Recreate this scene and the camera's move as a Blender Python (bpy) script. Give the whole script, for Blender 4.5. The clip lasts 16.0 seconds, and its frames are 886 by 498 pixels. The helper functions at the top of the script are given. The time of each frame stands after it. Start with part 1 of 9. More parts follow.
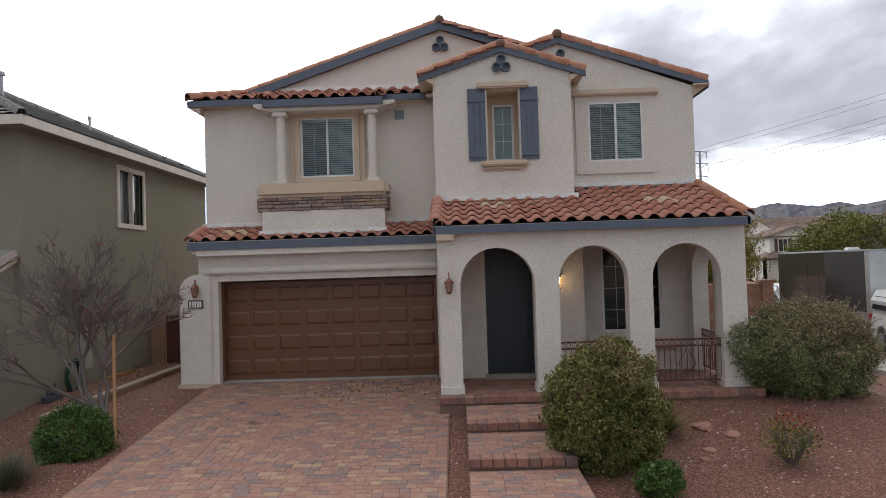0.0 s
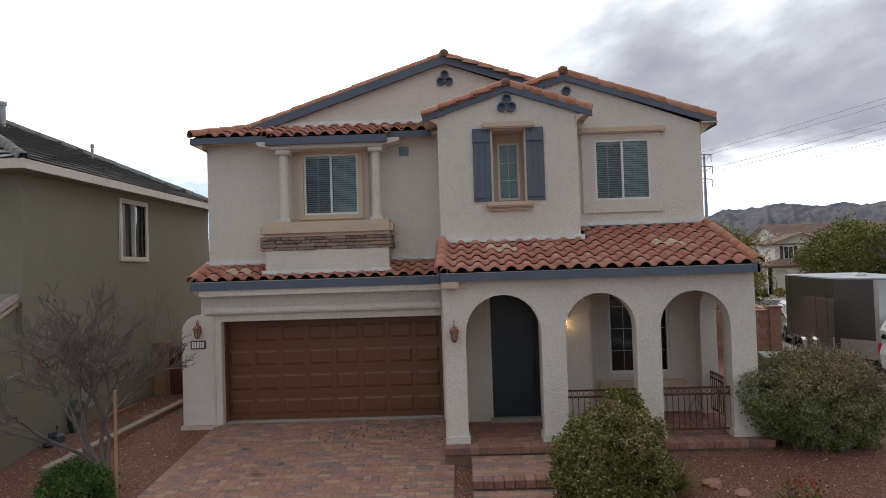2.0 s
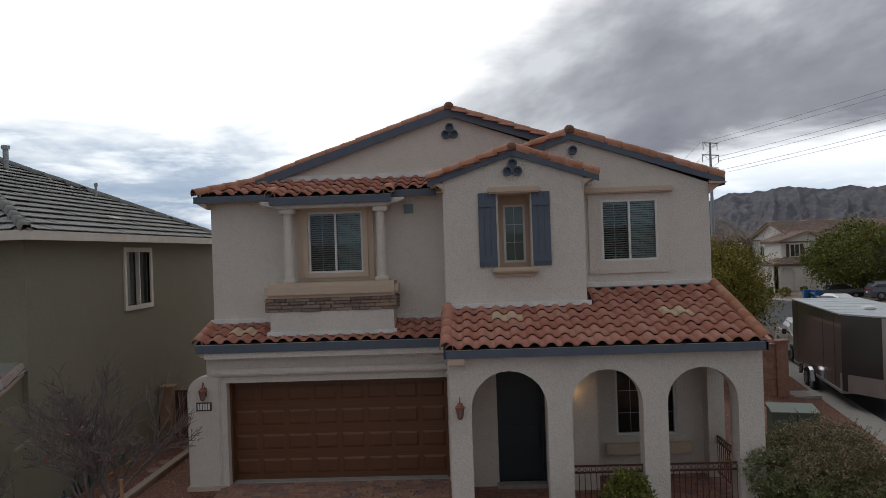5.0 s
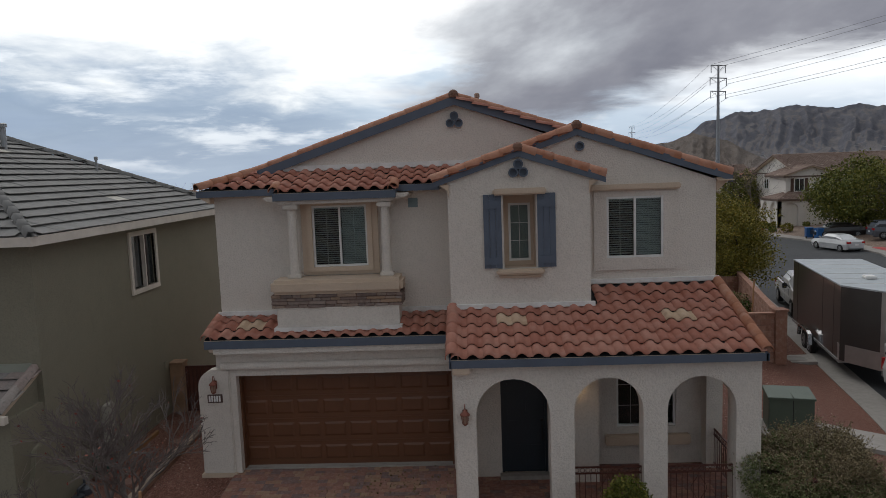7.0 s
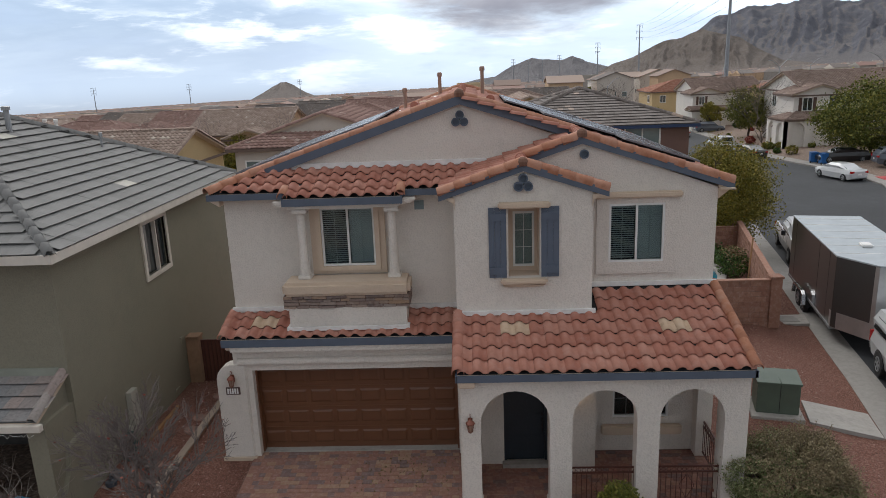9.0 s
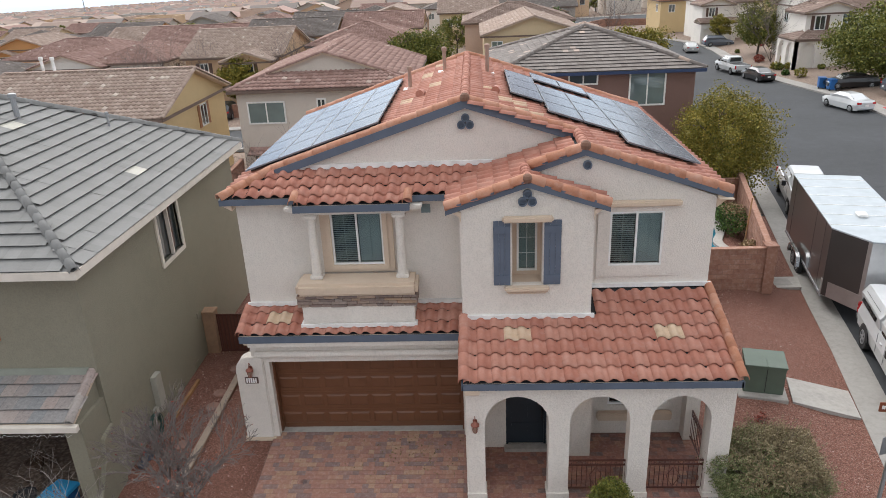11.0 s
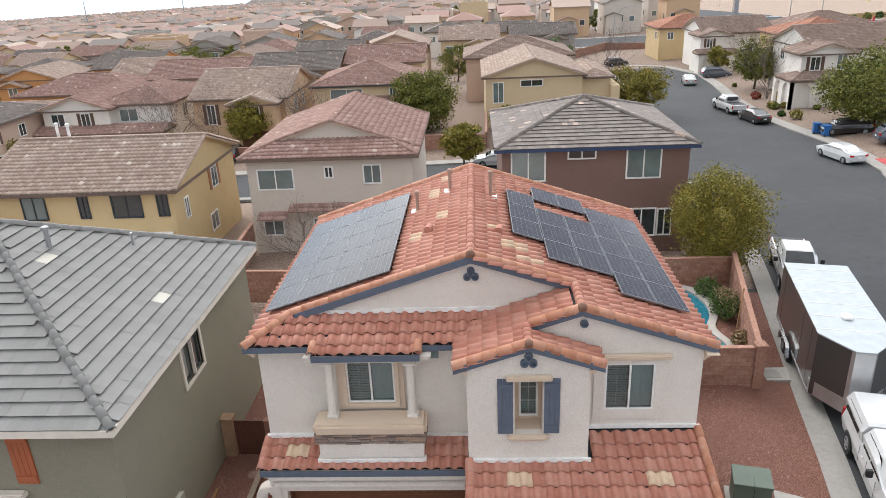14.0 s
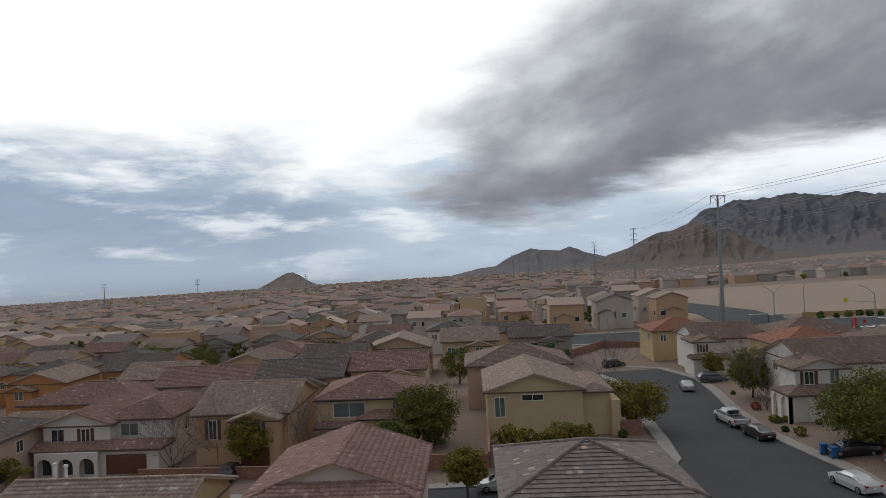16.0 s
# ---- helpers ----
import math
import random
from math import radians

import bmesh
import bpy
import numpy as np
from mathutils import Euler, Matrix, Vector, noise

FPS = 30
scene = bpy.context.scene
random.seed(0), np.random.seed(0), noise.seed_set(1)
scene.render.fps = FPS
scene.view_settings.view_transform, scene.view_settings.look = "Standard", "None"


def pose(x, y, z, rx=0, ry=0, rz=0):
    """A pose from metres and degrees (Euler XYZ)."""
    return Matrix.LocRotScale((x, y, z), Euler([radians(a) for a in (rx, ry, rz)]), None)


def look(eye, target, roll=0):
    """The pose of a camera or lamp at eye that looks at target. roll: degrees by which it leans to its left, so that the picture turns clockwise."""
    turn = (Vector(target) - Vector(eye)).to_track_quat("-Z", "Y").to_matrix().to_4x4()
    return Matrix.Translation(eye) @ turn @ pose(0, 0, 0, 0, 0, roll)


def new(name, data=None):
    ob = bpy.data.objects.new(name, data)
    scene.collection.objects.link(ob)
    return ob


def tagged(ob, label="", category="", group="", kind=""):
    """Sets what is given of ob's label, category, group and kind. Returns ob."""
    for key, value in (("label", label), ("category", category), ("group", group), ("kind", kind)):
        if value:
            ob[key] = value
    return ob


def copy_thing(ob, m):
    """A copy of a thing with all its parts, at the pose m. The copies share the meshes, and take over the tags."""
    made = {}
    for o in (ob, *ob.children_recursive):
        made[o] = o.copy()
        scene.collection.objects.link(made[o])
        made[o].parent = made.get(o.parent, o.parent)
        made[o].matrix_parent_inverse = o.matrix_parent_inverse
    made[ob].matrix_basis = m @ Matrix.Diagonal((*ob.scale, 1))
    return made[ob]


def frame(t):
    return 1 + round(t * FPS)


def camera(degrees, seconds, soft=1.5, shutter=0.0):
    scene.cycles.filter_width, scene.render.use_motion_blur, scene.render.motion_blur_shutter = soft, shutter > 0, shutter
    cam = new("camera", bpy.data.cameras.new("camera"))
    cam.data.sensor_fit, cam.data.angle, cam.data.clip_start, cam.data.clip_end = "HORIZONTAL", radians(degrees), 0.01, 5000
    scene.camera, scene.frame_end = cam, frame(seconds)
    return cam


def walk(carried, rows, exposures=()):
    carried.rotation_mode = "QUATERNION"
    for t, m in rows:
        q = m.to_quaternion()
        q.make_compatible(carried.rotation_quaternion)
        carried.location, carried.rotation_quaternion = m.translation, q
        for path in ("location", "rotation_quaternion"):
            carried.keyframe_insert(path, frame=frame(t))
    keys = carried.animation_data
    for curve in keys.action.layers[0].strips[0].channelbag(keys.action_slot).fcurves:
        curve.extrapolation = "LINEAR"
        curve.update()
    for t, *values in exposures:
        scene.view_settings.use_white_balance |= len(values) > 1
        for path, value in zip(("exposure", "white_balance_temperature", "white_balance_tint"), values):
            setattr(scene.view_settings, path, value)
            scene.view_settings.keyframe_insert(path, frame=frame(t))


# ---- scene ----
cam = camera(64.6, 16.0, soft=0.4)
METRES, EYE, TILT, LEAN, TURN = 17.5, 2.58, 1.4, 1.8, 1.2
ROWS = [
    (0.0, 0.0, 0.0, 0.0, 0.0, 0.0, -0.0),
    (0.5, -0.0007, 0.0014, 0.011, 0.08, -0.01, 0.02),
    (1.0, -0.0007, 0.0055, 0.0244, 0.17, -0.01, 0.04),
    (1.5, -0.002, 0.0072, 0.0376, 0.25, -0.01, 0.04),
    (2.0, -0.0015, 0.0098, 0.0521, 0.3, 0.02, 0.05),
    (2.5, -0.0014, 0.0107, 0.0658, 0.37, 0.04, 0.07),
    (3.0, -0.0015, 0.0126, 0.0809, 0.44, 0.04, 0.1),
    (3.5, -0.0002, 0.0127, 0.0968, 0.52, -0.0, 0.11),
    (4.0, 0.0004, 0.0128, 0.1136, 0.56, -0.05, 0.16),
    (6.5, -0.0076, 0.0242, 0.2259, 0.8, -5.82, 0.24),
    (7.0, -0.006, 0.0242, 0.2532, 0.81, -7.78, 0.28),
    (7.5, -0.0087, 0.0236, 0.2841, 0.86, -9.78, 0.32),
    (8.0, -0.0101, 0.0256, 0.3188, 0.89, -11.78, 0.32),
    (8.5, -0.0101, 0.0258, 0.3553, 0.9, -13.81, 0.34),
    (11.0, -0.0176, 0.04, 0.535, 0.96, -23.71, 0.48),
    (11.5, -0.0197, 0.0419, 0.5644, 0.97, -25.67, 0.49),
    (12.0, -0.0204, 0.0457, 0.59, 0.97, -27.62, 0.5),
    (12.5, -0.022, 0.0504, 0.6225, 0.98, -28.34, 0.51),
    (13.0, -0.0236, 0.0516, 0.6625, 0.99, -28.35, 0.54),
    (13.5, -0.0245, 0.0516, 0.7041, 1.01, -28.36, 0.56),
    (14.0, -0.0259, 0.0543, 0.7595, 0.99, -23.27, 0.55),
    (14.5, -0.027, 0.0559, 0.8161, 0.99, -17.61, 0.59),
    (15.0, -0.0289, 0.0575, 0.8764, 1.0, -11.99, 0.59),
    (15.5, -0.031, 0.0645, 0.9345, 1.01, -6.37, 0.59),
    (16.0, -0.0322, 0.0647, 0.9943, 1.05, -0.77, 0.58),
]
EXPOSURES = [(0.0, 0.15), (2.0, -0.1), (3.5, -0.47), (4.4, -0.70), (6.5, -0.85), (8.5, -0.48), (9.4, 0.03), (10.8, 0.58), (12.0, 0.83), (13.7, 0.85), (14.5, 0.6), (15.0, 0.33), (15.5, -0.25), (16.0, -1.0)]
walk(cam, [(t, pose(0, 0, EYE, TILT, LEAN, TURN) @ pose(METRES * x, METRES * y, METRES * z, 90 + pitch, roll, yaw)) for t, x, y, z, yaw, pitch, roll in ROWS], EXPOSURES)

# ---- light ----
SUN_AZ, SUN_EL = -22.0, 48.0          # degrees right of +y, degrees up
world = bpy.data.worlds.new("overcast")
scene.world = world
world.use_nodes = True


class Nodes:
    """Short calls to build a node tree."""

    def __init__(self, tree):
        self.tree = tree
        tree.nodes.clear()

    def add(self, kind, *links, **settings):
        n = self.tree.nodes.new(kind)
        for k, v in settings.items():
            setattr(n, k, v)
        for slot, value in links:
            self.put(n.inputs[slot], value)
        return n

    def put(self, socket, value):
        if isinstance(value, bpy.types.NodeSocket):
            self.tree.links.new(value, socket)
        else:
            socket.default_value = value

    def math(self, op, a, b=0.0, c=0.0, clamp=False):
        n = self.add("ShaderNodeMath", (0, a), (1, b), (2, c), operation=op, use_clamp=clamp)
        return n.outputs[0]

    def ramp(self, fac, stops, mode="LINEAR"):
        n = self.add("ShaderNodeValToRGB", (0, fac))
        n.color_ramp.interpolation = mode
        e = n.color_ramp.elements
        while len(e) < len(stops):
            e.new(1.0)
        for k, (p, c) in zip(e, stops):
            k.position, k.color = p, (*c, 1) if len(c) == 3 else c
        return n.outputs[0]

    def noise(self, vec, scale, detail=4.0, rough=0.55, dist=0.0):
        return self.add("ShaderNodeTexNoise", ("Vector", vec), ("Scale", scale), ("Detail", detail), ("Roughness", rough), ("Distortion", dist)).outputs[0]

    def mix(self, fac, a, b, blend="MIX"):
        n = self.add("ShaderNodeMix", (0, fac), data_type="RGBA", blend_type=blend)
        self.put(n.inputs[6], a if isinstance(a, bpy.types.NodeSocket) else (*a, 1))
        self.put(n.inputs[7], b if isinstance(b, bpy.types.NodeSocket) else (*b, 1))
        return n.outputs[2]

    def step(self, v, lo, hi):
        return self.add("ShaderNodeMapRange", (0, v), (1, lo), (2, hi), interpolation_type="SMOOTHSTEP").outputs[0]


def build_sky():
    n = Nodes(world.node_tree)
    out = n.add("ShaderNodeOutputWorld")
    back = n.add("ShaderNodeBackground", ("Strength", 1.0))
    n.tree.links.new(back.outputs[0], out.inputs[0])
    sky = n.add("ShaderNodeTexSky", sky_type="NISHITA", sun_disc=False, sun_elevation=radians(SUN_EL), sun_rotation=radians(SUN_AZ), air_density=1.2, dust_density=2.0)
    clear = n.mix(1.0, sky.outputs[0], (0.10, 0.10, 0.10), "MULTIPLY")
    d = n.add("ShaderNodeTexCoord").outputs["Generated"]
    sep = n.add("ShaderNodeSeparateXYZ", (0, d))
    x, y, z = sep.outputs
    # clouds lie on a level sheet: directions are flattened towards the horizon
    h = n.math("ADD", n.math("MAXIMUM", z, 0.0), 0.16)
    flat = n.add("ShaderNodeCombineXYZ", (0, n.math("DIVIDE", x, h)), (1, n.math("DIVIDE", y, h)), (2, 0.0)).outputs[0]
    big = n.noise(flat, 0.55, 6.0, 0.55, 0.5)
    fine = n.noise(flat, 1.7, 7.0, 0.6, 0.3)
    body = n.math("ADD", n.math("MULTIPLY", big, 0.65), n.math("MULTIPLY", fine, 0.35))
    az = n.math("MULTIPLY", n.math("ARCTAN2", x, y), 57.2958)
    el = n.math("MULTIPLY", n.math("ARCSINE", z), 57.2958)
    ruffle = n.math("MULTIPLY", n.math("SUBTRACT", body, 0.5), 26.0)
    soft = n.math("MULTIPLY", n.math("SUBTRACT", fine, 0.5), 9.0)
    # cloud veil: blue-grey low down, white higher up, broken by streaks
    lift = n.math("ADD", el, ruffle)
    low = n.ramp(n.math("DIVIDE", lift, 20.0, clamp=True), [(0.0, (0.70, 0.90, 1.18)), (0.16, (0.57, 0.76, 1.05)), (0.30, (0.67, 0.87, 1.15)), (0.44, (1.20, 1.38, 1.54)), (0.62, (2.1, 2.2, 2.25))])
    ahead = n.step(n.math("ADD", az, ruffle), -16.0, -4.0)
    low = n.mix(n.math("MULTIPLY", ahead, 0.5), low, (1.45, 1.70, 1.95))
    # thin bright wisps, drawn out level
    drawn = n.add("ShaderNodeCombineXYZ", (0, n.math("MULTIPLY", az, 0.10)), (1, n.math("MULTIPLY", el, 0.45)), (2, 3.7)).outputs[0]
    wisp = n.noise(drawn, 1.15, 7.0, 0.6, 0.15)
    low = n.mix(n.math("MULTIPLY", n.step(wisp, 0.50, 0.68), 0.65), low, (2.1, 2.2, 2.3))
    low = n.mix(n.math("MULTIPLY", n.step(wisp, 0.46, 0.30), 0.5), low, (0.62, 0.82, 1.15))
    sx, sy, sz = math.sin(radians(SUN_AZ)) * math.cos(radians(SUN_EL)), math.cos(radians(SUN_AZ)) * math.cos(radians(SUN_EL)), math.sin(radians(SUN_EL))
    dot = n.add("ShaderNodeVectorMath", (0, d), (1, (sx, sy, sz)), operation="DOT_PRODUCT").outputs["Value"]
    glow = n.step(n.math("ADD", dot, n.math("MULTIPLY", n.math("SUBTRACT", body, 0.5), 0.5)), 0.60, 0.84)
    veil = n.mix(n.step(n.math("ADD", el, soft), 9.0, 17.0), low, n.ramp(body, [(0.35, (0.50, 0.53, 0.58)), (0.6, (0.78, 0.80, 0.83))]))
    veil = n.mix(n.math("MULTIPLY", glow, n.step(n.math("ADD", el, ruffle), 4.0, 11.0)), veil, (2.3, 2.3, 2.3))
    veil = n.mix(0.12, veil, clear)
    # the heavy bank: right of a slanting edge, above a ragged underside that rises to the right
    edge = n.math("DIVIDE", n.math("SUBTRACT", n.math("MULTIPLY", n.math("ADD", az, 5.0), 10.0), n.math("MULTIPLY", n.math("SUBTRACT", n.math("MAXIMUM", el, 10.5), 10.0), 13.0)), 16.4)
    right = n.step(n.math("ADD", edge, n.math("ADD", soft, n.math("MULTIPLY", ruffle, 0.30))), -1.0, 3.2)
    under = n.math("ADD", 2.4, n.math("MULTIPLY", n.step(az, 6.0, 24.0), 4.6))
    up = n.step(n.math("SUBTRACT", n.math("ADD", el, n.math("MULTIPLY", soft, 0.8)), under), -1.2, 2.6)
    bank = n.math("MULTIPLY", n.math("MULTIPLY", right, up), n.step(az, 100.0, 50.0))
    # billows drawn out along a line that climbs to the right
    across = n.math("SUBTRACT", el, n.math("MULTIPLY", az, 0.24))
    puff = n.noise(n.add("ShaderNodeCombineXYZ", (0, n.math("MULTIPLY", az, 0.09)), (1, n.math("MULTIPLY", across, 0.17)), (2, 1.3)).outputs[0], 1.0, 6.0, 0.52, 0.0)
    thick = n.math("MULTIPLY", n.math("MINIMUM", n.math("SUBTRACT", n.math("SUBTRACT", el, under), 6.0), 14.0), 0.010)
    tone = n.math("ADD", n.math("ADD", n.math("MULTIPLY", body, 0.35), n.math("MULTIPLY", puff, 0.65)), n.math("ADD", thick, n.math("MULTIPLY", n.step(edge, 11.0, 0.0), 0.07)))
    bank_col = n.ramp(tone, [(0.34, (0.33, 0.34, 0.42)), (0.46, (0.47, 0.48, 0.56)), (0.55, (0.68, 0.71, 0.79)), (0.66, (1.15, 1.21, 1.29))])
    bright = n.math("MULTIPLY", n.step(az, 9.0, 20.0), n.math("MULTIPLY", n.step(el, 2.5, 6.5), n.step(az, 80.0, 45.0)))
    col = n.mix(n.math("MULTIPLY", bright, 0.85), veil, (2.0, 2.05, 2.1))
    col = n.mix(n.math("MULTIPLY", bank, 0.96), col, bank_col)
    # pale haze along the horizon
    haze = n.step(el, 4.5, -1.0)
    col = n.mix(n.math("MULTIPLY", haze, 0.55), col, (0.85, 1.00, 1.20))
    # unseen sky low behind the camera darkened to deepen porch and garage recesses
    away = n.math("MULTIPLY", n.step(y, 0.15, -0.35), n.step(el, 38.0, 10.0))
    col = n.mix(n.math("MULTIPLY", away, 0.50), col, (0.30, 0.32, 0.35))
    # unseen sky overhead brightened so that more light comes from above
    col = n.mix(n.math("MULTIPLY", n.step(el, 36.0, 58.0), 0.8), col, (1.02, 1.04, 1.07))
    below = n.step(el, 0.0, -5.0)
    col = n.mix(below, col, (0.25, 0.22, 0.20))
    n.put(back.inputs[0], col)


build_sky()
sun = new("sun", bpy.data.lights.new("sun", "SUN"))
sun.data.energy, sun.data.angle, sun.data.color = 0.65, radians(25), (1.0, 0.98, 0.95)
sun.matrix_world = look((0, 0, 60), (-math.sin(radians(SUN_AZ)) * math.cos(radians(SUN_EL)), -math.cos(radians(SUN_AZ)) * math.cos(radians(SUN_EL)), 60 - math.sin(radians(SUN_EL))))

# ---- materials ----
MATS = {}


def material(name, build):
    """A node material, made once per name; build(n) returns the sockets of a principled surface by name."""
    if name in MATS:
        return MATS[name]
    m = bpy.data.materials.new(name)
    m.use_nodes = True
    n = Nodes(m.node_tree)
    out = n.add("ShaderNodeOutputMaterial")
    b = n.add("ShaderNodeBsdfPrincipled")
    n.tree.links.new(b.outputs[0], out.inputs[0])
    for k, v in build(n).items():
        if isinstance(v, tuple) and len(v) == 3:
            v = (*v, 1)
        n.put(b.inputs[k], v)
    MATS[name] = m
    return m


def where(n):
    return n.add("ShaderNodeNewGeometry").outputs["Position"]


def bump(n, height, strength, distance=0.02):
    return n.add("ShaderNodeBump", ("Height", height), ("Strength", strength), ("Distance", distance)).outputs[0]


def shade(c, k):
    return tuple(max(0.0, min(1.0, v * k)) for v in c)


def stucco(name, c, grain=55.0, strength=0.55):
    def build(n):
        p = where(n)
        big, fine = n.noise(p, 0.7, 5.0, 0.6), n.noise(p, grain, 3.0, 0.6)
        mid = n.noise(p, 6.0, 4.0, 0.6)
        col = n.ramp(n.math("ADD", n.math("MULTIPLY", big, 0.6), n.math("MULTIPLY", mid, 0.4)), [(0.3, shade(c, 0.90)), (0.5, c), (0.75, shade(c, 1.06))])
        col = n.mix(n.math("MULTIPLY", n.step(fine, 0.55, 0.35), 0.22), col, shade(c, 0.6))
        return {"Base Color": col, "Roughness": 0.92, "Normal": bump(n, fine, strength, 0.02)}
    return material(name, build)


def painted(name, c, rough=0.5, metal=0.0, wear=0.10, coat=0.0):
    def build(n):
        p = where(n)
        v = n.noise(p, 2.2, 5.0, 0.6)
        f = n.noise(p, 38.0, 3.0, 0.6)
        col = n.ramp(v, [(0.3, shade(c, 1 - wear)), (0.7, shade(c, 1 + wear))])
        r = n.math("ADD", n.math("MULTIPLY", f, 0.18), rough - 0.09)
        return {"Base Color": col, "Roughness": r, "Metallic": metal, "Coat Weight": coat, "Normal": bump(n, f, 0.06, 0.01)}
    return material(name, build)


def pieces(name, stops, rough=0.85, mottle=9.0, grain=70.0, strength=0.25, dirt=0.2, bleach=0.35, stain=None):
    """Tiles, pavers and stones: each piece its own colour, mottled within."""
    def build(n):
        p = where(n)
        r1 = n.add("ShaderNodeObjectInfo").outputs["Random"]
        r2 = n.add("ShaderNodeNewGeometry").outputs["Random Per Island"]
        r = n.math("FRACT", n.math("ADD", r1, r2))
        col = n.ramp(r, stops)
        m, g = n.noise(p, mottle, 5.0, 0.65), n.noise(p, grain, 3.0, 0.6)
        col = n.mix(n.math("MULTIPLY", n.step(m, 0.42, 0.75), bleach), col, n.mix(0.35, col, (0.75, 0.70, 0.66)))
        col = n.mix(n.math("MULTIPLY", n.step(m, 0.46, 0.25), dirt * 2), col, shade(stops[0][1], 0.45))
        for x, y, size in stain or ():
            away = n.add("ShaderNodeVectorMath", (0, p), (1, (x, y, -0.2)), operation="DISTANCE").outputs["Value"]
            spot = n.math("ADD", away, n.math("MULTIPLY", n.math("SUBTRACT", n.noise(p, 5.0, 4.0), 0.5), size * 2.2))
            col = n.mix(n.math("MULTIPLY", n.step(spot, size, size * 0.35), 0.6), col, (0.05, 0.038, 0.034))
        return {"Base Color": col, "Roughness": rough, "Normal": bump(n, n.math("ADD", m, g), strength, 0.012)}
    return material(name, build)


def ground_mat(name, cols, pebble=32.0, strength=0.8, patch=0.25):
    """Gravel and bare earth: pebbles by cells, patches by noise."""
    def build(n):
        p = where(n)
        v = n.add("ShaderNodeTexVoronoi", ("Vector", p), ("Scale", pebble))
        sep = n.add("ShaderNodeSeparateColor", (0, v.outputs["Color"]))
        col = n.ramp(sep.outputs[0], [(k / (len(cols) - 1), c) for k, c in enumerate(cols)])
        big = n.noise(p, patch, 6.0, 0.6)
        col = n.mix(n.math("MULTIPLY", n.step(big, 0.45, 0.7), 0.4), col, shade(cols[-1], 0.9))
        col = n.mix(n.math("MULTIPLY", n.step(v.outputs["Distance"], 0.25, 0.7), 0.5), col, shade(cols[0], 0.4))
        return {"Base Color": col, "Roughness": 0.95, "Normal": bump(n, n.math("SUBTRACT", 1.0, v.outputs["Distance"]), strength, 0.02)}
    return material(name, build)


def asphalt_mat(name, c=(0.038, 0.040, 0.044)):
    def build(n):
        p = where(n)
        big, mid, fine = n.noise(p, 0.12, 5.0, 0.6), n.noise(p, 1.4, 5.0, 0.65), n.noise(p, 90.0, 2.0, 0.6)
        col = n.ramp(n.math("ADD", n.math("MULTIPLY", big, 0.6), n.math("MULTIPLY", mid, 0.4)), [(0.32, shade(c, 0.75)), (0.5, c), (0.7, shade(c, 1.35))])
        bent = n.add("ShaderNodeVectorMath", (0, p), (1, n.add("ShaderNodeTexNoise", ("Vector", p), ("Scale", 0.35), ("Detail", 5.0)).outputs["Color"]), operation="MULTIPLY_ADD")
        n.put(bent.inputs[2], p)
        n.put(bent.inputs[0], (3.0, 3.0, 0.0))
        crack = n.add("ShaderNodeTexVoronoi", ("Vector", bent.outputs[0]), ("Scale", 0.10), feature="DISTANCE_TO_EDGE")
        col = n.mix(n.math("MULTIPLY", n.step(crack.outputs["Distance"], 0.006, 0.001), 0.4), col, shade(c, 0.4))
        return {"Base Color": col, "Roughness": 0.88, "Normal": bump(n, fine, 0.25, 0.01)}
    return material(name, build)


def concrete_mat(name, c=(0.46, 0.44, 0.41)):
    def build(n):
        p = where(n)
        big, mid, fine = n.noise(p, 0.8, 6.0, 0.65), n.noise(p, 7.0, 5.0, 0.65), n.noise(p, 80.0, 2.0, 0.6)
        col = n.ramp(n.math("ADD", n.math("MULTIPLY", big, 0.55), n.math("MULTIPLY", mid, 0.45)), [(0.3, shade(c, 0.7)), (0.5, c), (0.7, shade(c, 1.18))])
        return {"Base Color": col, "Roughness": 0.9, "Normal": bump(n, fine, 0.15, 0.01)}
    return material(name, build)


def leaf_mat(name, stops):
    def build(n):
        p = where(n)
        r = n.add("ShaderNodeNewGeometry").outputs["Random Per Island"]
        col = n.ramp(n.math("ADD", n.math("MULTIPLY", r, 0.6), n.math("MULTIPLY", n.noise(p, 1.6, 3.0), 0.4)), stops)
        return {"Base Color": col, "Roughness": 0.65, "Subsurface Weight": 0.0, "Specular IOR Level": 0.3}
    return material(name, build)


def glass_mat(name, c, rough=0.06):
    def build(n):
        p = where(n)
        v = n.noise(p, 0.6, 3.0)
        return {"Base Color": n.ramp(v, [(0.3, shade(c, 0.8)), (0.7, shade(c, 1.2))]), "Roughness": rough, "Specular IOR Level": 0.9, "Coat Weight": 0.6, "Coat Roughness": 0.03}
    return material(name, build)


def clear_glass(name):
    if name in MATS:
        return MATS[name]
    m = bpy.data.materials.new(name)
    m.use_nodes = True
    n = Nodes(m.node_tree)
    out = n.add("ShaderNodeOutputMaterial")
    g = n.add("ShaderNodeBsdfGlossy", ("Roughness", 0.02))
    t = n.add("ShaderNodeBsdfTransparent", ("Color", (0.80, 0.86, 0.86, 1)))
    f = n.add("ShaderNodeFresnel", ("IOR", 1.5))
    mx = n.add("ShaderNodeMixShader", (0, f.outputs[0]), (1, t.outputs[0]), (2, g.outputs[0]))
    n.tree.links.new(mx.outputs[0], out.inputs[0])
    MATS[name] = m
    return m


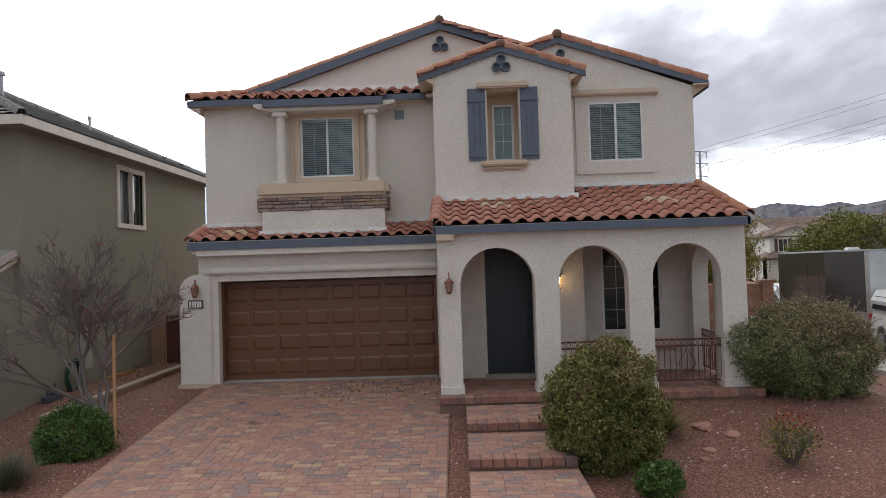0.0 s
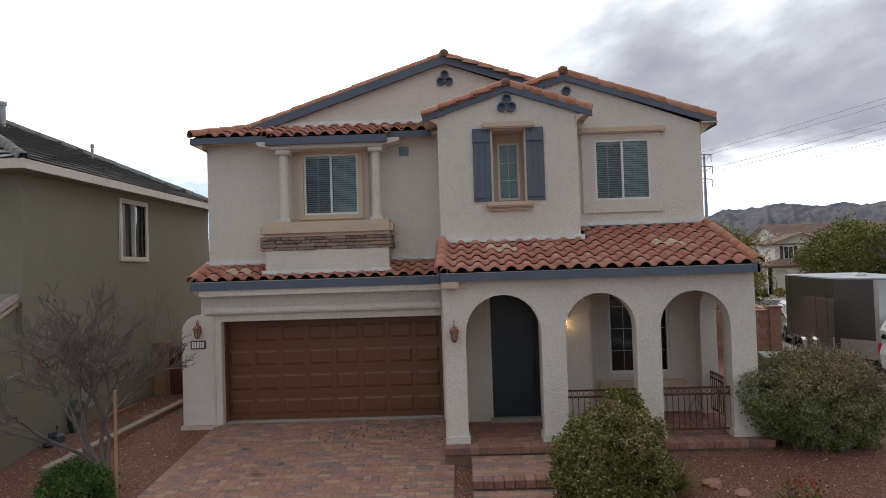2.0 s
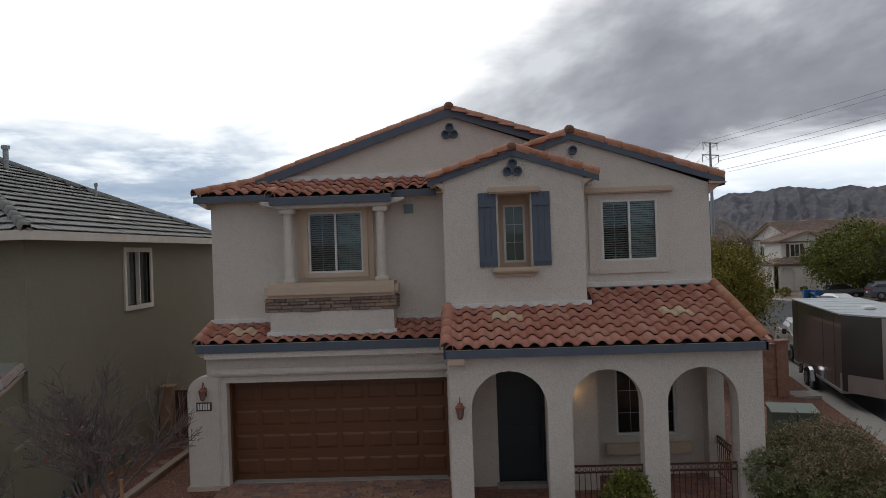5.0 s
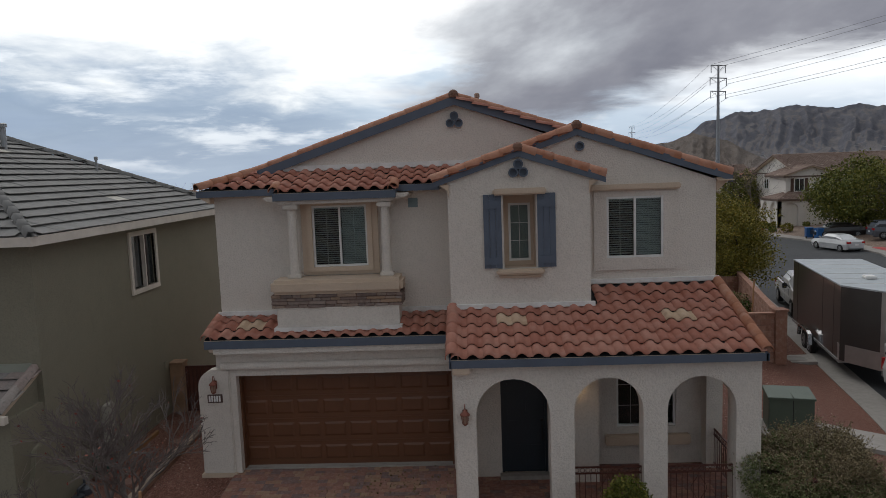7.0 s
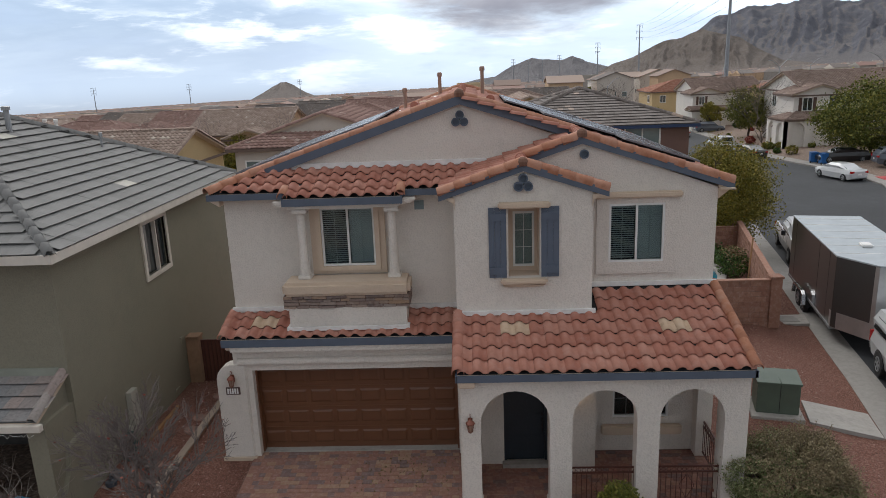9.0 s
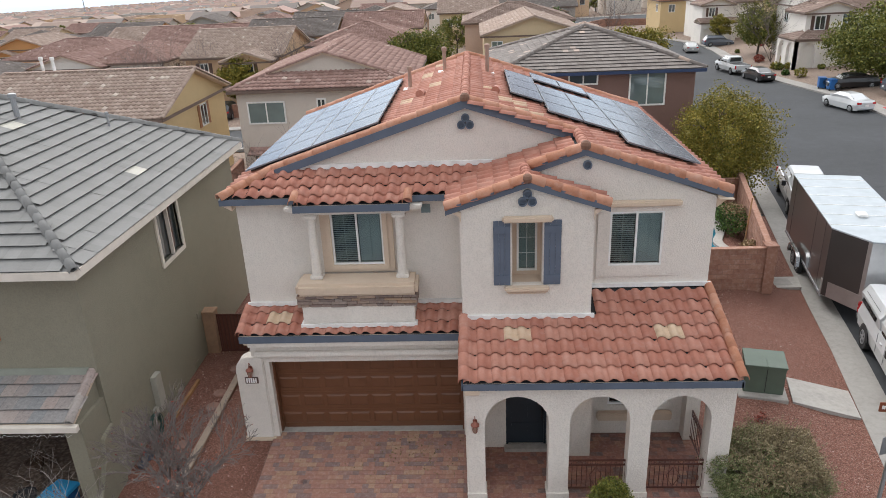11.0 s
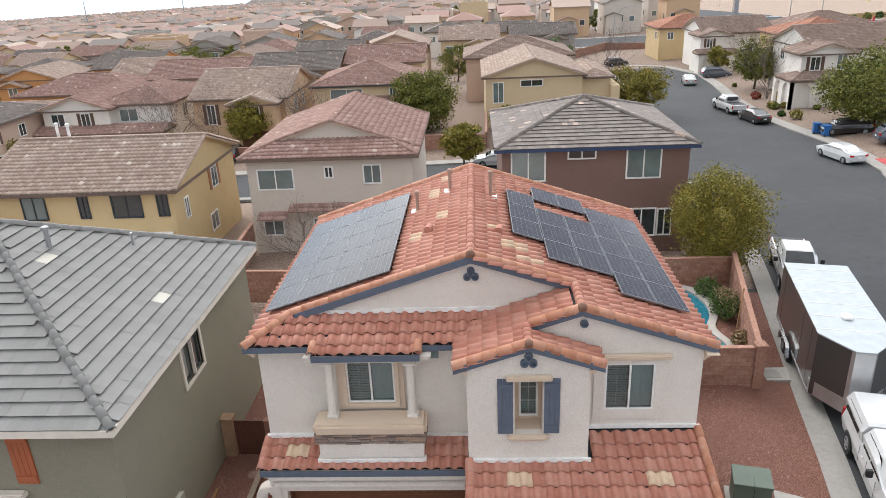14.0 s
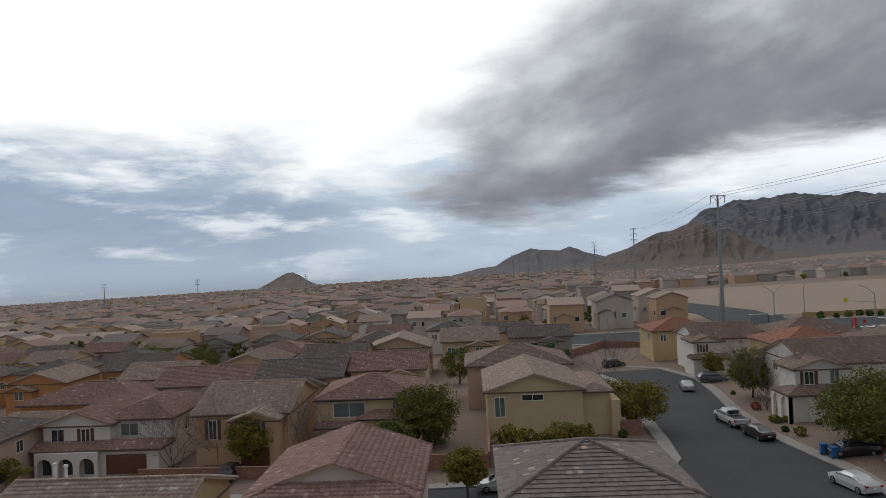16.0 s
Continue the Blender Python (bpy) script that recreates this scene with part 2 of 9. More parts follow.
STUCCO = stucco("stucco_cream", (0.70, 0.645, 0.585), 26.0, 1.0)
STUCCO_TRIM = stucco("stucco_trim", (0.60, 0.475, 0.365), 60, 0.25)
STUCCO_OLIVE = stucco("stucco_olive", (0.245, 0.224, 0.168), 30, 0.5)
BLUE = painted("blue_grey_paint", (0.095, 0.118, 0.160), 0.6)
WHITE = painted("white_paint", (0.74, 0.73, 0.71), 0.5)
FLASH = painted("white_flashing", (0.72, 0.71, 0.69), 0.55, wear=0.18)
BROWN_DOOR = painted("brown_garage_paint", (0.140, 0.058, 0.028), 0.40, wear=0.08)
DARK_DOOR = painted("slate_door_paint", (0.020, 0.030, 0.040), 0.4)
BLACK = painted("black_metal", (0.012, 0.012, 0.013), 0.5)
UNDERLAY = painted("roof_underlay", (0.018, 0.018, 0.02), 0.9)
RUST = painted("rust_red_iron", (0.085, 0.026, 0.018), 0.55)
COPPER = painted("aged_copper", (0.22, 0.075, 0.05), 0.5, 0.3)
TERRACOTTA = pieces("terracotta_tile", [(0.0, (0.340, 0.126, 0.084)), (0.25, (0.366, 0.145, 0.098)), (0.7, (0.392, 0.166, 0.115)), (1.0, (0.425, 0.198, 0.142))], 0.75, 5.0, 60, 0.2, 0.12, 0.22)
RAKE_TILE = pieces("rake_tile", [(0.0, (0.365, 0.150, 0.084)), (0.5, (0.410, 0.178, 0.102)), (1.0, (0.450, 0.218, 0.138))], 0.8, 5.0, 60, 0.2)
PALE_TILE = pieces("bleached_tile", [(0.0, (0.50, 0.34, 0.23)), (1.0, (0.56, 0.41, 0.28))], 0.85, 6.0)
PALE_SLATE = pieces("pale_slate_tile", [(0.0, (0.40, 0.385, 0.33)), (1.0, (0.46, 0.44, 0.39))], 0.85, 6.0)
SLATE_TILE = pieces("grey_slate_tile", [(0.0, (0.188, 0.185, 0.178)), (0.5, (0.202, 0.199, 0.192)), (1.0, (0.218, 0.215, 0.208))], 0.92, 14.0, 60, 0.15, 0.06, 0.06)
PAVER = pieces("paver", [(0.0, (0.172, 0.116, 0.110)), (0.18, (0.215, 0.136, 0.120)), (0.34, (0.262, 0.132, 0.102)), (0.70, (0.300, 0.152, 0.112)), (0.88, (0.318, 0.184, 0.124)), (1.0, (0.345, 0.222, 0.146))], 0.9, 12.0, 80, 0.25, 0.10, 0.35, ((-3.95, 13.2, 0.22), (-3.6, 13.7, 0.12), (-4.6, 14.6, 0.14), (-2.6, 12.1, 0.12)))
PAVER_RED = pieces("brick_red_paver", [(0.0, (0.140, 0.095, 0.088)), (0.3, (0.215, 0.100, 0.078)), (0.8, (0.270, 0.125, 0.092)), (1.0, (0.30, 0.165, 0.115))], 0.88, 12.0, 80, 0.25, 0.10)
PAVER_BED = concrete_mat("paver_sand", (0.190, 0.112, 0.088))
STONE = pieces("ledge_stone", [(0.0, (0.16, 0.12, 0.11)), (0.4, (0.26, 0.19, 0.16)), (0.7, (0.31, 0.25, 0.22)), (1.0, (0.36, 0.24, 0.16))], 0.9, 12.0, 60, 0.6, 0.25)
BLOCK = pieces("block_wall", [(0.0, (0.235, 0.115, 0.078)), (0.5, (0.27, 0.135, 0.092)), (1.0, (0.31, 0.165, 0.115))], 0.95, 7.0, 60, 0.6)
MORTAR = concrete_mat("mortar", (0.19, 0.11, 0.085))
GRAVEL = ground_mat("red_gravel", [(0.095, 0.034, 0.022), (0.190, 0.074, 0.050), (0.230, 0.096, 0.068), (0.34, 0.195, 0.148), (0.200, 0.082, 0.056)], 42.0)
EARTH = ground_mat("desert_earth", [(0.17, 0.115, 0.088), (0.235, 0.165, 0.126), (0.28, 0.205, 0.16), (0.32, 0.245, 0.195)], 11.0, 0.4, 0.03)
ASPHALT = asphalt_mat("asphalt")
CONCRETE = concrete_mat("concrete", (0.275, 0.258, 0.238))
SLAB = concrete_mat("pale_concrete", (0.345, 0.322, 0.295))
GLASS = clear_glass("window_glass")
DARK_GLASS = glass_mat("dark_window", (0.03, 0.04, 0.045))
SKY_GLASS = glass_mat("curtained_window", (0.13, 0.17, 0.17))
ROOM = painted("unlit_room_dark", (0.02, 0.022, 0.024), 0.9)
BLIND = painted("white_blind", (0.62, 0.63, 0.62), 0.7)
FRAME = painted("vinyl_frame", (0.72, 0.72, 0.70), 0.45)
CHROME = painted("bright_metal", (0.55, 0.55, 0.56), 0.25, 1.0)
GALV = painted("galvanised_steel", (0.34, 0.35, 0.36), 0.5, 0.7)
RUBBER = painted("tyre_rubber", (0.018, 0.018, 0.019), 0.8)
WOOD = painted("raw_timber", (0.36, 0.20, 0.10), 0.8, wear=0.25)
BARK = painted("bark", (0.095, 0.075, 0.062), 0.95, wear=0.3)
PALE_TWIG = painted("grey_twig", (0.145, 0.120, 0.112), 0.95, wear=0.3)
TWIG = painted("dry_twig", (0.135, 0.106, 0.096), 0.95, wear=0.3)

# ---- building blocks ----
V = Vector


def part(name, bm, mat, parent=None, label="", smooth=False):
    """Links a bmesh as one mesh object, under a thing or a part."""
    me = bpy.data.meshes.new(name)
    bm.normal_update()
    bm.to_mesh(me)
    bm.free()
    for m in (mat if isinstance(mat, (list, tuple)) else [mat]):
        me.materials.append(m)
    if smooth:
        me.shade_smooth()
    ob = new(name, me)
    if parent:
        ob.parent = parent
    if label:
        tagged(ob, label)
    return ob


def raw(name, verts, faces, mat, parent=None, label="", smooth=False, idx=None):
    me = bpy.data.meshes.new(name)
    me.from_pydata([tuple(v) for v in verts], [], faces)
    for m in (mat if isinstance(mat, (list, tuple)) else [mat]):
        me.materials.append(m)
    if idx is not None:
        me.polygons.foreach_set("material_index", idx)
    if smooth:
        me.shade_smooth()
    me.update()
    ob = new(name, me)
    if parent:
        ob.parent = parent
    if label:
        tagged(ob, label)
    return ob


def thing(name, at, label, category, group="", kind="", rz=0.0):
    ob = new(name)
    ob.empty_display_size = 0.3
    ob.matrix_basis = pose(*at, 0, 0, rz)
    return tagged(ob, label, category, group, kind)


def box(bm, x0, x1, y0, y1, z0, z1):
    v = [bm.verts.new(c) for c in ((x0, y0, z0), (x1, y0, z0), (x1, y1, z0), (x0, y1, z0), (x0, y0, z1), (x1, y0, z1), (x1, y1, z1), (x0, y1, z1))]
    for f in ((3, 2, 1, 0), (4, 5, 6, 7), (0, 1, 5, 4), (1, 2, 6, 5), (2, 3, 7, 6), (3, 0, 4, 7)):
        bm.faces.new([v[i] for i in f])
    return bm


def boxes(*rows, bevel=0.0):
    bm = bmesh.new()
    for r in rows:
        box(bm, *r)
    if bevel:
        bmesh.ops.bevel(bm, geom=bm.edges[:], offset=bevel, segments=2, affect="EDGES", clamp_overlap=True)
    return bm


def prism(poly, axis, a, b, bevel=0.0):
    """A polygon pushed from a to b along an axis. Points are (x, z) for 'y', (y, z) for 'x', (x, y) for 'z'."""
    bm = bmesh.new()
    put = {"y": lambda p, t: (p[0], t, p[1]), "x": lambda p, t: (t, p[0], p[1]), "z": lambda p, t: (p[0], p[1], t)}[axis]
    lo, hi = [bm.verts.new(put(p, a)) for p in poly], [bm.verts.new(put(p, b)) for p in poly]
    n = len(poly)
    bm.faces.new(lo), bm.faces.new(hi[::-1])
    for i in range(n):
        bm.faces.new((lo[i], hi[i], hi[(i + 1) % n], lo[(i + 1) % n]))
    bmesh.ops.recalc_face_normals(bm, faces=bm.faces[:])
    if bevel:
        bmesh.ops.bevel(bm, geom=bm.edges[:], offset=bevel, segments=2, affect="EDGES", clamp_overlap=True)
    return bm


def join(*bms):
    out = bms[0]
    for b in bms[1:]:
        me = bpy.data.meshes.new("tmp")
        b.to_mesh(me)
        b.free()
        out.from_mesh(me)
        bpy.data.meshes.remove(me)
    return out


def tube(bm, p0, p1, r0, r1=None, seg=8, cap=True):
    """A tapered round bar from p0 to p1."""
    p0, p1 = V(p0), V(p1)
    r1 = r0 if r1 is None else r1
    d = (p1 - p0).normalized()
    a = d.orthogonal().normalized()
    b = d.cross(a)
    ring = []
    for p, r in ((p0, r0), (p1, r1)):
        ring.append([bm.verts.new(p + (a * math.cos(t) + b * math.sin(t)) * r) for t in (2 * math.pi * k / seg for k in range(seg))])
    for k in range(seg):
        bm.faces.new((ring[0][k], ring[0][(k + 1) % seg], ring[1][(k + 1) % seg], ring[1][k]))
    if cap:
        bm.faces.new(ring[0][::-1]), bm.faces.new(ring[1])
    return bm


def tubes(*rows, seg=8):
    bm = bmesh.new()
    for r in rows:
        tube(bm, *r, seg=seg)
    return bm


def pipe(pts, r, seg=6, bm=None, closed=False):
    """One bent round bar through the points."""
    bm = bm or bmesh.new()
    pts = [V(p) for p in pts]
    rings, side = [], None
    for k, p in enumerate(pts):
        a, b = (pts[k - 1], pts[(k + 1) % len(pts)]) if closed else (pts[max(0, k - 1)], pts[min(len(pts) - 1, k + 1)])
        d = (b - a).normalized()
        side = d.orthogonal().normalized() if side is None else (side - d * side.dot(d)).normalized()
        up = d.cross(side)
        rings.append([bm.verts.new(p + (side * math.cos(2 * math.pi * j / seg) + up * math.sin(2 * math.pi * j / seg)) * r) for j in range(seg)])
    for a, b in list(zip(rings, rings[1:])) + ([(rings[-1], rings[0])] if closed else []):
        for j in range(seg):
            bm.faces.new((a[j], a[(j + 1) % seg], b[(j + 1) % seg], b[j]))
    if not closed:
        bm.faces.new(rings[0][::-1]), bm.faces.new(rings[-1])
    return bm


def each(name, mat, parent, *rows, bevel=0.0):
    """Boxes, each a part of its own."""
    for r in rows:
        part(name, boxes(r, bevel=bevel), mat, parent)


def lathe(profile, at=(0, 0, 0), seg=14):
    """A turned solid from (radius, height) pairs."""
    bm = bmesh.new()
    rings = [[bm.verts.new((at[0] + r * math.cos(2 * math.pi * k / seg), at[1] + r * math.sin(2 * math.pi * k / seg), at[2] + h)) for k in range(seg)] for r, h in profile]
    for a, b in zip(rings, rings[1:]):
        for k in range(seg):
            bm.faces.new((a[k], a[(k + 1) % seg], b[(k + 1) % seg], b[k]))
    bm.faces.new(rings[0][::-1]), bm.faces.new(rings[-1])
    return bm


def holed(u0, u1, w0, w1, holes, place):
    """A wall panel with openings that go through it. place(u, w, depth 0 or 1) gives the corner."""
    us = sorted({u0, u1, *(h[i] for h in holes for i in (0, 1))})
    ws = sorted({w0, w1, *(h[i] for h in holes for i in (2, 3))})
    solid = lambda i, j: 0 <= i < len(us) - 1 and 0 <= j < len(ws) - 1 and not any(h[0] <= us[i] and us[i + 1] <= h[1] and h[2] <= ws[j] and ws[j + 1] <= h[3] for h in holes)
    bm = bmesh.new()
    memo = {}

    def v(i, j, k):
        if (i, j, k) not in memo:
            memo[i, j, k] = bm.verts.new(place(us[i], ws[j], k))
        return memo[i, j, k]

    for i in range(len(us) - 1):
        for j in range(len(ws) - 1):
            if not solid(i, j):
                continue
            bm.faces.new((v(i, j, 0), v(i + 1, j, 0), v(i + 1, j + 1, 0), v(i, j + 1, 0)))
            bm.faces.new((v(i, j, 1), v(i, j + 1, 1), v(i + 1, j + 1, 1), v(i + 1, j, 1)))
            for (di, dj, a, b) in ((-1, 0, (i, j), (i, j + 1)), (1, 0, (i + 1, j), (i + 1, j + 1)), (0, -1, (i, j), (i + 1, j)), (0, 1, (i, j + 1), (i + 1, j + 1))):
                if not solid(i + di, j + dj):
                    bm.faces.new((v(*a, 0), v(*b, 0), v(*b, 1), v(*a, 1)))
    bmesh.ops.recalc_face_normals(bm, faces=bm.faces[:])
    return bm


def wall_y(x0, x1, z0, z1, y, thick, holes=()):
    """A wall across y, its face at y, its body behind."""
    return holed(x0, x1, z0, z1, list(holes), lambda u, w, k: (u, y + thick * k, w))


def wall_x(y0, y1, z0, z1, x, thick, holes=()):
    return holed(y0, y1, z0, z1, list(holes), lambda u, w, k: (x + thick * k, u, w))


def arcade(x0, x1, z0, z1, arches, place, seg=14):
    """A wall with round arches that stand open to the ground: (from, to, spring)."""
    bm = bmesh.new()
    x, strips = x0, []
    for a, b, s in arches:
        strips.append([(x, z0), (a, z0)])
        r, c = (b - a) / 2, (a + b) / 2
        strips.append([(c - r * math.cos(math.pi * k / seg), s + r * math.sin(math.pi * k / seg)) for k in range(seg + 1)])
        for u, w in ((a, s), (b, s)):
            bm.faces.new([bm.verts.new(place(*p)) for p in ((u, z0, 0), (u, w, 0), (u, w, 1), (u, z0, 1))])
        x = b
    strips.append([(x, z0), (x1, z0)])
    for s in strips:
        for (ua, wa), (ub, wb) in zip(s, s[1:]):
            for k in (0, 1):
                bm.faces.new([bm.verts.new(place(*p, k)) for p in ((ua, wa), (ub, wb), (ub, z1), (ua, z1))])
            bm.faces.new([bm.verts.new(place(*p)) for p in ((ua, wa, 0), (ub, wb, 0), (ub, wb, 1), (ua, wa, 1))])
            bm.faces.new([bm.verts.new(place(*p)) for p in ((ua, z1, 0), (ub, z1, 0), (ub, z1, 1), (ua, z1, 1))])
    for u in (x0, x1):
        bm.faces.new([bm.verts.new(place(*p)) for p in ((u, z0, 0), (u, z1, 0), (u, z1, 1), (u, z0, 1))])
    bmesh.ops.remove_doubles(bm, verts=bm.verts[:], dist=0.0005)
    bmesh.ops.recalc_face_normals(bm, faces=bm.faces[:])
    return bm


# ---- roof tiles ----
def s_section(w, high, n=6):
    """The S-shaped cross-section of a clay tile: a roll and a pan."""
    pts = []
    for k in range(n + 1):
        s = k / n
        h = high * math.sin(math.pi * s / 0.66) ** 0.72 if 0 < s < 0.66 else -0.20 * high * abs(math.sin(math.pi * (s - 0.66) / 0.34))
        pts.append((s * w, h))
    return pts


def tile_piece(w, course, high, seg=6, lift=0.062, flat=False):
    """One tile's corners and faces: x across, y up the slope, z out of the roof."""
    sec = [(0.002, 0.0), (w - 0.002, 0.0)] if flat else s_section(w, high, seg)
    long, butt = course * 1.04, 0.016 if flat else 0.030
    vs, fs = [], []
    for x, h in sec:
        vs += [(x, 0, h + lift), (x, long, h + lift * 0.12), (x, 0, h + lift - butt)]
    for k in range(len(sec) - 1):
        a, b = 3 * k, 3 * k + 3
        fs += [(a, b, b + 1, a + 1), (a + 2, b + 2, b, a)]
    return vs, fs


class Slope:
    """A roof plane: an origin at the eave, a way along it and a way up it (both unit vectors)."""

    def __init__(self, origin, along, up):
        self.o, self.u, self.v = V(origin), V(along).normalized(), V(up).normalized()
        self.n = self.u.cross(self.v).normalized()

    def at(self, a, b, h=0.0):
        return self.o + self.u * a + self.v * b + self.n * h

    def matrix(self, a, b, h=0.0):
        m = Matrix((self.u, self.v, self.n)).transposed().to_4x4()
        m.translation = self.at(a, b, h)
        return m


def inside(poly, x, y):
    hit = False
    for (x0, y0), (x1, y1) in zip(poly, poly[1:] + poly[:1]):
        if (y0 > y) != (y1 > y) and x < (x1 - x0) * (y - y0) / (y1 - y0) + x0:
            hit = not hit
    return hit


def tile_slots(poly, w, course, stagger=0.0, du=0.0):
    us, vs = [p[0] for p in poly], [p[1] for p in poly]
    row, b = 0, min(vs)
    while b < max(vs) - 0.1 * course:
        a = min(us) + du - (stagger * w if row % 2 else 0)
        while a < max(us):
            if inside(poly, a + w / 2, b + course * 0.5):
                yield a, b
            a += w
        b += course
        row += 1


def lay_tiles(name, slope, poly, mat, parent, w=0.318, course=0.405, high=0.072, seg=9, stagger=0.0, flat=False, single=False, rng=None, label="", pale=(), du=0.0, pale_mat=None):
    """Tiles over a polygon on a slope: each an object of its own (single) or joined into one mesh."""
    rng = rng or random.Random(5)
    vs, fs = tile_piece(w, course, high, seg, lift=0.060 if flat else 0.058, flat=flat)
    if single:
        me = bpy.data.meshes.new("roof_tile")
        me.from_pydata(vs, [], fs)
        me.materials.append(mat)
        if not flat:
            me.shade_smooth()
        pm = None
        for k, (a, b) in enumerate(tile_slots(poly, w, course, stagger, du)):
            use = me
            if any(p[0] <= a + w / 2 <= p[1] and p[2] <= b + course / 2 <= p[3] for p in pale):
                if pm is None:
                    pm = me.copy()
                    pm.materials[0] = PALE_TILE
                use = pm
            ob = new("roof_tile", use)
            ob.parent = parent
            ob.matrix_basis = slope.matrix(a, b, rng.uniform(0, 0.008)) @ pose(0, 0, 0, rng.uniform(-0.25, 0.25), rng.uniform(-0.3, 0.3), rng.uniform(-0.35, 0.35))
        return None
    allv, allf, idx = [], [], []
    for a, b in tile_slots(poly, w, course, stagger, du):
        k0, h, tw = len(allv), rng.uniform(0, 0.009), rng.uniform(-0.006, 0.006)
        allv += [slope.at(a + x, b + y, z + h + tw * x / w) for x, y, z in vs]
        allf += [tuple(i + k0 for i in f) for f in fs]
        idx += [1 if any(p[0] <= a + w / 2 <= p[1] and p[2] <= b + course / 2 <= p[3] for p in pale) else 0] * len(fs)
    ob = raw(name, allv, allf, [mat, pale_mat or PALE_TILE], parent, label, smooth=not flat, idx=idx)
    return tagged(ob, kind="stuff")


def deck(name, slope, poly, mat, parent, thick=0.05, drop=0.0):
    """The boards under the tiles."""
    bm = bmesh.new()
    lo, hi = [bm.verts.new(slope.at(a, b, -thick - drop)) for a, b in poly], [bm.verts.new(slope.at(a, b, -drop)) for a, b in poly]
    n = len(poly)
    bm.faces.new(lo[::-1]), bm.faces.new(hi)
    for i in range(n):
        bm.faces.new((lo[i], lo[(i + 1) % n], hi[(i + 1) % n], hi[i]))
    bmesh.ops.recalc_face_normals(bm, faces=bm.faces[:])
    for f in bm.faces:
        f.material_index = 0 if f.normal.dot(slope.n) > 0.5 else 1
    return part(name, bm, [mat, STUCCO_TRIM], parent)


def cap_piece(r, long, seg=7):
    """A half-round ridge tile along +y, wider at its lower end."""
    vs, fs = [], []
    for k in range(seg + 1):
        t = math.pi * (-0.08 + 1.16 * k / seg)
        for y, rr in ((0, r * 1.06), (long * 1.08, r * 0.92), (0, r * 0.90)):
            vs.append((rr * math.cos(t), y, rr * math.sin(t)))
    for k in range(seg):
        a, b = 3 * k, 3 * k + 3
        fs += [(a, a + 1, b + 1, b), (a + 2, a, b, b + 2)]
    return vs, fs


def lay_caps(name, p0, p1, mat, parent, r=0.11, long=0.38, single=True, rng=None, up=(0, 0, 1), seg=7):
    """Ridge, hip and rake tiles in a row, from the low end to the high end."""
    rng = rng or random.Random(3)
    p0, p1 = V(p0), V(p1)
    d = (p1 - p0)
    n = max(1, round(d.length / long))
    step = d.length / n
    y = d.normalized()
    x = y.cross(V(up)).normalized()
    z = x.cross(y)
    rot = Matrix((x, y, z)).transposed().to_4x4()
    vs, fs = cap_piece(r, step, seg)
    if single:
        me = bpy.data.meshes.new(name)
        me.from_pydata(vs, [], fs)
        me.materials.append(mat)
        me.shade_smooth()
        for k in range(n):
            ob = new(name, me)
            ob.parent = parent
            ob.matrix_basis = Matrix.Translation(p0 + y * step * k) @ rot @ pose(0, 0, rng.uniform(0, 0.012), rng.uniform(-1.2, 1.2) + 1.2, rng.uniform(-2, 2), rng.uniform(-1.2, 1.2))
        return
    allv, allf = [], []
    for k in range(n):
        m = Matrix.Translation(p0 + y * step * k) @ rot @ pose(0, 0, 0, 1.2, rng.uniform(-2, 2), rng.uniform(-1, 1))
        k0 = len(allv)
        allv += [m @ V(v) for v in vs]
        allf += [tuple(i + k0 for i in f) for f in fs]
    return tagged(raw(name, allv, allf, mat, parent, smooth=True), kind="stuff")


# ---- windows ----
def blind(x0, x1, z0, z1, y, pitch=0.052, tilt=0.5):
    """Slats of a Venetian blind with its cords."""
    bm = bmesh.new()
    z = z0 + 0.03
    while z < z1 - 0.03:
        v = [bm.verts.new(c) for c in ((x0, y - 0.018, z - 0.018 * tilt), (x1, y - 0.018, z - 0.018 * tilt), (x1, y + 0.018, z + 0.024), (x0, y + 0.018, z + 0.024))]
        bm.faces.new(v)
        z += pitch
    n = max(2, round((x1 - x0) / 0.3))
    for k in range(1, n):
        x = x0 + (x1 - x0) * k / n
        box(bm, x - 0.008, x + 0.008, y - 0.024, y - 0.019, z0, z1)
    box(bm, x0, x1, y - 0.03, y + 0.03, z1 - 0.04, z1)
    return bm


def slider(parent, x0, x1, z0, z1, y, panes=2, blinds=True, fw=0.05, name="window", label="white vinyl sliding window with half-closed blinds", cord=True):
    """A framed sliding window across y, with glass and blinds; a near-black sheet behind paints in the unlit room."""
    pw = (x1 - x0) / panes
    lights = [(x0 + pw * k + (fw if k == 0 else 0.025), x0 + pw * (k + 1) - (fw if k == panes - 1 else 0.025), z0 + fw, z1 - fw) for k in range(panes)]
    win = part(name, holed(x0, x1, z0, z1, lights, lambda u, v, k: (u, y - 0.02 + 0.08 * k, v)), FRAME, parent, label)
    for k in range(panes):
        a, b = x0 + (x1 - x0) * k / panes + 0.03, x0 + (x1 - x0) * (k + 1) / panes - 0.03
        g = part("pane", boxes((a, b, y + 0.012, y + 0.018, z0 + fw, z1 - fw)), GLASS, win)
        g.visible_shadow = False
        if blinds:
            part("blind", blind(a, b, z0 + fw, z1 - fw, y + 0.09, tilt=-0.2 if k == 0 else 1.0), BLIND, win)
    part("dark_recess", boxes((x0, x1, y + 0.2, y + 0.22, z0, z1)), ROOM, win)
    return win


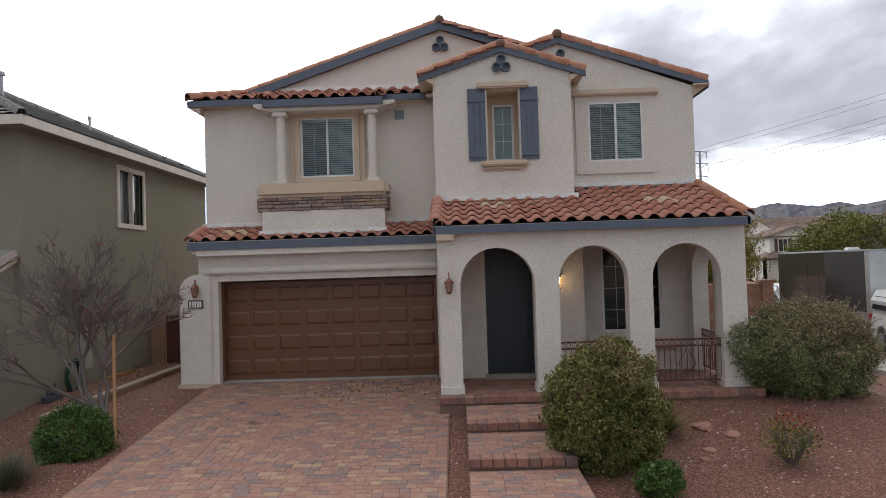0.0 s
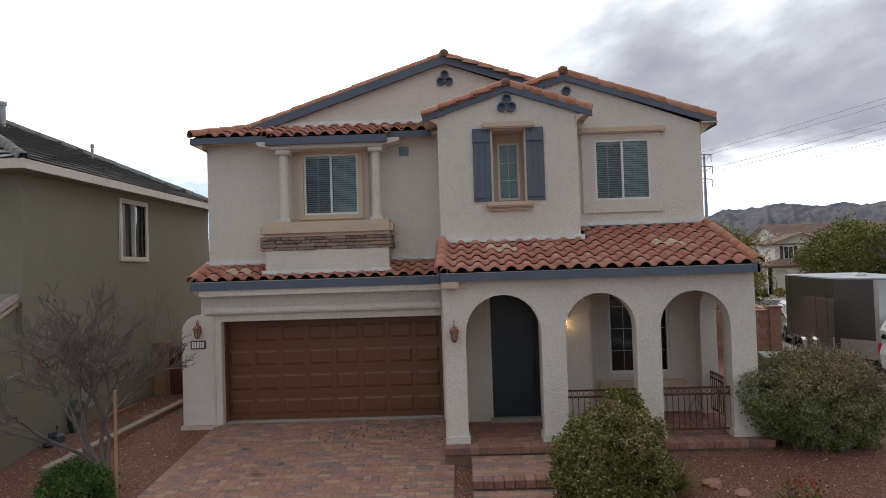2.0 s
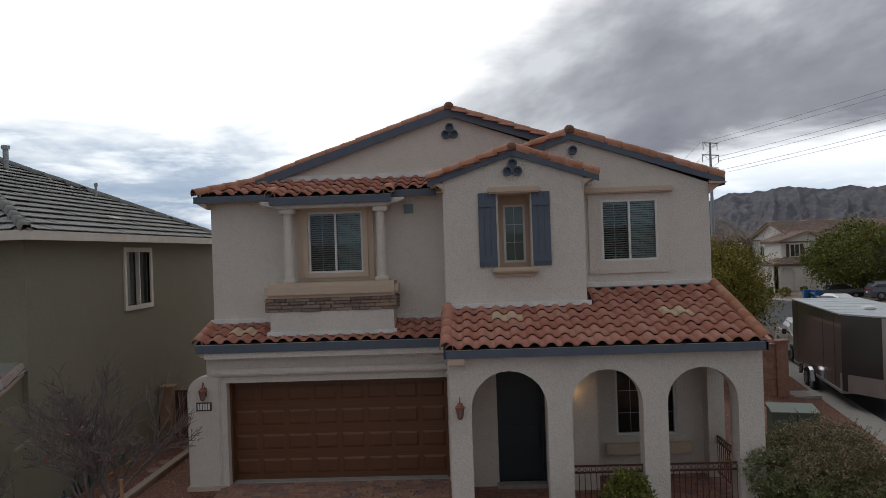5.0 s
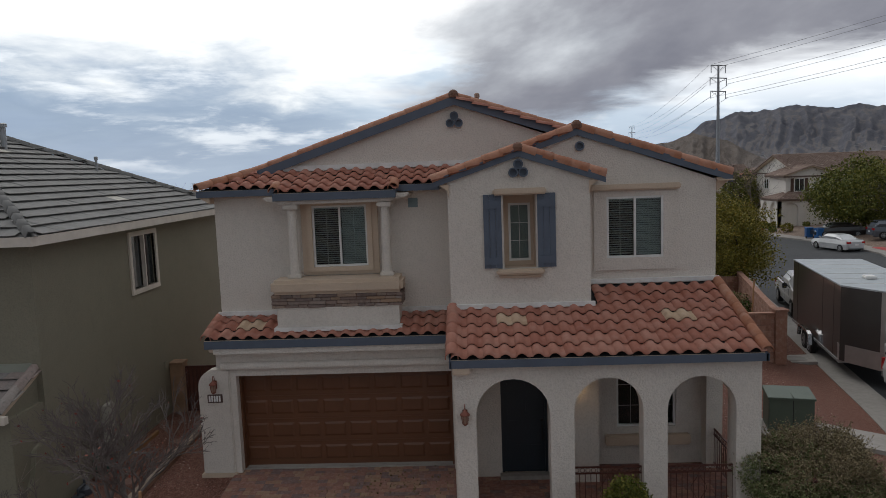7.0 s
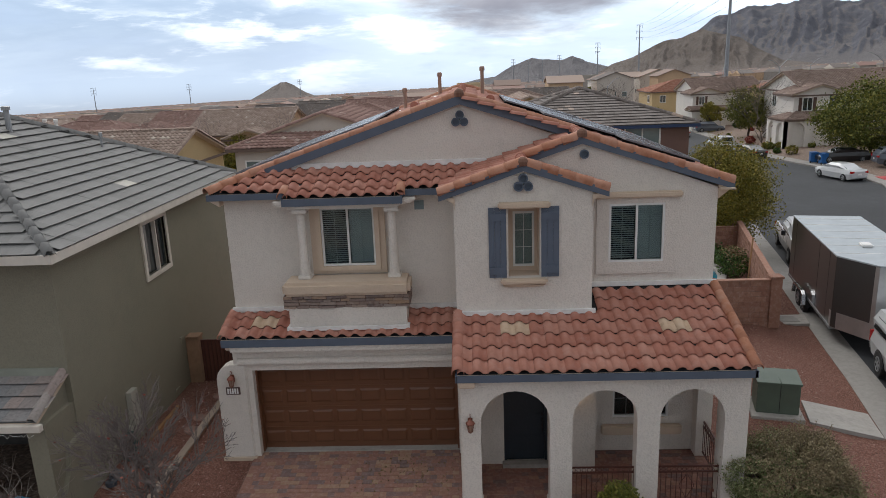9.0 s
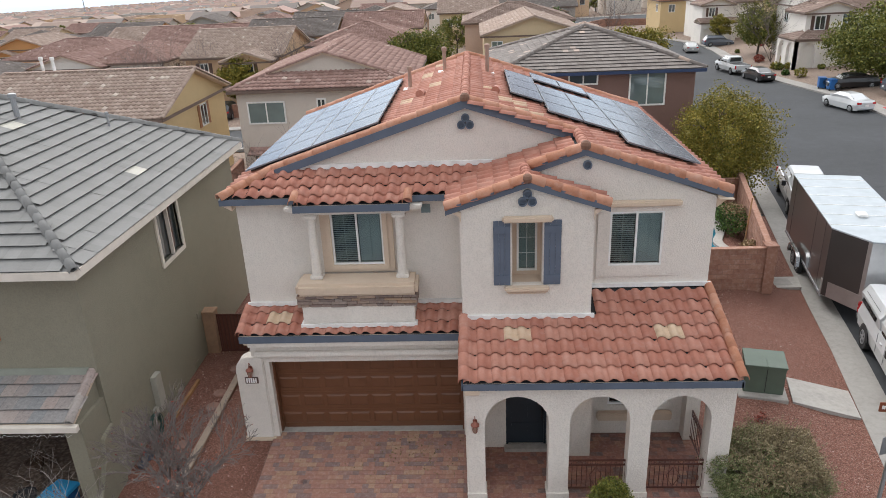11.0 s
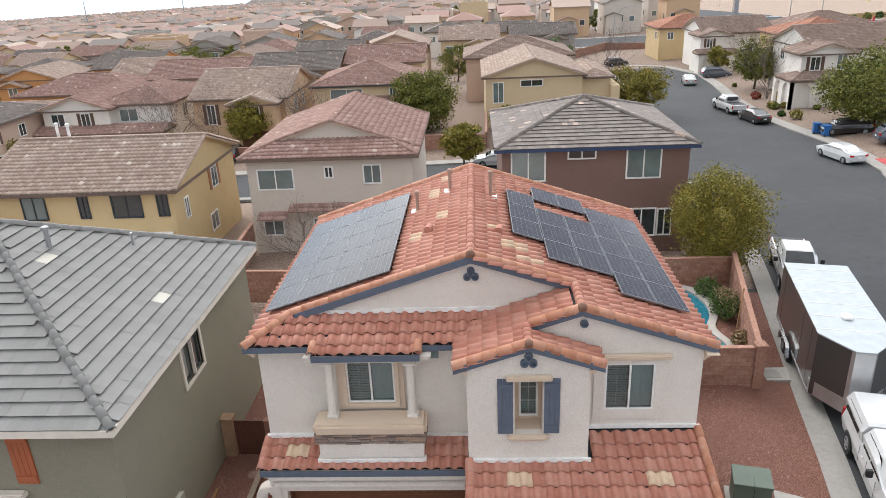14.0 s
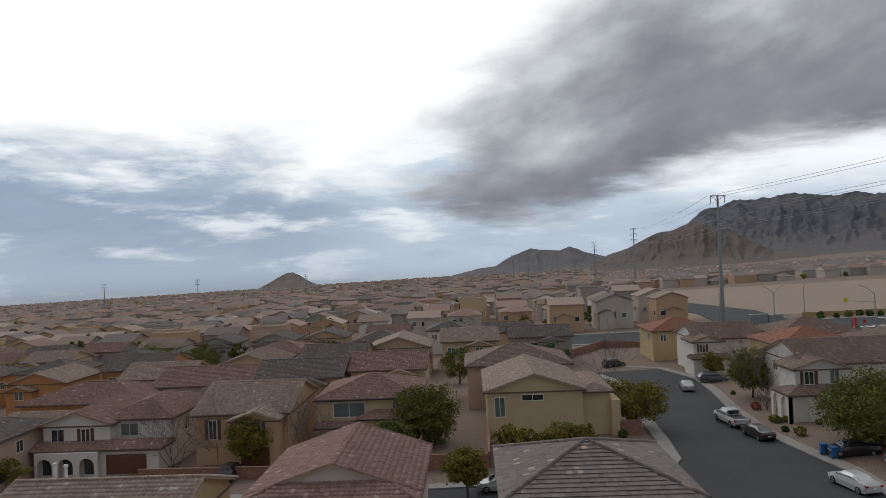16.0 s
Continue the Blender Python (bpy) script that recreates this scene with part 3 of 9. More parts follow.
def tile_roof(house, kind, X0, X1, Y0, Y1, z, pitch, mat, seg=3, w=0.30, course=0.42, flat=False, high=0.085, capr=0.12, tiles=True, single=False, rear_gable=False):
    """A hip or gable roof over a rectangle: decks, tiles, ridge and hip caps. kind: hip, gx (ridge along x), gy (ridge along y)."""
    W, D = X1 - X0, Y1 - Y0
    k = math.hypot(1, pitch)
    if kind == "gy" or (kind == "hip" and W <= D):
        h = W / 2
        inset = 0 if kind == "gy" else h
        planes = [(Slope((X0, Y1, z), (0, -1, 0), (1, 0, pitch)), [(0, 0), (D, 0), (D - inset, h * k), (inset if not rear_gable else 0, h * k)]),
                  (Slope((X1, Y0, z), (0, 1, 0), (-1, 0, pitch)), [(0, 0), (D, 0), (D - (inset if not rear_gable else 0), h * k), (inset, h * k)])]
        ends = [(Slope((X0, Y0, z), (1, 0, 0), (0, 1, pitch)), [(0, 0), (W, 0), (h, h * k)]), (Slope((X1, Y1, z), (-1, 0, 0), (0, -1, pitch)), [(0, 0), (W, 0), (h, h * k)])]
        r0, r1 = V((X0 + h, Y0 + inset, z + h * pitch)), V((X0 + h, Y1 - (0 if rear_gable else inset), z + h * pitch))
    else:
        h = D / 2
        inset = 0 if kind == "gx" else h
        planes = [(Slope((X0, Y0, z), (1, 0, 0), (0, 1, pitch)), [(0, 0), (W, 0), (W - inset, h * k), (inset, h * k)]),
                  (Slope((X1, Y1, z), (-1, 0, 0), (0, -1, pitch)), [(0, 0), (W, 0), (W - inset, h * k), (inset, h * k)])]
        ends = [(Slope((X0, Y1, z), (0, -1, 0), (1, 0, pitch)), [(0, 0), (D, 0), (h, h * k)]), (Slope((X1, Y0, z), (0, 1, 0), (-1, 0, pitch)), [(0, 0), (D, 0), (h, h * k)])]
        r0, r1 = V((X0 + inset, Y0 + h, z + h * pitch)), V((X1 - inset, Y0 + h, z + h * pitch))
    if kind == "hip":
        planes += ends[:1] if rear_gable else ends
    for s, poly in planes:
        d = deck("roof", s, poly, mat, house, 0.12)
        if tiles:
            lay_tiles("roof_tiles", s, poly, mat, d, w, course, high, seg, 0.5 if flat else 0.0, flat, rng=random.Random(int(abs(X0 * 7 + Y0 * 3))))
        else:
            d.data.materials[0] = mat
    lift = V((0, 0, 0.05))
    if (r1 - r0).length > 0.3:
        lay_caps("ridge_tiles", r0 + lift, r1 + lift, mat, house, capr, 0.36, single, seg=4)
    corners = [V((X0, Y0, z)), V((X1, Y0, z)), V((X1, Y1, z)), V((X0, Y1, z))]
    for c in corners:
        if rear_gable and c.y > (Y0 + Y1) / 2:
            continue
        r = r0 if (c - r0).length < (c - r1).length else r1
        lay_caps("hip_tiles", c + lift, r + lift, mat, house, capr, 0.36, single, seg=4)
    return r0, r1

# ---- ground, roads, pavements ----
# The town lies on a desert fan that falls ahead and to the left.
LEFT_KERB = [(2.4, -20), (9.05, 8), (11.3, 17.2), (12.2, 20.9), (12.9, 24.2), (14.2, 30), (15.9, 37.4), (16.9, 42), (18.6, 47.5), (19.4, 51), (18.8, 54.5), (16.5, 57), (13, 58), (0, 58.5), (-70, 60)]
LEFT_KERB_FAR = [(-70, 68), (0, 67.5), (14, 67), (18.5, 69), (20.5, 73), (21.4, 80.6), (23.7, 108.7), (25, 122), (23, 130), (15, 134), (-2, 135)]
RIGHT_KERB = [(21.5, -20), (21.8, 8), (22.6, 20), (24.5, 32), (29, 46), (32.6, 57), (33.4, 66), (32.6, 74), (32.0, 82), (33.2, 95), (35.2, 108), (36.5, 120), (34, 133), (24, 142), (-2, 146)]


def at_y(line, y):
    for (x0, y0), (x1, y1) in zip(line, line[1:]):
        if y0 <= y <= y1:
            return x0 + (x1 - x0) * (y - y0) / (y1 - y0)
    return line[0][0] if y < line[0][1] else line[-1][0]


def street_z(x, y):
    return 0.027 * x - 0.0226 * (y - 16) - 0.75


def smooth(a, b, t):
    t = max(0.0, min(1.0, (t - a) / (b - a)))
    return t * t * (3 - 2 * t)


def dist_line(line, x, y):
    best = 1e9
    for (x0, y0), (x1, y1) in zip(line, line[1:]):
        dx, dy = x1 - x0, y1 - y0
        t = max(0.0, min(1.0, ((x - x0) * dx + (y - y0) * dy) / (dx * dx + dy * dy)))
        best = min(best, math.hypot(x - x0 - t * dx, y - y0 - t * dy))
    return best


ROAD_POLY = [(2.4, -20), *LEFT_KERB[1:], *LEFT_KERB_FAR, *RIGHT_KERB[::-1]]
AVENUE = [(-40, 215), (0, 203), (26, 190), (60, 186), (78, 192), (100, 190), (150, 178), (260, 150)]
AVENUE_2 = [(80, 196), (88, 250), (84, 320), (70, 420)]


def lot_pad(x, y):
    """How far the house's own level pad holds at a place."""
    return (1 - smooth(0, 2.5, max(-7.9 - x, x - 9.2))) * (1 - smooth(0, 3.0, y - 33.5)) * smooth(7, 15.6, y)


def ground_z(x, y):
    base = street_z(x, y)
    if not (-40 < x < 70 and -25 < y < 150):
        return base + 0.35
    if inside(ROAD_POLY, x, y):
        return base - 0.12
    d = min(dist_line(LEFT_KERB, x, y), dist_line(LEFT_KERB_FAR, x, y), dist_line(RIGHT_KERB, x, y))
    z = base - 0.12 + 0.20 * smooth(1.3, 2.6, d) + 0.27 * smooth(1.6, 6, d)
    p = lot_pad(x, y) * smooth(0.4, 2.5, d)
    z = z * (1 - p) + p * (-0.05)
    fall = (1 - smooth(4, 12, y)) * smooth(0.5, 5, d) if x < at_y(LEFT_KERB[:8], max(y, -20)) else 0.0
    return z * (1 - fall) - 1.40 * fall


def sheet_z(x, y):
    """The earth lies lower where the gravel yard covers it."""
    return ground_z(x, y) - (0.55 if -9.0 < x < 14 and 3.6 < y < 34.5 and dist_line(LEFT_KERB[:8], x, y) > 0.5 and x < at_y(LEFT_KERB[:8], y) else 0.0)


def sheet(name, xs, ys, zf, mat, label, category, skip=None):
    vs = [(x, y, zf(x, y)) for y in ys for x in xs]
    nx = len(xs)
    fs = [(j * nx + i, j * nx + i + 1, (j + 1) * nx + i + 1, (j + 1) * nx + i) for j in range(len(ys) - 1) for i in range(nx - 1)]
    return tagged(raw(name, vs, fs, mat, smooth=True), label, category, kind="structure")


def spread(lo, near_lo, near_hi, hi, step, grow=1.35):
    out, s, p = [], step, near_hi
    k = near_lo
    while k < near_hi:
        out.append(k)
        k += step
    while p < hi:
        out.append(p)
        s *= grow
        p += s
    out.append(hi)
    s, p, low = step, near_lo, []
    while p > lo:
        s *= grow
        p -= s
        low.append(max(p, lo))
    return low[::-1] + out


sheet("ground", spread(-4600, -14, 40, 4600, 1.0), spread(-1500, 6, 76, 4700, 1.0), sheet_z, EARTH, "dry reddish desert ground of gravel and bare earth", "ground")


def ribbon(name, line, a, b, lift, mat, label, category, thick=0.0, z_of=street_z, step=1.2):
    """A strip along a line, from a to b metres to its left, lying lift above street level, with a kerb face of that thickness."""
    pts = []
    for (x0, y0), (x1, y1) in zip(line, line[1:]):
        n = max(1, int(math.hypot(x1 - x0, y1 - y0) / step))
        pts += [(x0 + (x1 - x0) * k / n, y0 + (y1 - y0) * k / n) for k in range(n)]
    pts.append(line[-1])
    vs, fs = [], []
    for k, (x, y) in enumerate(pts):
        (xa, ya), (xb, yb) = pts[max(0, k - 2)], pts[min(len(pts) - 1, k + 2)]
        l = math.hypot(xb - xa, yb - ya)
        nx, ny = -(yb - ya) / l, (xb - xa) / l
        for off, dz in ((a, -thick), (a, 0), (b, 0), (b, -thick)):
            px, py = x + nx * off, y + ny * off
            vs.append((px, py, z_of(px, py) + lift + dz))
    for k in range(len(pts) - 1):
        for j in range(3):
            p = 4 * k + j
            fs.append((p, p + 1, p + 5, p + 4))
    return tagged(raw(name, vs, fs, mat), label, category, kind="structure")


def road_sheet():
    ys = [-20 + 1.5 * k for k in range(112)]
    vs, fs, ok = [], [], {}
    xs = [-70 + 1.5 * k for k in range(74)]
    for j, y in enumerate(ys):
        for i, x in enumerate(xs):
            ok[i, j] = inside(ROAD_POLY, x, y) or min(dist_line(LEFT_KERB, x, y), dist_line(LEFT_KERB_FAR, x, y), dist_line(RIGHT_KERB, x, y)) < 1.7
            vs.append((x, y, street_z(x, y) - 0.03))
    n = len(xs)
    for j in range(len(ys) - 1):
        for i in range(n - 1):
            if ok[i, j] and ok[i + 1, j] and ok[i, j + 1] and ok[i + 1, j + 1] and any(inside(ROAD_POLY, xs[i] + dx, ys[j] + dy) for dx in (0, 1.5) for dy in (0, 1.5)):
                fs.append((j * n + i, j * n + i + 1, (j + 1) * n + i + 1, (j + 1) * n + i))
    return tagged(raw("road", vs, fs, ASPHALT), "worn dark grey asphalt residential street", "road", kind="structure")


road_sheet()
ribbon("pavement", LEFT_KERB, -0.02, 0.64, 0.10, CONCRETE, "pale grey concrete pavement with rolled kerb", "pavement", 0.2)
ribbon("gutter", LEFT_KERB, -0.32, -0.01, 0.04, CONCRETE, "concrete gutter along the kerb", "gutter", 0.1)
ribbon("pavement", LEFT_KERB_FAR, 0.0, 1.5, 0.10, CONCRETE, "pale grey concrete pavement with rolled kerb", "pavement", 0.2)
ribbon("pavement", RIGHT_KERB, -1.5, 0.0, 0.10, CONCRETE, "pale grey concrete pavement across the street", "pavement", 0.2)
ribbon("red_kerb", [(33.35, 52), (33.9, 57), (34.3, 60.5)], -0.5, 0.3, 0.13, painted("kerb_red", (0.42, 0.05, 0.05), 0.7, wear=0.3), "kerb painted red beside the street", "kerb", 0.2)
high = lambda x, y: street_z(x, y) + 0.35
ribbon("avenue", AVENUE, -12, 12, 0.10, ASPHALT, "wide asphalt avenue beyond the houses", "road", 0.1, high, 6)
ribbon("avenue", AVENUE_2, -10, 10, 0.14, ASPHALT, "wide asphalt avenue running to the hills", "road", 0.1, high, 6)
ribbon("avenue_pavement", AVENUE, 12, 14.5, 0.16, CONCRETE, "pale concrete pavement along the avenue", "pavement", 0.2, high, 6)
ribbon("avenue_pavement", AVENUE, -14.5, -12, 0.16, CONCRETE, "pale concrete pavement along the avenue", "pavement", 0.2, high, 6)

for cx, cy, rz in ((112.0, 185.5, 12), (99.0, 177.0, 100), (74.0, 203.0, 105)):
    zebra = tagged(thing("crosswalk", (cx, cy, high(cx, cy) + 0.125), "white painted crosswalk bars on asphalt", "crosswalk", "avenue crosswalks", "structure", rz), "white painted crosswalk bars on asphalt", "crosswalk", "avenue crosswalks", "structure")
    for k in range(9):
        part("bar", boxes((-1.5, 1.5, -9.3 + 2.2 * k, -8.4 + 2.2 * k, 0.0, 0.03)), WHITE, zebra)

# front yard gravel, fine enough to follow the slope
def fy(x, y, rough=0.012):
    bed = -0.10 - 0.09 * max(0, 15.8 - y) + 0.17 * smooth(11.4, 13.1, y) * smooth(1.75, 2.0, x) * (1 - smooth(13.4, 15.8, y))
    d = dist_line(LEFT_KERB[:8], x, y)
    near = street_z(x, y) + 0.05
    t = smooth(0.7, 3.2, d) if x > 5 else 1.0
    return bed * t + near * (1 - t) + 0.03 + rough * noise.noise((x * 1.7, y * 1.7, 0))


def gravel_yard():
    xs, ys = [-9.4 + 0.4 * k for k in range(64)], [3.2 + 0.4 * k for k in range(80)]
    n = len(xs)
    ok = [[not inside(ROAD_POLY, x, y) and dist_line(LEFT_KERB[:8], x, y) > 0.15 or x < 5 for x in xs] for y in ys]
    vs = [(x, y, fy(x, y)) for y in ys for x in xs]
    fs = [(j * n + i, j * n + i + 1, (j + 1) * n + i + 1, (j + 1) * n + i) for j in range(len(ys) - 1) for i in range(n - 1) if ok[j][i] and ok[j + 1][i] and ok[j][i + 1] and ok[j + 1][i + 1]]
    return tagged(raw("gravel_bed", vs, fs, GRAVEL, smooth=True), "front and side yard of loose red gravel", "gravel", kind="structure")


gravel_yard()
front = lambda x, y: -1.22
ribbon("front_street", [(-60, -3.6), (2.5, -3.6)], -5.2, 5.2, 0.0, ASPHALT, "asphalt street in front of the drives", "road", 0.1, front, 4)
ribbon("front_pavement", [(-60, 2.0), (5.5, 2.0)], 0.0, 1.5, 0.12, CONCRETE, "concrete pavement before the drives", "pavement", 0.2, front, 4)

# ---- the stucco house ----
house = thing("house", (0, 0, 0), "two-storey cream stucco house with terracotta tile roofs and blue-grey trim", "house")
PITCH = 0.33
RX, RZ = -0.27, 8.755          # main ridge
rng = random.Random(11)


def main_z(x):
    return RZ - PITCH * abs(x - RX)


# walls
W1 = (-3.74, -2.42, 4.83, 6.30)
W3 = (3.15, 4.43, 4.90, 6.30)
part("wall", wall_y(-6.1, -0.43, 3.3, 6.85, 17.0, 0.22, [W1]), STUCCO, house)
part("wall", wall_x(17.22, 26.3, -0.1, 6.75, -6.1, 0.22), STUCCO, house)
part("wall", prism([(-6.1, -0.1), (5.62, -0.1), (5.62, 6.65), (RX, 8.5), (-6.1, 6.65)], "y", 26.3, 26.5), STUCCO, house)
part("wall", wall_x(16.64, 26.3, -0.1, 6.65, 5.40, 0.22), STUCCO, house)
part("wall", wall_y(2.62, 5.62, 3.3, 6.62, 16.42, 0.22, [W3]), STUCCO, house)
part("gable_wall", prism([(2.62, 6.62), (5.62, 6.62), (2.62, 7.72)], "y", 16.42, 16.64), STUCCO, house)
part("gable_wall", prism([(-0.6, 6.62), (2.62, 6.62), (2.62, 7.72), (2.5, 7.76), (1.15, 7.32)], "y", 16.42, 16.64), STUCCO, house)
part("gable_wall", prism([(-6.0, 6.7), (5.4, 6.7), (2.5, 7.65), (RX, 8.64), (-5.9, 6.78)], "y", 17.85, 18.05), STUCCO, house)
NICHE = (0.76, 1.46, 4.85, 6.45)
part("wall", wall_y(-0.43, 2.62, 3.3, 6.78, 15.45, 0.2, [NICHE]), STUCCO, house)
part("gable_wall", prism([(-0.43, 6.78), (2.62, 6.78), (1.1, 7.36)], "y", 15.45, 15.65), STUCCO, house)
part("wall", wall_x(15.65, 17.0, 3.3, 6.85, -0.43, 0.2), STUCCO, house)
part("wall", wall_x(15.65, 16.42, 3.3, 6.85, 2.42, 0.2), STUCCO, house)
# niche: sides, floor and head run back to the inner window
NW = (0.93, 1.36, 4.98, 6.22)
part("niche", join(boxes((0.66, 0.76, 15.65, 16.1, 4.75, 6.55), (1.46, 1.56, 15.65, 16.1, 4.75, 6.55), (0.76, 1.46, 15.65, 16.1, 6.45, 6.55), (0.76, 1.46, 15.65, 16.1, 4.75, 4.85)), wall_y(0.66, 1.56, 4.75, 6.55, 16.1, 0.1, [NW])), STUCCO_TRIM, house)
# garage front
part("wall", wall_y(-6.05, -0.43, 0.0, 3.3, 16.25, 0.3, [(-5.60, -0.5, -0.0001, 2.38)]), STUCCO, house)
part("wall", boxes((-6.1, -5.9, 16.55, 17.3, -0.1, 3.4)), STUCCO, house)
curve = [(-6.51, 0.0), (-5.74, 0.0), (-5.74, 2.56), (-6.08, 2.56)] + [(-6.08 - 0.43 * math.sin(t), 2.14 + 0.42 * math.cos(t)) for t in (math.pi / 2 * k / 8 for k in range(9))]
part("wing_wall", prism(curve, "y", 16.19, 16.55, 0.03), STUCCO, house, "buttress wall with a rounded shoulder")
part("plinth", boxes((-6.55, -5.70, 16.15, 16.58, -0.32, 0.02)), STUCCO_TRIM, house)
part("beam", prism([(16.25, 2.53), (16.17, 2.545), (16.14, 2.60), (16.15, 2.67), (16.20, 2.715), (16.25, 2.72)], "x", -5.93, -0.45, 0.01), STUCCO, house)
part("apron", boxes((-6.0, -0.4, 15.98, 16.25, 2.98, 3.12)), STUCCO, house)
part("bracket", boxes((-6.12, -5.86, 16.0, 16.25, 3.02, 3.13), bevel=0.02), STUCCO_TRIM, house)
part("bracket", boxes((-0.40, -0.06, 13.57, 13.74, 3.06, 3.22), bevel=0.02), STUCCO_TRIM, house)

# garage door: four rows of eight pressed panels
gd = part("garage_door", boxes((-5.62, -0.52, 16.66, 16.70, 0.02, 2.34)), BROWN_DOOR, house, "brown sectional garage door with raised panels")
pm = None
for r in range(4):
    for c in range(8):
        x0, z0 = -5.60 + 5.06 / 8 * c, 0.04 + 0.573 * r
        bm = prism([(x0 + 0.05, z0 + 0.11), (x0 + 0.585, z0 + 0.11), (x0 + 0.585, z0 + 0.46), (x0 + 0.05, z0 + 0.46)], "y", 16.640, 16.66)
        for v in bm.verts:
            if v.co.y < 16.65:
                v.co.x += 0.05 if v.co.x < x0 + 0.3 else -0.05
                v.co.z += 0.05 if v.co.z < z0 + 0.3 else -0.05
        part("panel", bm, BROWN_DOOR, gd)
    part("section_rail", boxes((-5.62, -0.52, 16.652, 16.66, 0.02 + 0.573 * r, 0.035 + 0.573 * r)), BROWN_DOOR, gd)
each("garage_jamb", BROWN_DOOR, house, (-5.66, -5.56, 16.46, 16.72, 0, 2.38), (-0.55, -0.45, 16.46, 16.72, 0, 2.38), (-5.66, -0.45, 16.46, 16.72, 2.36, 2.42))
part("threshold", boxes((-5.7, -0.45, 16.45, 16.75, -0.05, 0.02)), SLAB, house)

# porch: three arches in front, one at the side
ARCH = [(0.04, 1.50, 2.18), (1.97, 3.32, 2.22), (3.79, 5.12, 2.22)]
part("porch_arcade", arcade(-0.37, 5.60, 0.08, 3.22, ARCH, lambda u, w, k: (u, 13.75 + 0.36 * k, w)), STUCCO, house)
part("porch_arcade", arcade(14.11, 16.42, 0.08, 3.22, [(14.55, 15.85, 2.2)], lambda u, w, k: (5.24 + 0.36 * k, u, w)), STUCCO, house)
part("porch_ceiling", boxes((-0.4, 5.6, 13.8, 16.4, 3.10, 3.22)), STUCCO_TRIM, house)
for a, b in ((-0.37, 0.04), (1.50, 1.97), (3.32, 3.79), (5.12, 5.60)):
    part("post_base", boxes((a - 0.03, b + 0.03, 13.71, 14.15, 0.06, 0.21)), STUCCO, house)
FD = (0.60, 1.64, 0.10, 3.0)
part("wall", wall_y(-0.43, 1.72, 0.0, 3.2, 15.62, 0.2, [FD]), STUCCO, house)
part("wall", wall_x(14.1, 15.62, 0.0, 3.2, -0.41, 0.2), STUCCO, house)
part("wall", boxes((1.72, 2.72, 15.25, 16.2, 0.0, 3.2)), STUCCO, house)
PW = (3.30, 4.66, 0.95, 3.0)
part("wall", wall_y(2.72, 5.42, 0.0, 3.2, 16.2, 0.2, [PW]), STUCCO, house)
part("window_sill", boxes((3.02, 4.96, 16.02, 16.2, 0.56, 0.80), bevel=0.03), STUCCO_TRIM, house)
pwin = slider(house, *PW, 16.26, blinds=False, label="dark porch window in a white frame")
for x in (3.64, 4.32):
    part("muntin", boxes((x - 0.006, x + 0.006, 16.268, 16.272, 1.0, 2.95)), GALV, pwin)
for z in (1.45, 1.95, 2.45):
    part("muntin", boxes((3.35, 4.61, 16.262, 16.267, z - 0.006, z + 0.006)), GALV, pwin)
fd = part("front_door", boxes((0.66, 1.58, 15.72, 15.77, 0.14, 2.96)), DARK_DOOR, house, "dark slate blue panelled front door")
for z0, z1 in ((0.30, 0.78), (0.88, 1.36), (1.46, 2.80)):
    for x0, x1 in ((0.74, 1.09), (1.15, 1.50)):
        part("panel", boxes((x0, x1, 15.705, 15.72, z0, z1), bevel=0.012), DARK_DOOR, fd)
part("handle", tubes((V((1.52, 15.70, 1.02)), V((1.52, 15.66, 1.02)), 0.02), (V((1.52, 15.66, 0.92)), V((1.52, 15.66, 1.25)), 0.016), (V((1.52, 15.72, 1.35)), V((1.52, 15.69, 1.35)), 0.035)), BLACK, fd, "black lever and lock")
part("door_frame", boxes((0.60, 0.66, 15.64, 15.8, 0.10, 3.0), (1.58, 1.64, 15.64, 15.8, 0.10, 3.0), (0.66, 1.58, 15.64, 15.8, 2.96, 3.0)), DARK_DOOR, house)
part("door_step", boxes((0.55, 1.69, 15.42, 15.66, 0.05, 0.16), bevel=0.01), SLAB, house)

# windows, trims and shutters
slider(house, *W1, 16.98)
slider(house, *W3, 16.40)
part("niche_window", boxes((0.90, 0.95, 16.08, 16.14, 4.95, 6.25), (1.34, 1.39, 16.08, 16.14, 4.95, 6.25), (0.95, 1.34, 16.08, 16.14, 4.95, 5.0), (0.95, 1.34, 16.08, 16.14, 6.2, 6.25), (1.140, 1.150, 16.115, 16.12, 5.0, 6.2), (0.95, 1.34, 16.115, 16.12, 5.40, 5.41), (0.95, 1.34, 16.115, 16.12, 5.80, 5.81)), FRAME, house, "small gridded window deep in the niche")
part("niche_pane", boxes((0.95, 1.34, 16.125, 16.135, 5.0, 6.2)), GLASS, house).visible_shadow = False
part("niche_blind", boxes((0.93, 1.36, 16.2, 16.21, 4.98, 6.22)), painted("grey_drape", (0.30, 0.34, 0.33), 0.8), house)
each("window_surround", STUCCO_TRIM, house, (-4.00, -3.74, 16.93, 17.0, 4.64, 6.45), (-2.42, -2.16, 16.93, 17.0, 4.64, 6.45), (-3.74, -2.42, 16.93, 17.0, 6.30, 6.45), (-3.74, -2.42, 16.93, 17.0, 4.64, 4.83),
     (-3.86, -3.74, 16.89, 16.93, 4.72, 6.42), (-2.42, -2.30, 16.89, 16.93, 4.72, 6.42), (-3.74, -2.42, 16.89, 16.93, 6.30, 6.42), (-3.74, -2.42, 16.89, 16.93, 4.72, 4.83))
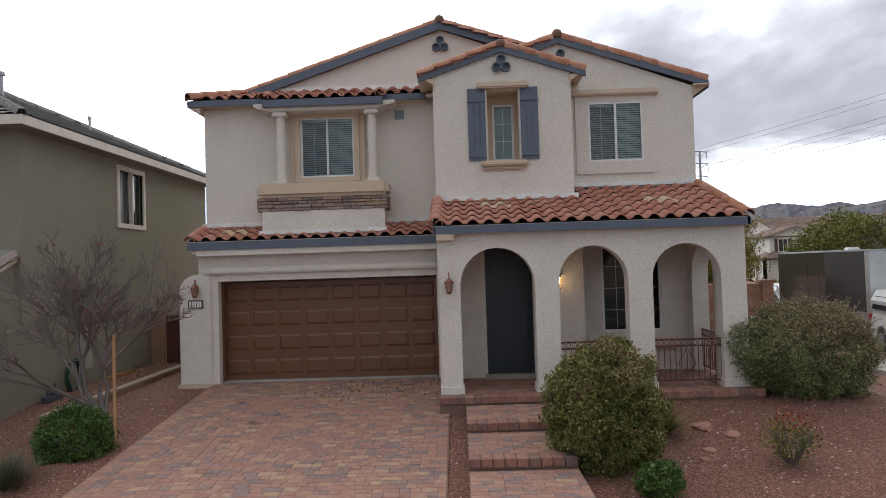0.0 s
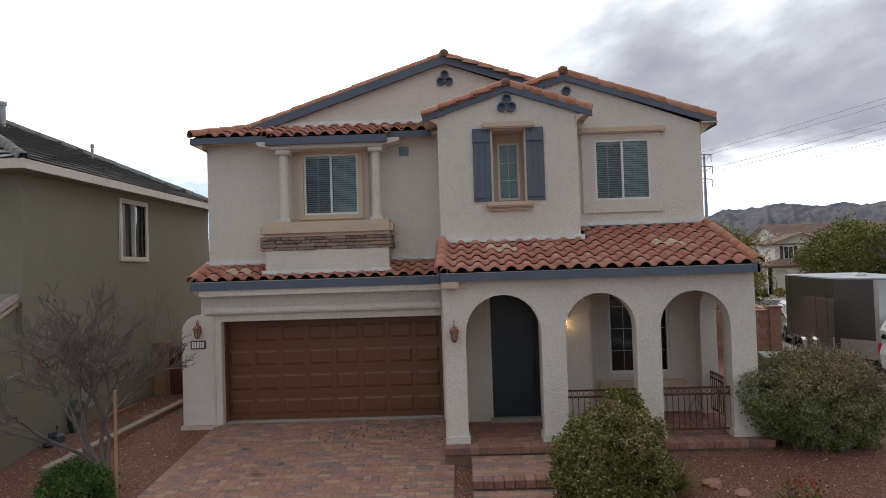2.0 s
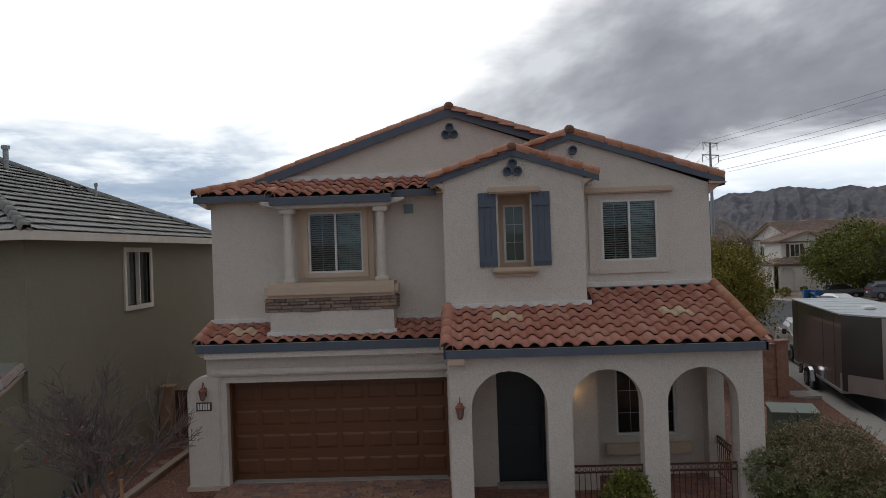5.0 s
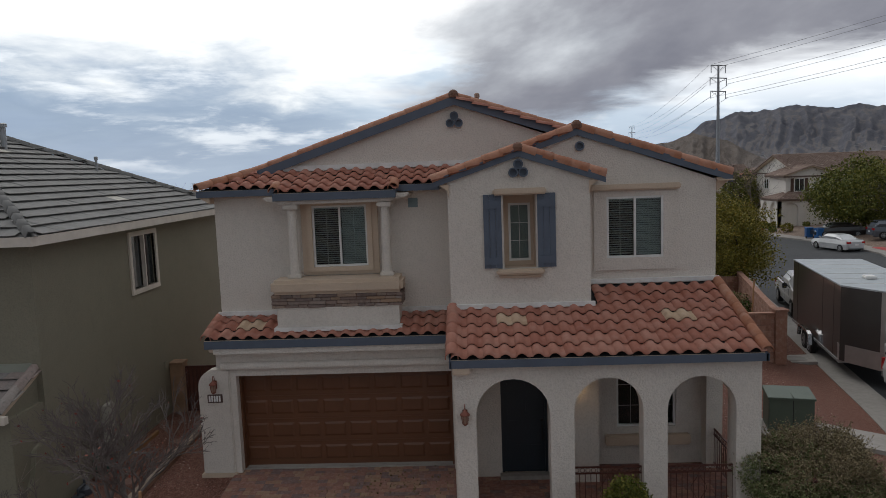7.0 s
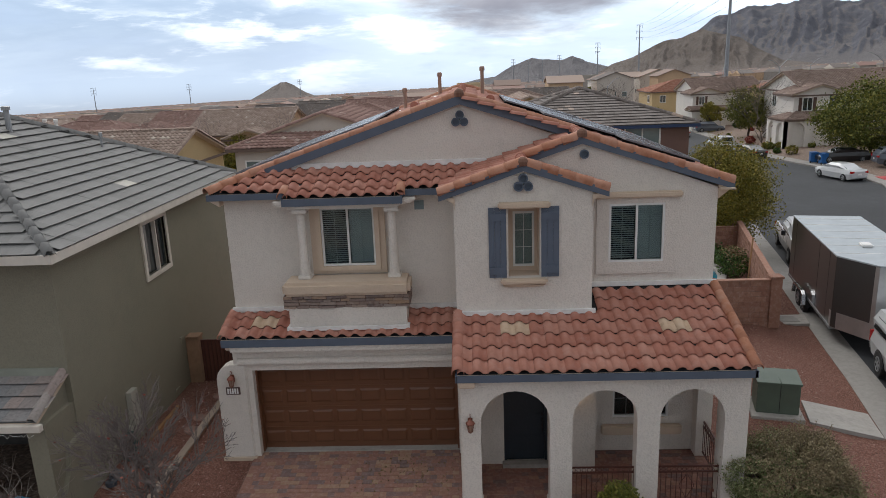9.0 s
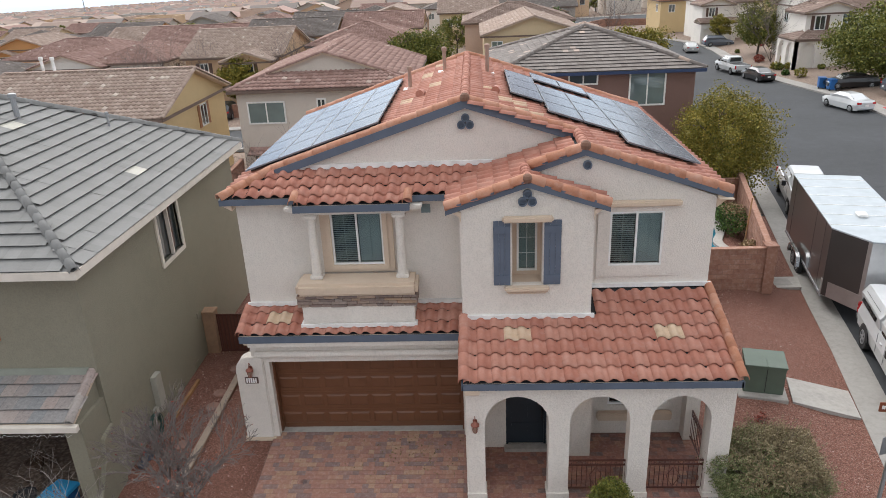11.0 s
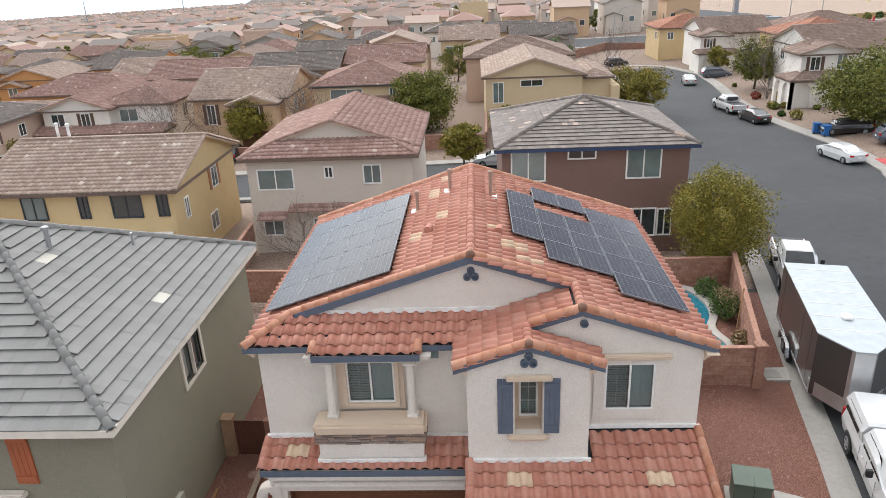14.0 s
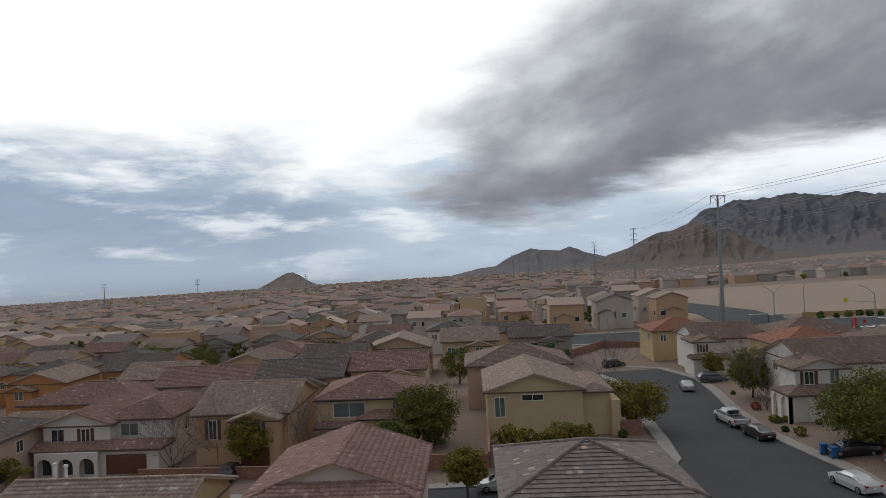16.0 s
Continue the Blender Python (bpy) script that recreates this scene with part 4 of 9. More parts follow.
each("window_surround", STUCCO, house, (2.86, 3.15, 16.37, 16.42, 4.62, 6.44), (4.43, 4.68, 16.37, 16.42, 4.62, 6.44), (3.15, 4.43, 16.37, 16.42, 6.30, 6.44), (3.15, 4.43, 16.37, 16.42, 4.62, 4.90))
part("window_head", boxes((2.66, 4.80, 16.26, 16.42, 6.44, 6.58), bevel=0.03), STUCCO_TRIM, house)
part("niche_head", boxes((0.54, 1.68, 15.30, 15.45, 6.46, 6.60), bevel=0.03), STUCCO_TRIM, house)
part("niche_sill", join(boxes((0.58, 1.62, 15.28, 15.47, 4.74, 4.86), bevel=0.035), boxes((0.63, 1.57, 15.36, 15.46, 4.66, 4.74), bevel=0.03)), STUCCO_TRIM, house)
for x0 in (0.33, 1.49):
    sh = part("shutter", boxes(*[(x0 + 0.131 * k, x0 + 0.131 * k + 0.126, 15.415, 15.45, 4.88, 6.48) for k in range(3)]), BLUE, house, "blue-grey board shutter")
    for z0 in (4.96, 6.18):
        part("batten", boxes((x0 + 0.01, x0 + 0.38, 15.39, 15.415, z0, z0 + 0.17)), BLUE, sh)
# window box: ledge, stone band, skirt, two columns and a header
part("ledge", boxes((-4.63, -1.55, 16.14, 16.93, 4.29, 4.63), bevel=0.08), STUCCO_TRIM, house)
part("window_box", boxes((-4.52, -1.66, 16.24, 17.0, 3.40, 3.98)), STUCCO, house)
each("box_flashing", FLASH, house, (-4.58, -1.60, 16.13, 16.2, 3.44, 3.53), (-4.58, -4.52, 16.2, 16.9, 3.44, 3.53), (-1.66, -1.60, 16.2, 16.9, 3.44, 3.53))
band = part("stone_band", boxes((-4.60, -1.62, 16.26, 17.0, 3.97, 4.30)), MORTAR, house, "band of dry-stacked brown ledgestone")
z = 3.975
for row in range(4):
    h = (0.075, 0.09, 0.07, 0.08)[row]
    x = -4.64
    while x < -1.60:
        w = rng.uniform(0.16, 0.5)
        x1 = min(x + w, -1.58)
        if x1 - x > 0.04:
            part("stone", boxes((x + 0.005, x1 - 0.006, 16.19 + rng.uniform(0, 0.05), 16.28, z + 0.003, z + h - rng.uniform(0.003, 0.014)), bevel=0.012), STONE, band)
        x = x1
    for sx, ex in ((-4.64, -4.60), (-1.62, -1.58)):
        for k in range(2):
            part("stone", boxes((sx, ex, 16.25 + 0.36 * k, 16.59 + 0.36 * k, z + 0.004, z + h - 0.005), bevel=0.01), STONE, band)
    z += h
for x in (-4.13, -1.94):
    part("column", join(lathe([(0.125, 0.10), (0.115, 0.3), (0.105, 1.62)], (x, 16.62, 4.63)), boxes((x - 0.16, x + 0.16, 16.47, 16.78, 4.63, 4.73), (x - 0.17, x + 0.17, 16.46, 16.79, 6.25, 6.36), bevel=0.02)), STUCCO, house)
part("header", prism([(-4.74, 6.56), (-4.74, 6.50), (-4.66, 6.45), (-4.46, 6.42), (-4.38, 6.37), (-1.78, 6.37), (-1.70, 6.42), (-1.48, 6.45), (-1.36, 6.50), (-1.36, 6.56)], "y", 16.46, 16.98, 0.012), STUCCO, house)
part("attic_vent", boxes((-1.42, -1.19, 16.97, 17.0, 6.19, 6.41)), painted("vent_green", (0.20, 0.26, 0.27), 0.6), house)
part("wall_grille", boxes(*[(-1.40, -1.21, 16.955, 16.97, 6.21 + 0.03 * k, 6.225 + 0.03 * k) for k in range(6)]), painted("vent_green", (0.20, 0.26, 0.27), 0.6), house)


def pipe_ring(x, y, z, r=0.105):
    bm = bmesh.new()
    seg = 18
    rings = []
    for rr, yy in ((r, y), (r, y - 0.09), (r * 0.72, y - 0.09), (r * 0.72, y - 0.01)):
        rings.append([bm.verts.new((x + rr * math.cos(2 * math.pi * k / seg), yy, z + rr * math.sin(2 * math.pi * k / seg))) for k in range(seg)])
    for a, b in zip(rings, rings[1:]):
        for k in range(seg):
            bm.faces.new((a[k], b[k], b[(k + 1) % seg], a[(k + 1) % seg]))
    bm.faces.new(rings[-1])
    bmesh.ops.recalc_face_normals(bm, faces=bm.faces[:])
    return bm


VENT = painted("vent_pipe_blue", (0.10, 0.125, 0.165), 0.6)
for x, y, z, k in ((-0.27, 17.85, 8.27, 3), (1.1, 15.45, 7.02, 3), (2.56, 16.42, 7.47, 1)):
    spots = [(0, 0.09), (-0.105, -0.085), (0.105, -0.085)] if k == 3 else [(0, 0)]
    for dx, dz in spots:
        part("gable_pipe", pipe_ring(x + dx, y, z + dz), VENT, house, "blue-grey gable vent pipe")

# roofs
LEN = math.hypot(1, PITCH)


def roof_part(name, slope, poly, under=None, single=False, pale=(), label="terracotta S-tile roof slope", du=0.0):
    d = deck(name, slope, poly, UNDERLAY, house)
    tagged(d, label)
    lay_tiles("roof_tiles", slope, poly, TERRACOTTA, d, single=single, rng=rng, pale=pale, du=du)
    return d


EL, ER, YF, YB = -6.36, 5.95, 17.74, 26.75
SA = Slope((EL, YF, main_z(EL)), (0, -1, 0), (1, 0, PITCH))            # main, left; along is towards the viewer
run = (RX - EL) * LEN
roof_part("roof_left", SA, [(-(YB - YF), 0), (1.04, 0), (0.0, 1.04 * LEN), (0, run), (-(YB - YF), run)], pale=((-3.4, -2.6, 4.4, 4.9), (-4.4, -4.0, 5.2, 5.8), (-7.4, -6.6, 4.9, 5.4), (-8.8, -8.2, 5.3, 5.8)))
SB = Slope((ER, YF, main_z(ER)), (0, 1, 0), (-1, 0, PITCH))
runr = (ER - RX) * LEN
sr = (ER - 2.5) * LEN
roof_part("roof_right", SB, [(YB - YF, 0), (-1.40, 0), (-1.40, sr), (0, sr), (0, runr), (YB - YF, runr)], pale=((1.4, 2.0, 4.9, 5.5), (2.6, 3.0, 5.5, 6.2), (0.9, 1.3, 4.5, 5.2)))
MZ = main_z(2.5)
SC = Slope((-0.75, 17.85, MZ - PITCH * 3.25), (0, -1, 0), (1, 0, PITCH))
mid = (1.1 + 0.75) * LEN
roof_part("roof_gable_left", SC, [(0, 0), (2.44, 0), (2.44, mid), (1.50, mid), (1.50, 3.25 * LEN), (0, 3.25 * LEN)])
SD = Slope((2.95, 15.41, MZ - PITCH * 3.25), (0, 1, 0), (-1, 0, PITCH))
roof_part("roof_gable_right", SD, [(0, 0), (1.01, 0), (1.01, mid), (0, mid)])
SE = Slope((EL, 16.70, main_z(EL)), (1, 0, 0), (0, 1, PITCH))
top = 1.13 * LEN
roof_part("pent_roof", SE, [(0, 0), (5.76, 0), (6.2, 0.3), (7.6, top), (1.13, top)])
SE2 = Slope((-4.5, 16.40, main_z(EL) - 0.105), (1, 0, 0), (0, 1, PITCH))
roof_part("pent_roof", SE2, [(0, 0), (2.85, 0), (2.85, 0.5), (0, 0.5)], du=0.04)
SG = Slope((-6.19, 15.98, 3.31), (1, 0, 0), (0, 1, 0.30))
roof_part("garage_roof", SG, [(0, 0), (5.79, 0), (5.79, 1.07), (4.53, 1.07), (4.53, 0.40), (1.67, 0.40), (1.67, 1.07), (0, 1.07)], single=True, pale=((0.7, 1.3, 0.35, 0.8),))
PP, PY, PZ = 0.33, 13.60, 3.36          # porch roof: pitch, eave line and eave height
SP = Slope((-0.42, PY, PZ), (1, 0, 0), (0, 1, PP))
pr = (16.42 - PY) * math.hypot(1, PP)
pw = (15.45 - PY) * math.hypot(1, PP)
roof_part("porch_roof", SP, [(0, 0), (6.05, 0), (6.05, pr), (3.08, pr), (3.08, pw), (0, pw)], single=True, pale=((1.0, 1.6, 1.2, 1.6), (4.5, 5.1, 1.2, 1.6)))

# rakes, ridges and hips
dy = 0.12
lay_caps("rake_tile", (EL + 1.04, YF + dy, main_z(EL + 1.04) + 0.05), (RX, YF + dy, RZ + 0.05), RAKE_TILE, house, 0.14, 0.40)
lay_caps("rake_tile", (2.5, YF + dy, main_z(2.5) + 0.05), (RX, YF + dy, RZ + 0.05), RAKE_TILE, house, 0.14, 0.40)
lay_caps("rake_tile", (EL, 16.62, main_z(EL) + 0.05), (EL + 1.04, YF + dy, main_z(EL + 1.04) + 0.06), RAKE_TILE, house, 0.13, 0.40)
lay_caps("rake_tile", (ER, 16.45, main_z(ER) + 0.03), (2.5, 16.45, MZ + 0.03), RAKE_TILE, house, 0.14, 0.40)
lay_caps("rake_tile", (1.2, 16.45, MZ - PITCH * 1.3 + 0.03), (2.5, 16.45, MZ + 0.03), RAKE_TILE, house, 0.14, 0.40)
mz = MZ - PITCH * 1.4
lay_caps("rake_tile", (-0.75, 15.50, mz - PITCH * 1.85 + 0.04), (1.1, 15.50, mz + 0.04), RAKE_TILE, house, 0.14, 0.40)
lay_caps("rake_tile", (2.95, 15.50, mz - PITCH * 1.85 + 0.04), (1.1, 15.50, mz + 0.04), RAKE_TILE, house, 0.14, 0.40)
lay_caps("rake_tile", (EL, YB, main_z(EL) + 0.05), (RX, YB, RZ + 0.05), RAKE_TILE, house, 0.14, 0.40)
lay_caps("rake_tile", (ER, YB, main_z(ER) + 0.05), (RX, YB, RZ + 0.05), RAKE_TILE, house, 0.14, 0.40)
for x, y, z in ((RX, YF + 0.02, RZ + 0.10), (2.5, 16.38, MZ + 0.08), (1.1, 15.45, mz + 0.06)):
    part("ridge_end", lathe([(0.12, -0.06), (0.125, 0.03), (0.10, 0.09), (0.055, 0.125), (0.01, 0.135)], (x, y, z), 12), painted("brown_clay", (0.19, 0.095, 0.062), 0.8, wear=0.3), house, "dark domed ridge end tile")
lay_caps("ridge_tile", (RX, YF, RZ + 0.06), (RX, YB, RZ + 0.06), TERRACOTTA, house, 0.125, 0.36)
lay_caps("ridge_tile", (2.5, 16.4, MZ + 0.06), (2.5, 17.7, MZ + 0.06), TERRACOTTA, house, 0.125, 0.26)
lay_caps("ridge_tile", (1.1, 15.45, mz + 0.06), (1.1, 16.35, mz + 0.06), TERRACOTTA, house, 0.125, 0.22)
lay_caps("rake_tile", (-0.40, PY, PZ + 0.04), (-0.40, 15.45, PZ + 0.04 + (15.45 - PY) * PP), TERRACOTTA, house, 0.13, 0.40)
lay_caps("rake_tile", (5.64, PY, PZ + 0.03), (5.64, 16.42, PZ + 0.03 + (16.42 - PY) * PP), RAKE_TILE, house, 0.115, 0.40)
lay_caps("rake_tile", (-6.16, 15.98, 3.34), (-6.16, 17.0, 3.34 + 1.02 * 0.3), TERRACOTTA, house, 0.12, 0.40)
for x in (-4.48, -1.70):
    lay_caps("rake_tile", (x, 16.38, main_z(EL) - 0.06), (x, 16.76, main_z(EL) + 0.06), RAKE_TILE, house, 0.12, 0.40)


def rake_board(x0, z0, x1, z1, y, h=0.11, t=0.05):
    return part("fascia", prism([(x0, z0 - h), (x1, z1 - h), (x1, z1 + 0.06), (x0, z0 + 0.06)], "y", y, y + t), BLUE, house)


rake_board(EL + 1.04, main_z(EL + 1.04) + 0.01, RX, RZ + 0.01, YF - 0.04, 0.15, 0.03)
rake_board(RX, RZ + 0.01, 2.6, main_z(2.6) + 0.01, YF - 0.04, 0.15, 0.03)
rake_board(1.1, MZ - PITCH * 1.4 - 0.02, 2.5, MZ - 0.02, 16.32)
rake_board(2.5, MZ - 0.02, ER, main_z(ER) - 0.02, 16.32)
rake_board(-0.75, mz - PITCH * 1.85 + 0.0, 1.1, mz + 0.0, 15.37)
rake_board(1.1, mz + 0.0, 2.95, mz - PITCH * 1.85 + 0.0, 15.37)
ez = main_z(EL)
each("fascia", BLUE, house, (EL, -4.45, 16.66, 16.70, ez - 0.155, ez - 0.005), (-1.70, -0.65, 16.66, 16.70, ez - 0.155, ez - 0.005))
each("fascia", BLUE, house, (-4.5, -1.65, 16.36, 16.40, ez - 0.285, ez - 0.115), (-4.5, -4.46, 16.40, 16.66, ez - 0.285, ez - 0.10), (-1.69, -1.65, 16.40, 16.66, ez - 0.285, ez - 0.10))
each("fascia", BLUE, house, (EL - 0.03, EL, 16.66, YB, ez - 0.155, ez - 0.005))
each("fascia", BLUE, house, (ER, ER + 0.03, 16.36, YB, ez - 0.20, ez - 0.01))
each("fascia", BLUE, house, (-6.19, -0.40, 15.94, 15.98, 3.115, 3.295))
each("fascia", BLUE, house, (-0.44, 5.66, PY - 0.04, PY, 3.20, 3.35))
part("fascia", prism([(PY - 0.04, 3.20), (16.42, 3.20 + 0.93), (16.42, 3.35 + 0.93), (PY - 0.04, 3.35)], "x", 5.60, 5.64), BLUE, house)
part("fascia", prism([(PY - 0.04, 3.20), (15.45, 3.20 + 0.61), (15.45, 3.35 + 0.61), (PY - 0.04, 3.35)], "x", -0.46, -0.42), BLUE, house)
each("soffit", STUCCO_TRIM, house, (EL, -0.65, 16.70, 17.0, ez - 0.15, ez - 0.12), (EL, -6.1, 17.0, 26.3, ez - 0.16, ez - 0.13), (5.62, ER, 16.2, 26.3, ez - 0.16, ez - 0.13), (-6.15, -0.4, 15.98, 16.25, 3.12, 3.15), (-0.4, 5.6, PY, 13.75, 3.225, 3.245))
for x, d in ((-0.6, 1), (2.8, -1)):
    part("kneeler", prism([(x - 0.02 * d, 6.72), (x + 0.17 * d, 6.60), (x + 0.20 * d, 6.45), (x + 0.20 * d, 6.72), (x - 0.02 * d, 6.74)], "y", 15.40, 15.5), STUCCO_TRIM, house)
part("kneeler", prism([(5.90, 6.60), (5.62, 6.36), (5.62, 6.66), (5.9, 6.66)], "y", 16.36, 16.55), STUCCO_TRIM, house)
part("kneeler", prism([(-6.33, 6.58), (-6.1, 6.44), (-6.1, 6.62), (-6.33, 6.62)], "y", 16.70, 17.0), STUCCO_TRIM, house)
# flashings where roofs meet walls
fz = PZ + PP * (15.45 - PY) + 0.04
each("flashing", FLASH, house, (-0.50, 2.70, 15.38, 15.45, fz - 0.01, fz + 0.09))
fz2 = PZ + PP * (16.42 - PY) + 0.04
each("flashing", FLASH, house, (2.62, 5.68, 16.35, 16.42, fz2 - 0.01, fz2 + 0.09))
each("flashing", FLASH, house, (-6.16, -4.52, 16.93, 17.0, 3.69, 3.79), (-1.66, -0.43, 16.93, 17.0, 3.69, 3.79))
each("flashing", FLASH, house, (-4.9, 0.9, 17.80, 17.85, ez + 0.40, ez + 0.53))

# ---- drive, steps and porch floor ----
def drive_z(y):
    return -0.02 - 0.09 * max(0.0, 15.9 - y)


PAVER_SIZES = ((0.155, 0.14), (0.23, 0.14), (0.155, 0.14), (0.19, 0.14))


def paver_mesh(w, d, h=0.05, b=0.004):
    bm = boxes((0.002, w - 0.002, 0.002, d - 0.002, -h, 0))
    bmesh.ops.bevel(bm, geom=[e for e in bm.edges if all(v.co.z > -0.01 for v in e.verts)], offset=b, segments=1, affect="EDGES")
    bmesh.ops.delete(bm, geom=[f for f in bm.faces if f.calc_center_median().z < -h + 0.001], context="FACES")
    return bm


def pave(surface, x0, x1, y0, y1, zf, single, seed, jitter=0.003, tilt=0.0, mat=PAVER):
    """Courses of mixed pavers between two lines; those past the single stretch are joined."""
    r = random.Random(seed)
    kinds = []
    for w, d in ((0.155, 0.15), (0.23, 0.15), (0.31, 0.15)):
        me = bpy.data.meshes.new("paver")
        bm = paver_mesh(w, d)
        bm.to_mesh(me)
        bm.free()
        me.materials.append(mat)
        kinds.append((w, me))
    vs, fs = [], []
    y = y0
    while y < y1 - 0.10:
        x = x0
        while x < x1 - 0.05:
            w, me = r.choice(kinds[:2] if r.random() < 0.75 else kinds)
            k1 = 1.0
            if x + w > x1 - 0.09:
                k1 = (x1 - x) / w
            m = Matrix.Translation((x, y, zf(y) + r.uniform(-jitter, jitter) * 0.6)) @ pose(0, 0, 0, tilt + r.uniform(-0.3, 0.3), r.uniform(-0.4, 0.4), r.uniform(-0.5, 0.5)) @ Matrix.Diagonal((k1, 1, 1, 1))
            if single and single(x, y):
                ob = new("paver", me)
                ob.parent, ob.matrix_basis = surface, m
            else:
                k = len(vs)
                vs += [m @ v.co for v in me.vertices]
                fs += [tuple(i + k for i in p.vertices) for p in me.polygons]
            x += w * k1
        y += 0.15
    if vs:
        tagged(raw("pavers", vs, fs, mat, surface), kind="stuff")


drive = tagged(raw("driveway", [(-5.78, 3.4, drive_z(3.4) - 0.009), (-0.24, 3.4, drive_z(3.4) - 0.009), (-0.24, 15.9, drive_z(15.9) - 0.009), (-5.78, 15.9, drive_z(15.9) - 0.009), (-0.24, 16.5, -0.030), (-5.78, 16.5, -0.030)], [(0, 1, 2, 3), (3, 2, 4, 5)], PAVER_BED), "sloping driveway of mixed red, tan and grey pavers", "driveway", kind="structure")
pave(drive, -5.76, -0.26, 3.55, 16.45, drive_z, lambda x, y: y > 15.0, 21, tilt=5.1)
slab = tagged(part("porch_floor", boxes((-0.42, 5.72, 13.46, 16.3, -0.45, 0.062)), PAVER_BED), "porch floor paved in brick-red pavers", "porch floor", kind="structure")
pave(slab, -0.40, 5.70, 13.60, 16.2, lambda y: 0.07, None, 22, mat=PAVER_RED)
edge_me = paver_mesh(0.16, 0.30, 0.13, 0.012)
edge = bpy.data.meshes.new("edge_paver")
edge_me.to_mesh(edge)
edge_me.free()
edge.materials.append(PAVER_RED)


def edge_row(parent, x0, x1, y, z):
    n = int((x1 - x0) / 0.162)
    for k in range(n):
        ob = new("edge_paver", edge)
        ob.parent, ob.matrix_basis = parent, pose(x0 + k * (x1 - x0) / n, y, z + rng.uniform(-0.003, 0.003), 0, 0, rng.uniform(-0.6, 0.6))


edge_row(slab, -0.42, 5.74, 13.42, 0.075)
for y0, y1, z in ((11.86, 13.45, -0.08), (10.25, 11.86, -0.24), (8.4, 10.25, -0.40)):
    st = tagged(part("garden_step", boxes((0.07, 1.66, y0 + 0.04, y1, z - 0.6, z - 0.010)), PAVER_BED), "broad paver step up to the porch", "step", "front steps", "structure")
    pave(st, 0.08, 1.65, y0 + 0.30, y1, lambda y: z, None, int(y0 * 10))
    edge_row(st, 0.08, 1.65, y0, z + 0.004)

# ---- porch railings and lanterns ----
def railing(x0, x1, z0, z1, at, rz, label):
    """Iron railing: top and bottom rails, a band of rings, bars and one scroll panel."""
    t = thing("railing", at, label, "railing", "porch railings", rz=rz)
    L = x1 - x0
    for z in (z0, z1 - 0.13, z1):
        part("rail", boxes((0, L, -0.015, 0.015, z - 0.015, z + 0.015)), RUST, t)
    n = max(2, round(L / 0.115))
    for k in range(n + 1):
        part("bar", boxes((L * k / n - 0.007, L * k / n + 0.007, -0.007, 0.007, z0, z1 - 0.13 if 0 < k < n else z1)), RUST, t)
    for k in range(n):
        c = L * (k + 0.5) / n
        part("ring", pipe([(c + 0.045 * math.cos(math.pi * j / 6), 0, z1 - 0.065 + 0.045 * math.sin(math.pi * j / 6)) for j in range(12)], 0.007, 4, closed=True), RUST, t)
    for s in (-1, 1):
        part("scroll", pipe([(L / 2 + s * (0.02 + 0.10 * math.sin(math.pi * j / 24) * (1 - 0.35 * math.cos(j / 4))), 0, z0 + 0.05 + (z1 - z0 - 0.25) * j / 24) for j in range(25)], 0.007, 4), RUST, t)
    return t


railing(1.97, 3.32, 0.12, 0.92, (1.97, 13.93, 0.075), 0, "rust-red iron railing with rings between porch posts")
railing(3.79, 5.12, 0.12, 0.92, (3.79, 13.93, 0.075), 0, "rust-red iron railing with rings between porch posts")
railing(14.55, 15.85, 0.12, 0.92, (5.42, 14.55, 0.075), 90, "rust-red iron railing at the porch's open side")


def lantern(at, lit=False):
    """A wall lantern: back plate, arm, tapered glass body with bars, roof and finial."""
    t = thing("wall_lantern", at, "copper-coloured wall lantern" + (" glowing beside the front door" if lit else " with a pointed cap on stucco"), "lantern", "wall lanterns")
    part("back_plate", boxes((-0.05, 0.05, -0.015, 0.0, -0.10, 0.10), bevel=0.006), COPPER, t)
    part("arm", pipe([(0, 0, 0.08), (0, -0.06, 0.22), (0, -0.10, 0.23), (0, -0.13, 0.20), (0, -0.13, 0.12)], 0.009), COPPER, t)
    part("glass", lathe([(0.045, -0.15), (0.075, 0.03)], (0, -0.13, 0), 6), LAMP_GLOW if lit else painted("amber_glass", (0.30, 0.20, 0.15), 0.3), t)
    for a in (math.pi / 3 * k for k in range(6)):
        part("cage_bar", tubes((V((0.05 * math.cos(a), -0.13 + 0.05 * math.sin(a), -0.16)), V((0.082 * math.cos(a), -0.13 + 0.082 * math.sin(a), 0.04)), 0.006), seg=4), COPPER, t)
    part("cap", lathe([(0.10, 0.03), (0.095, 0.05), (0.03, 0.11), (0.012, 0.13), (0.012, 0.17), (0.002, 0.19)], (0, -0.13, 0), 10), COPPER, t)
    part("base", lathe([(0.02, -0.19), (0.05, -0.16), (0.05, -0.145)], (0, -0.13, 0), 8), COPPER, t)
    return t


def glow_build(n):
    return {"Base Color": (1.0, 0.7, 0.35), "Emission Color": (1.0, 0.62, 0.25), "Emission Strength": 6.0}


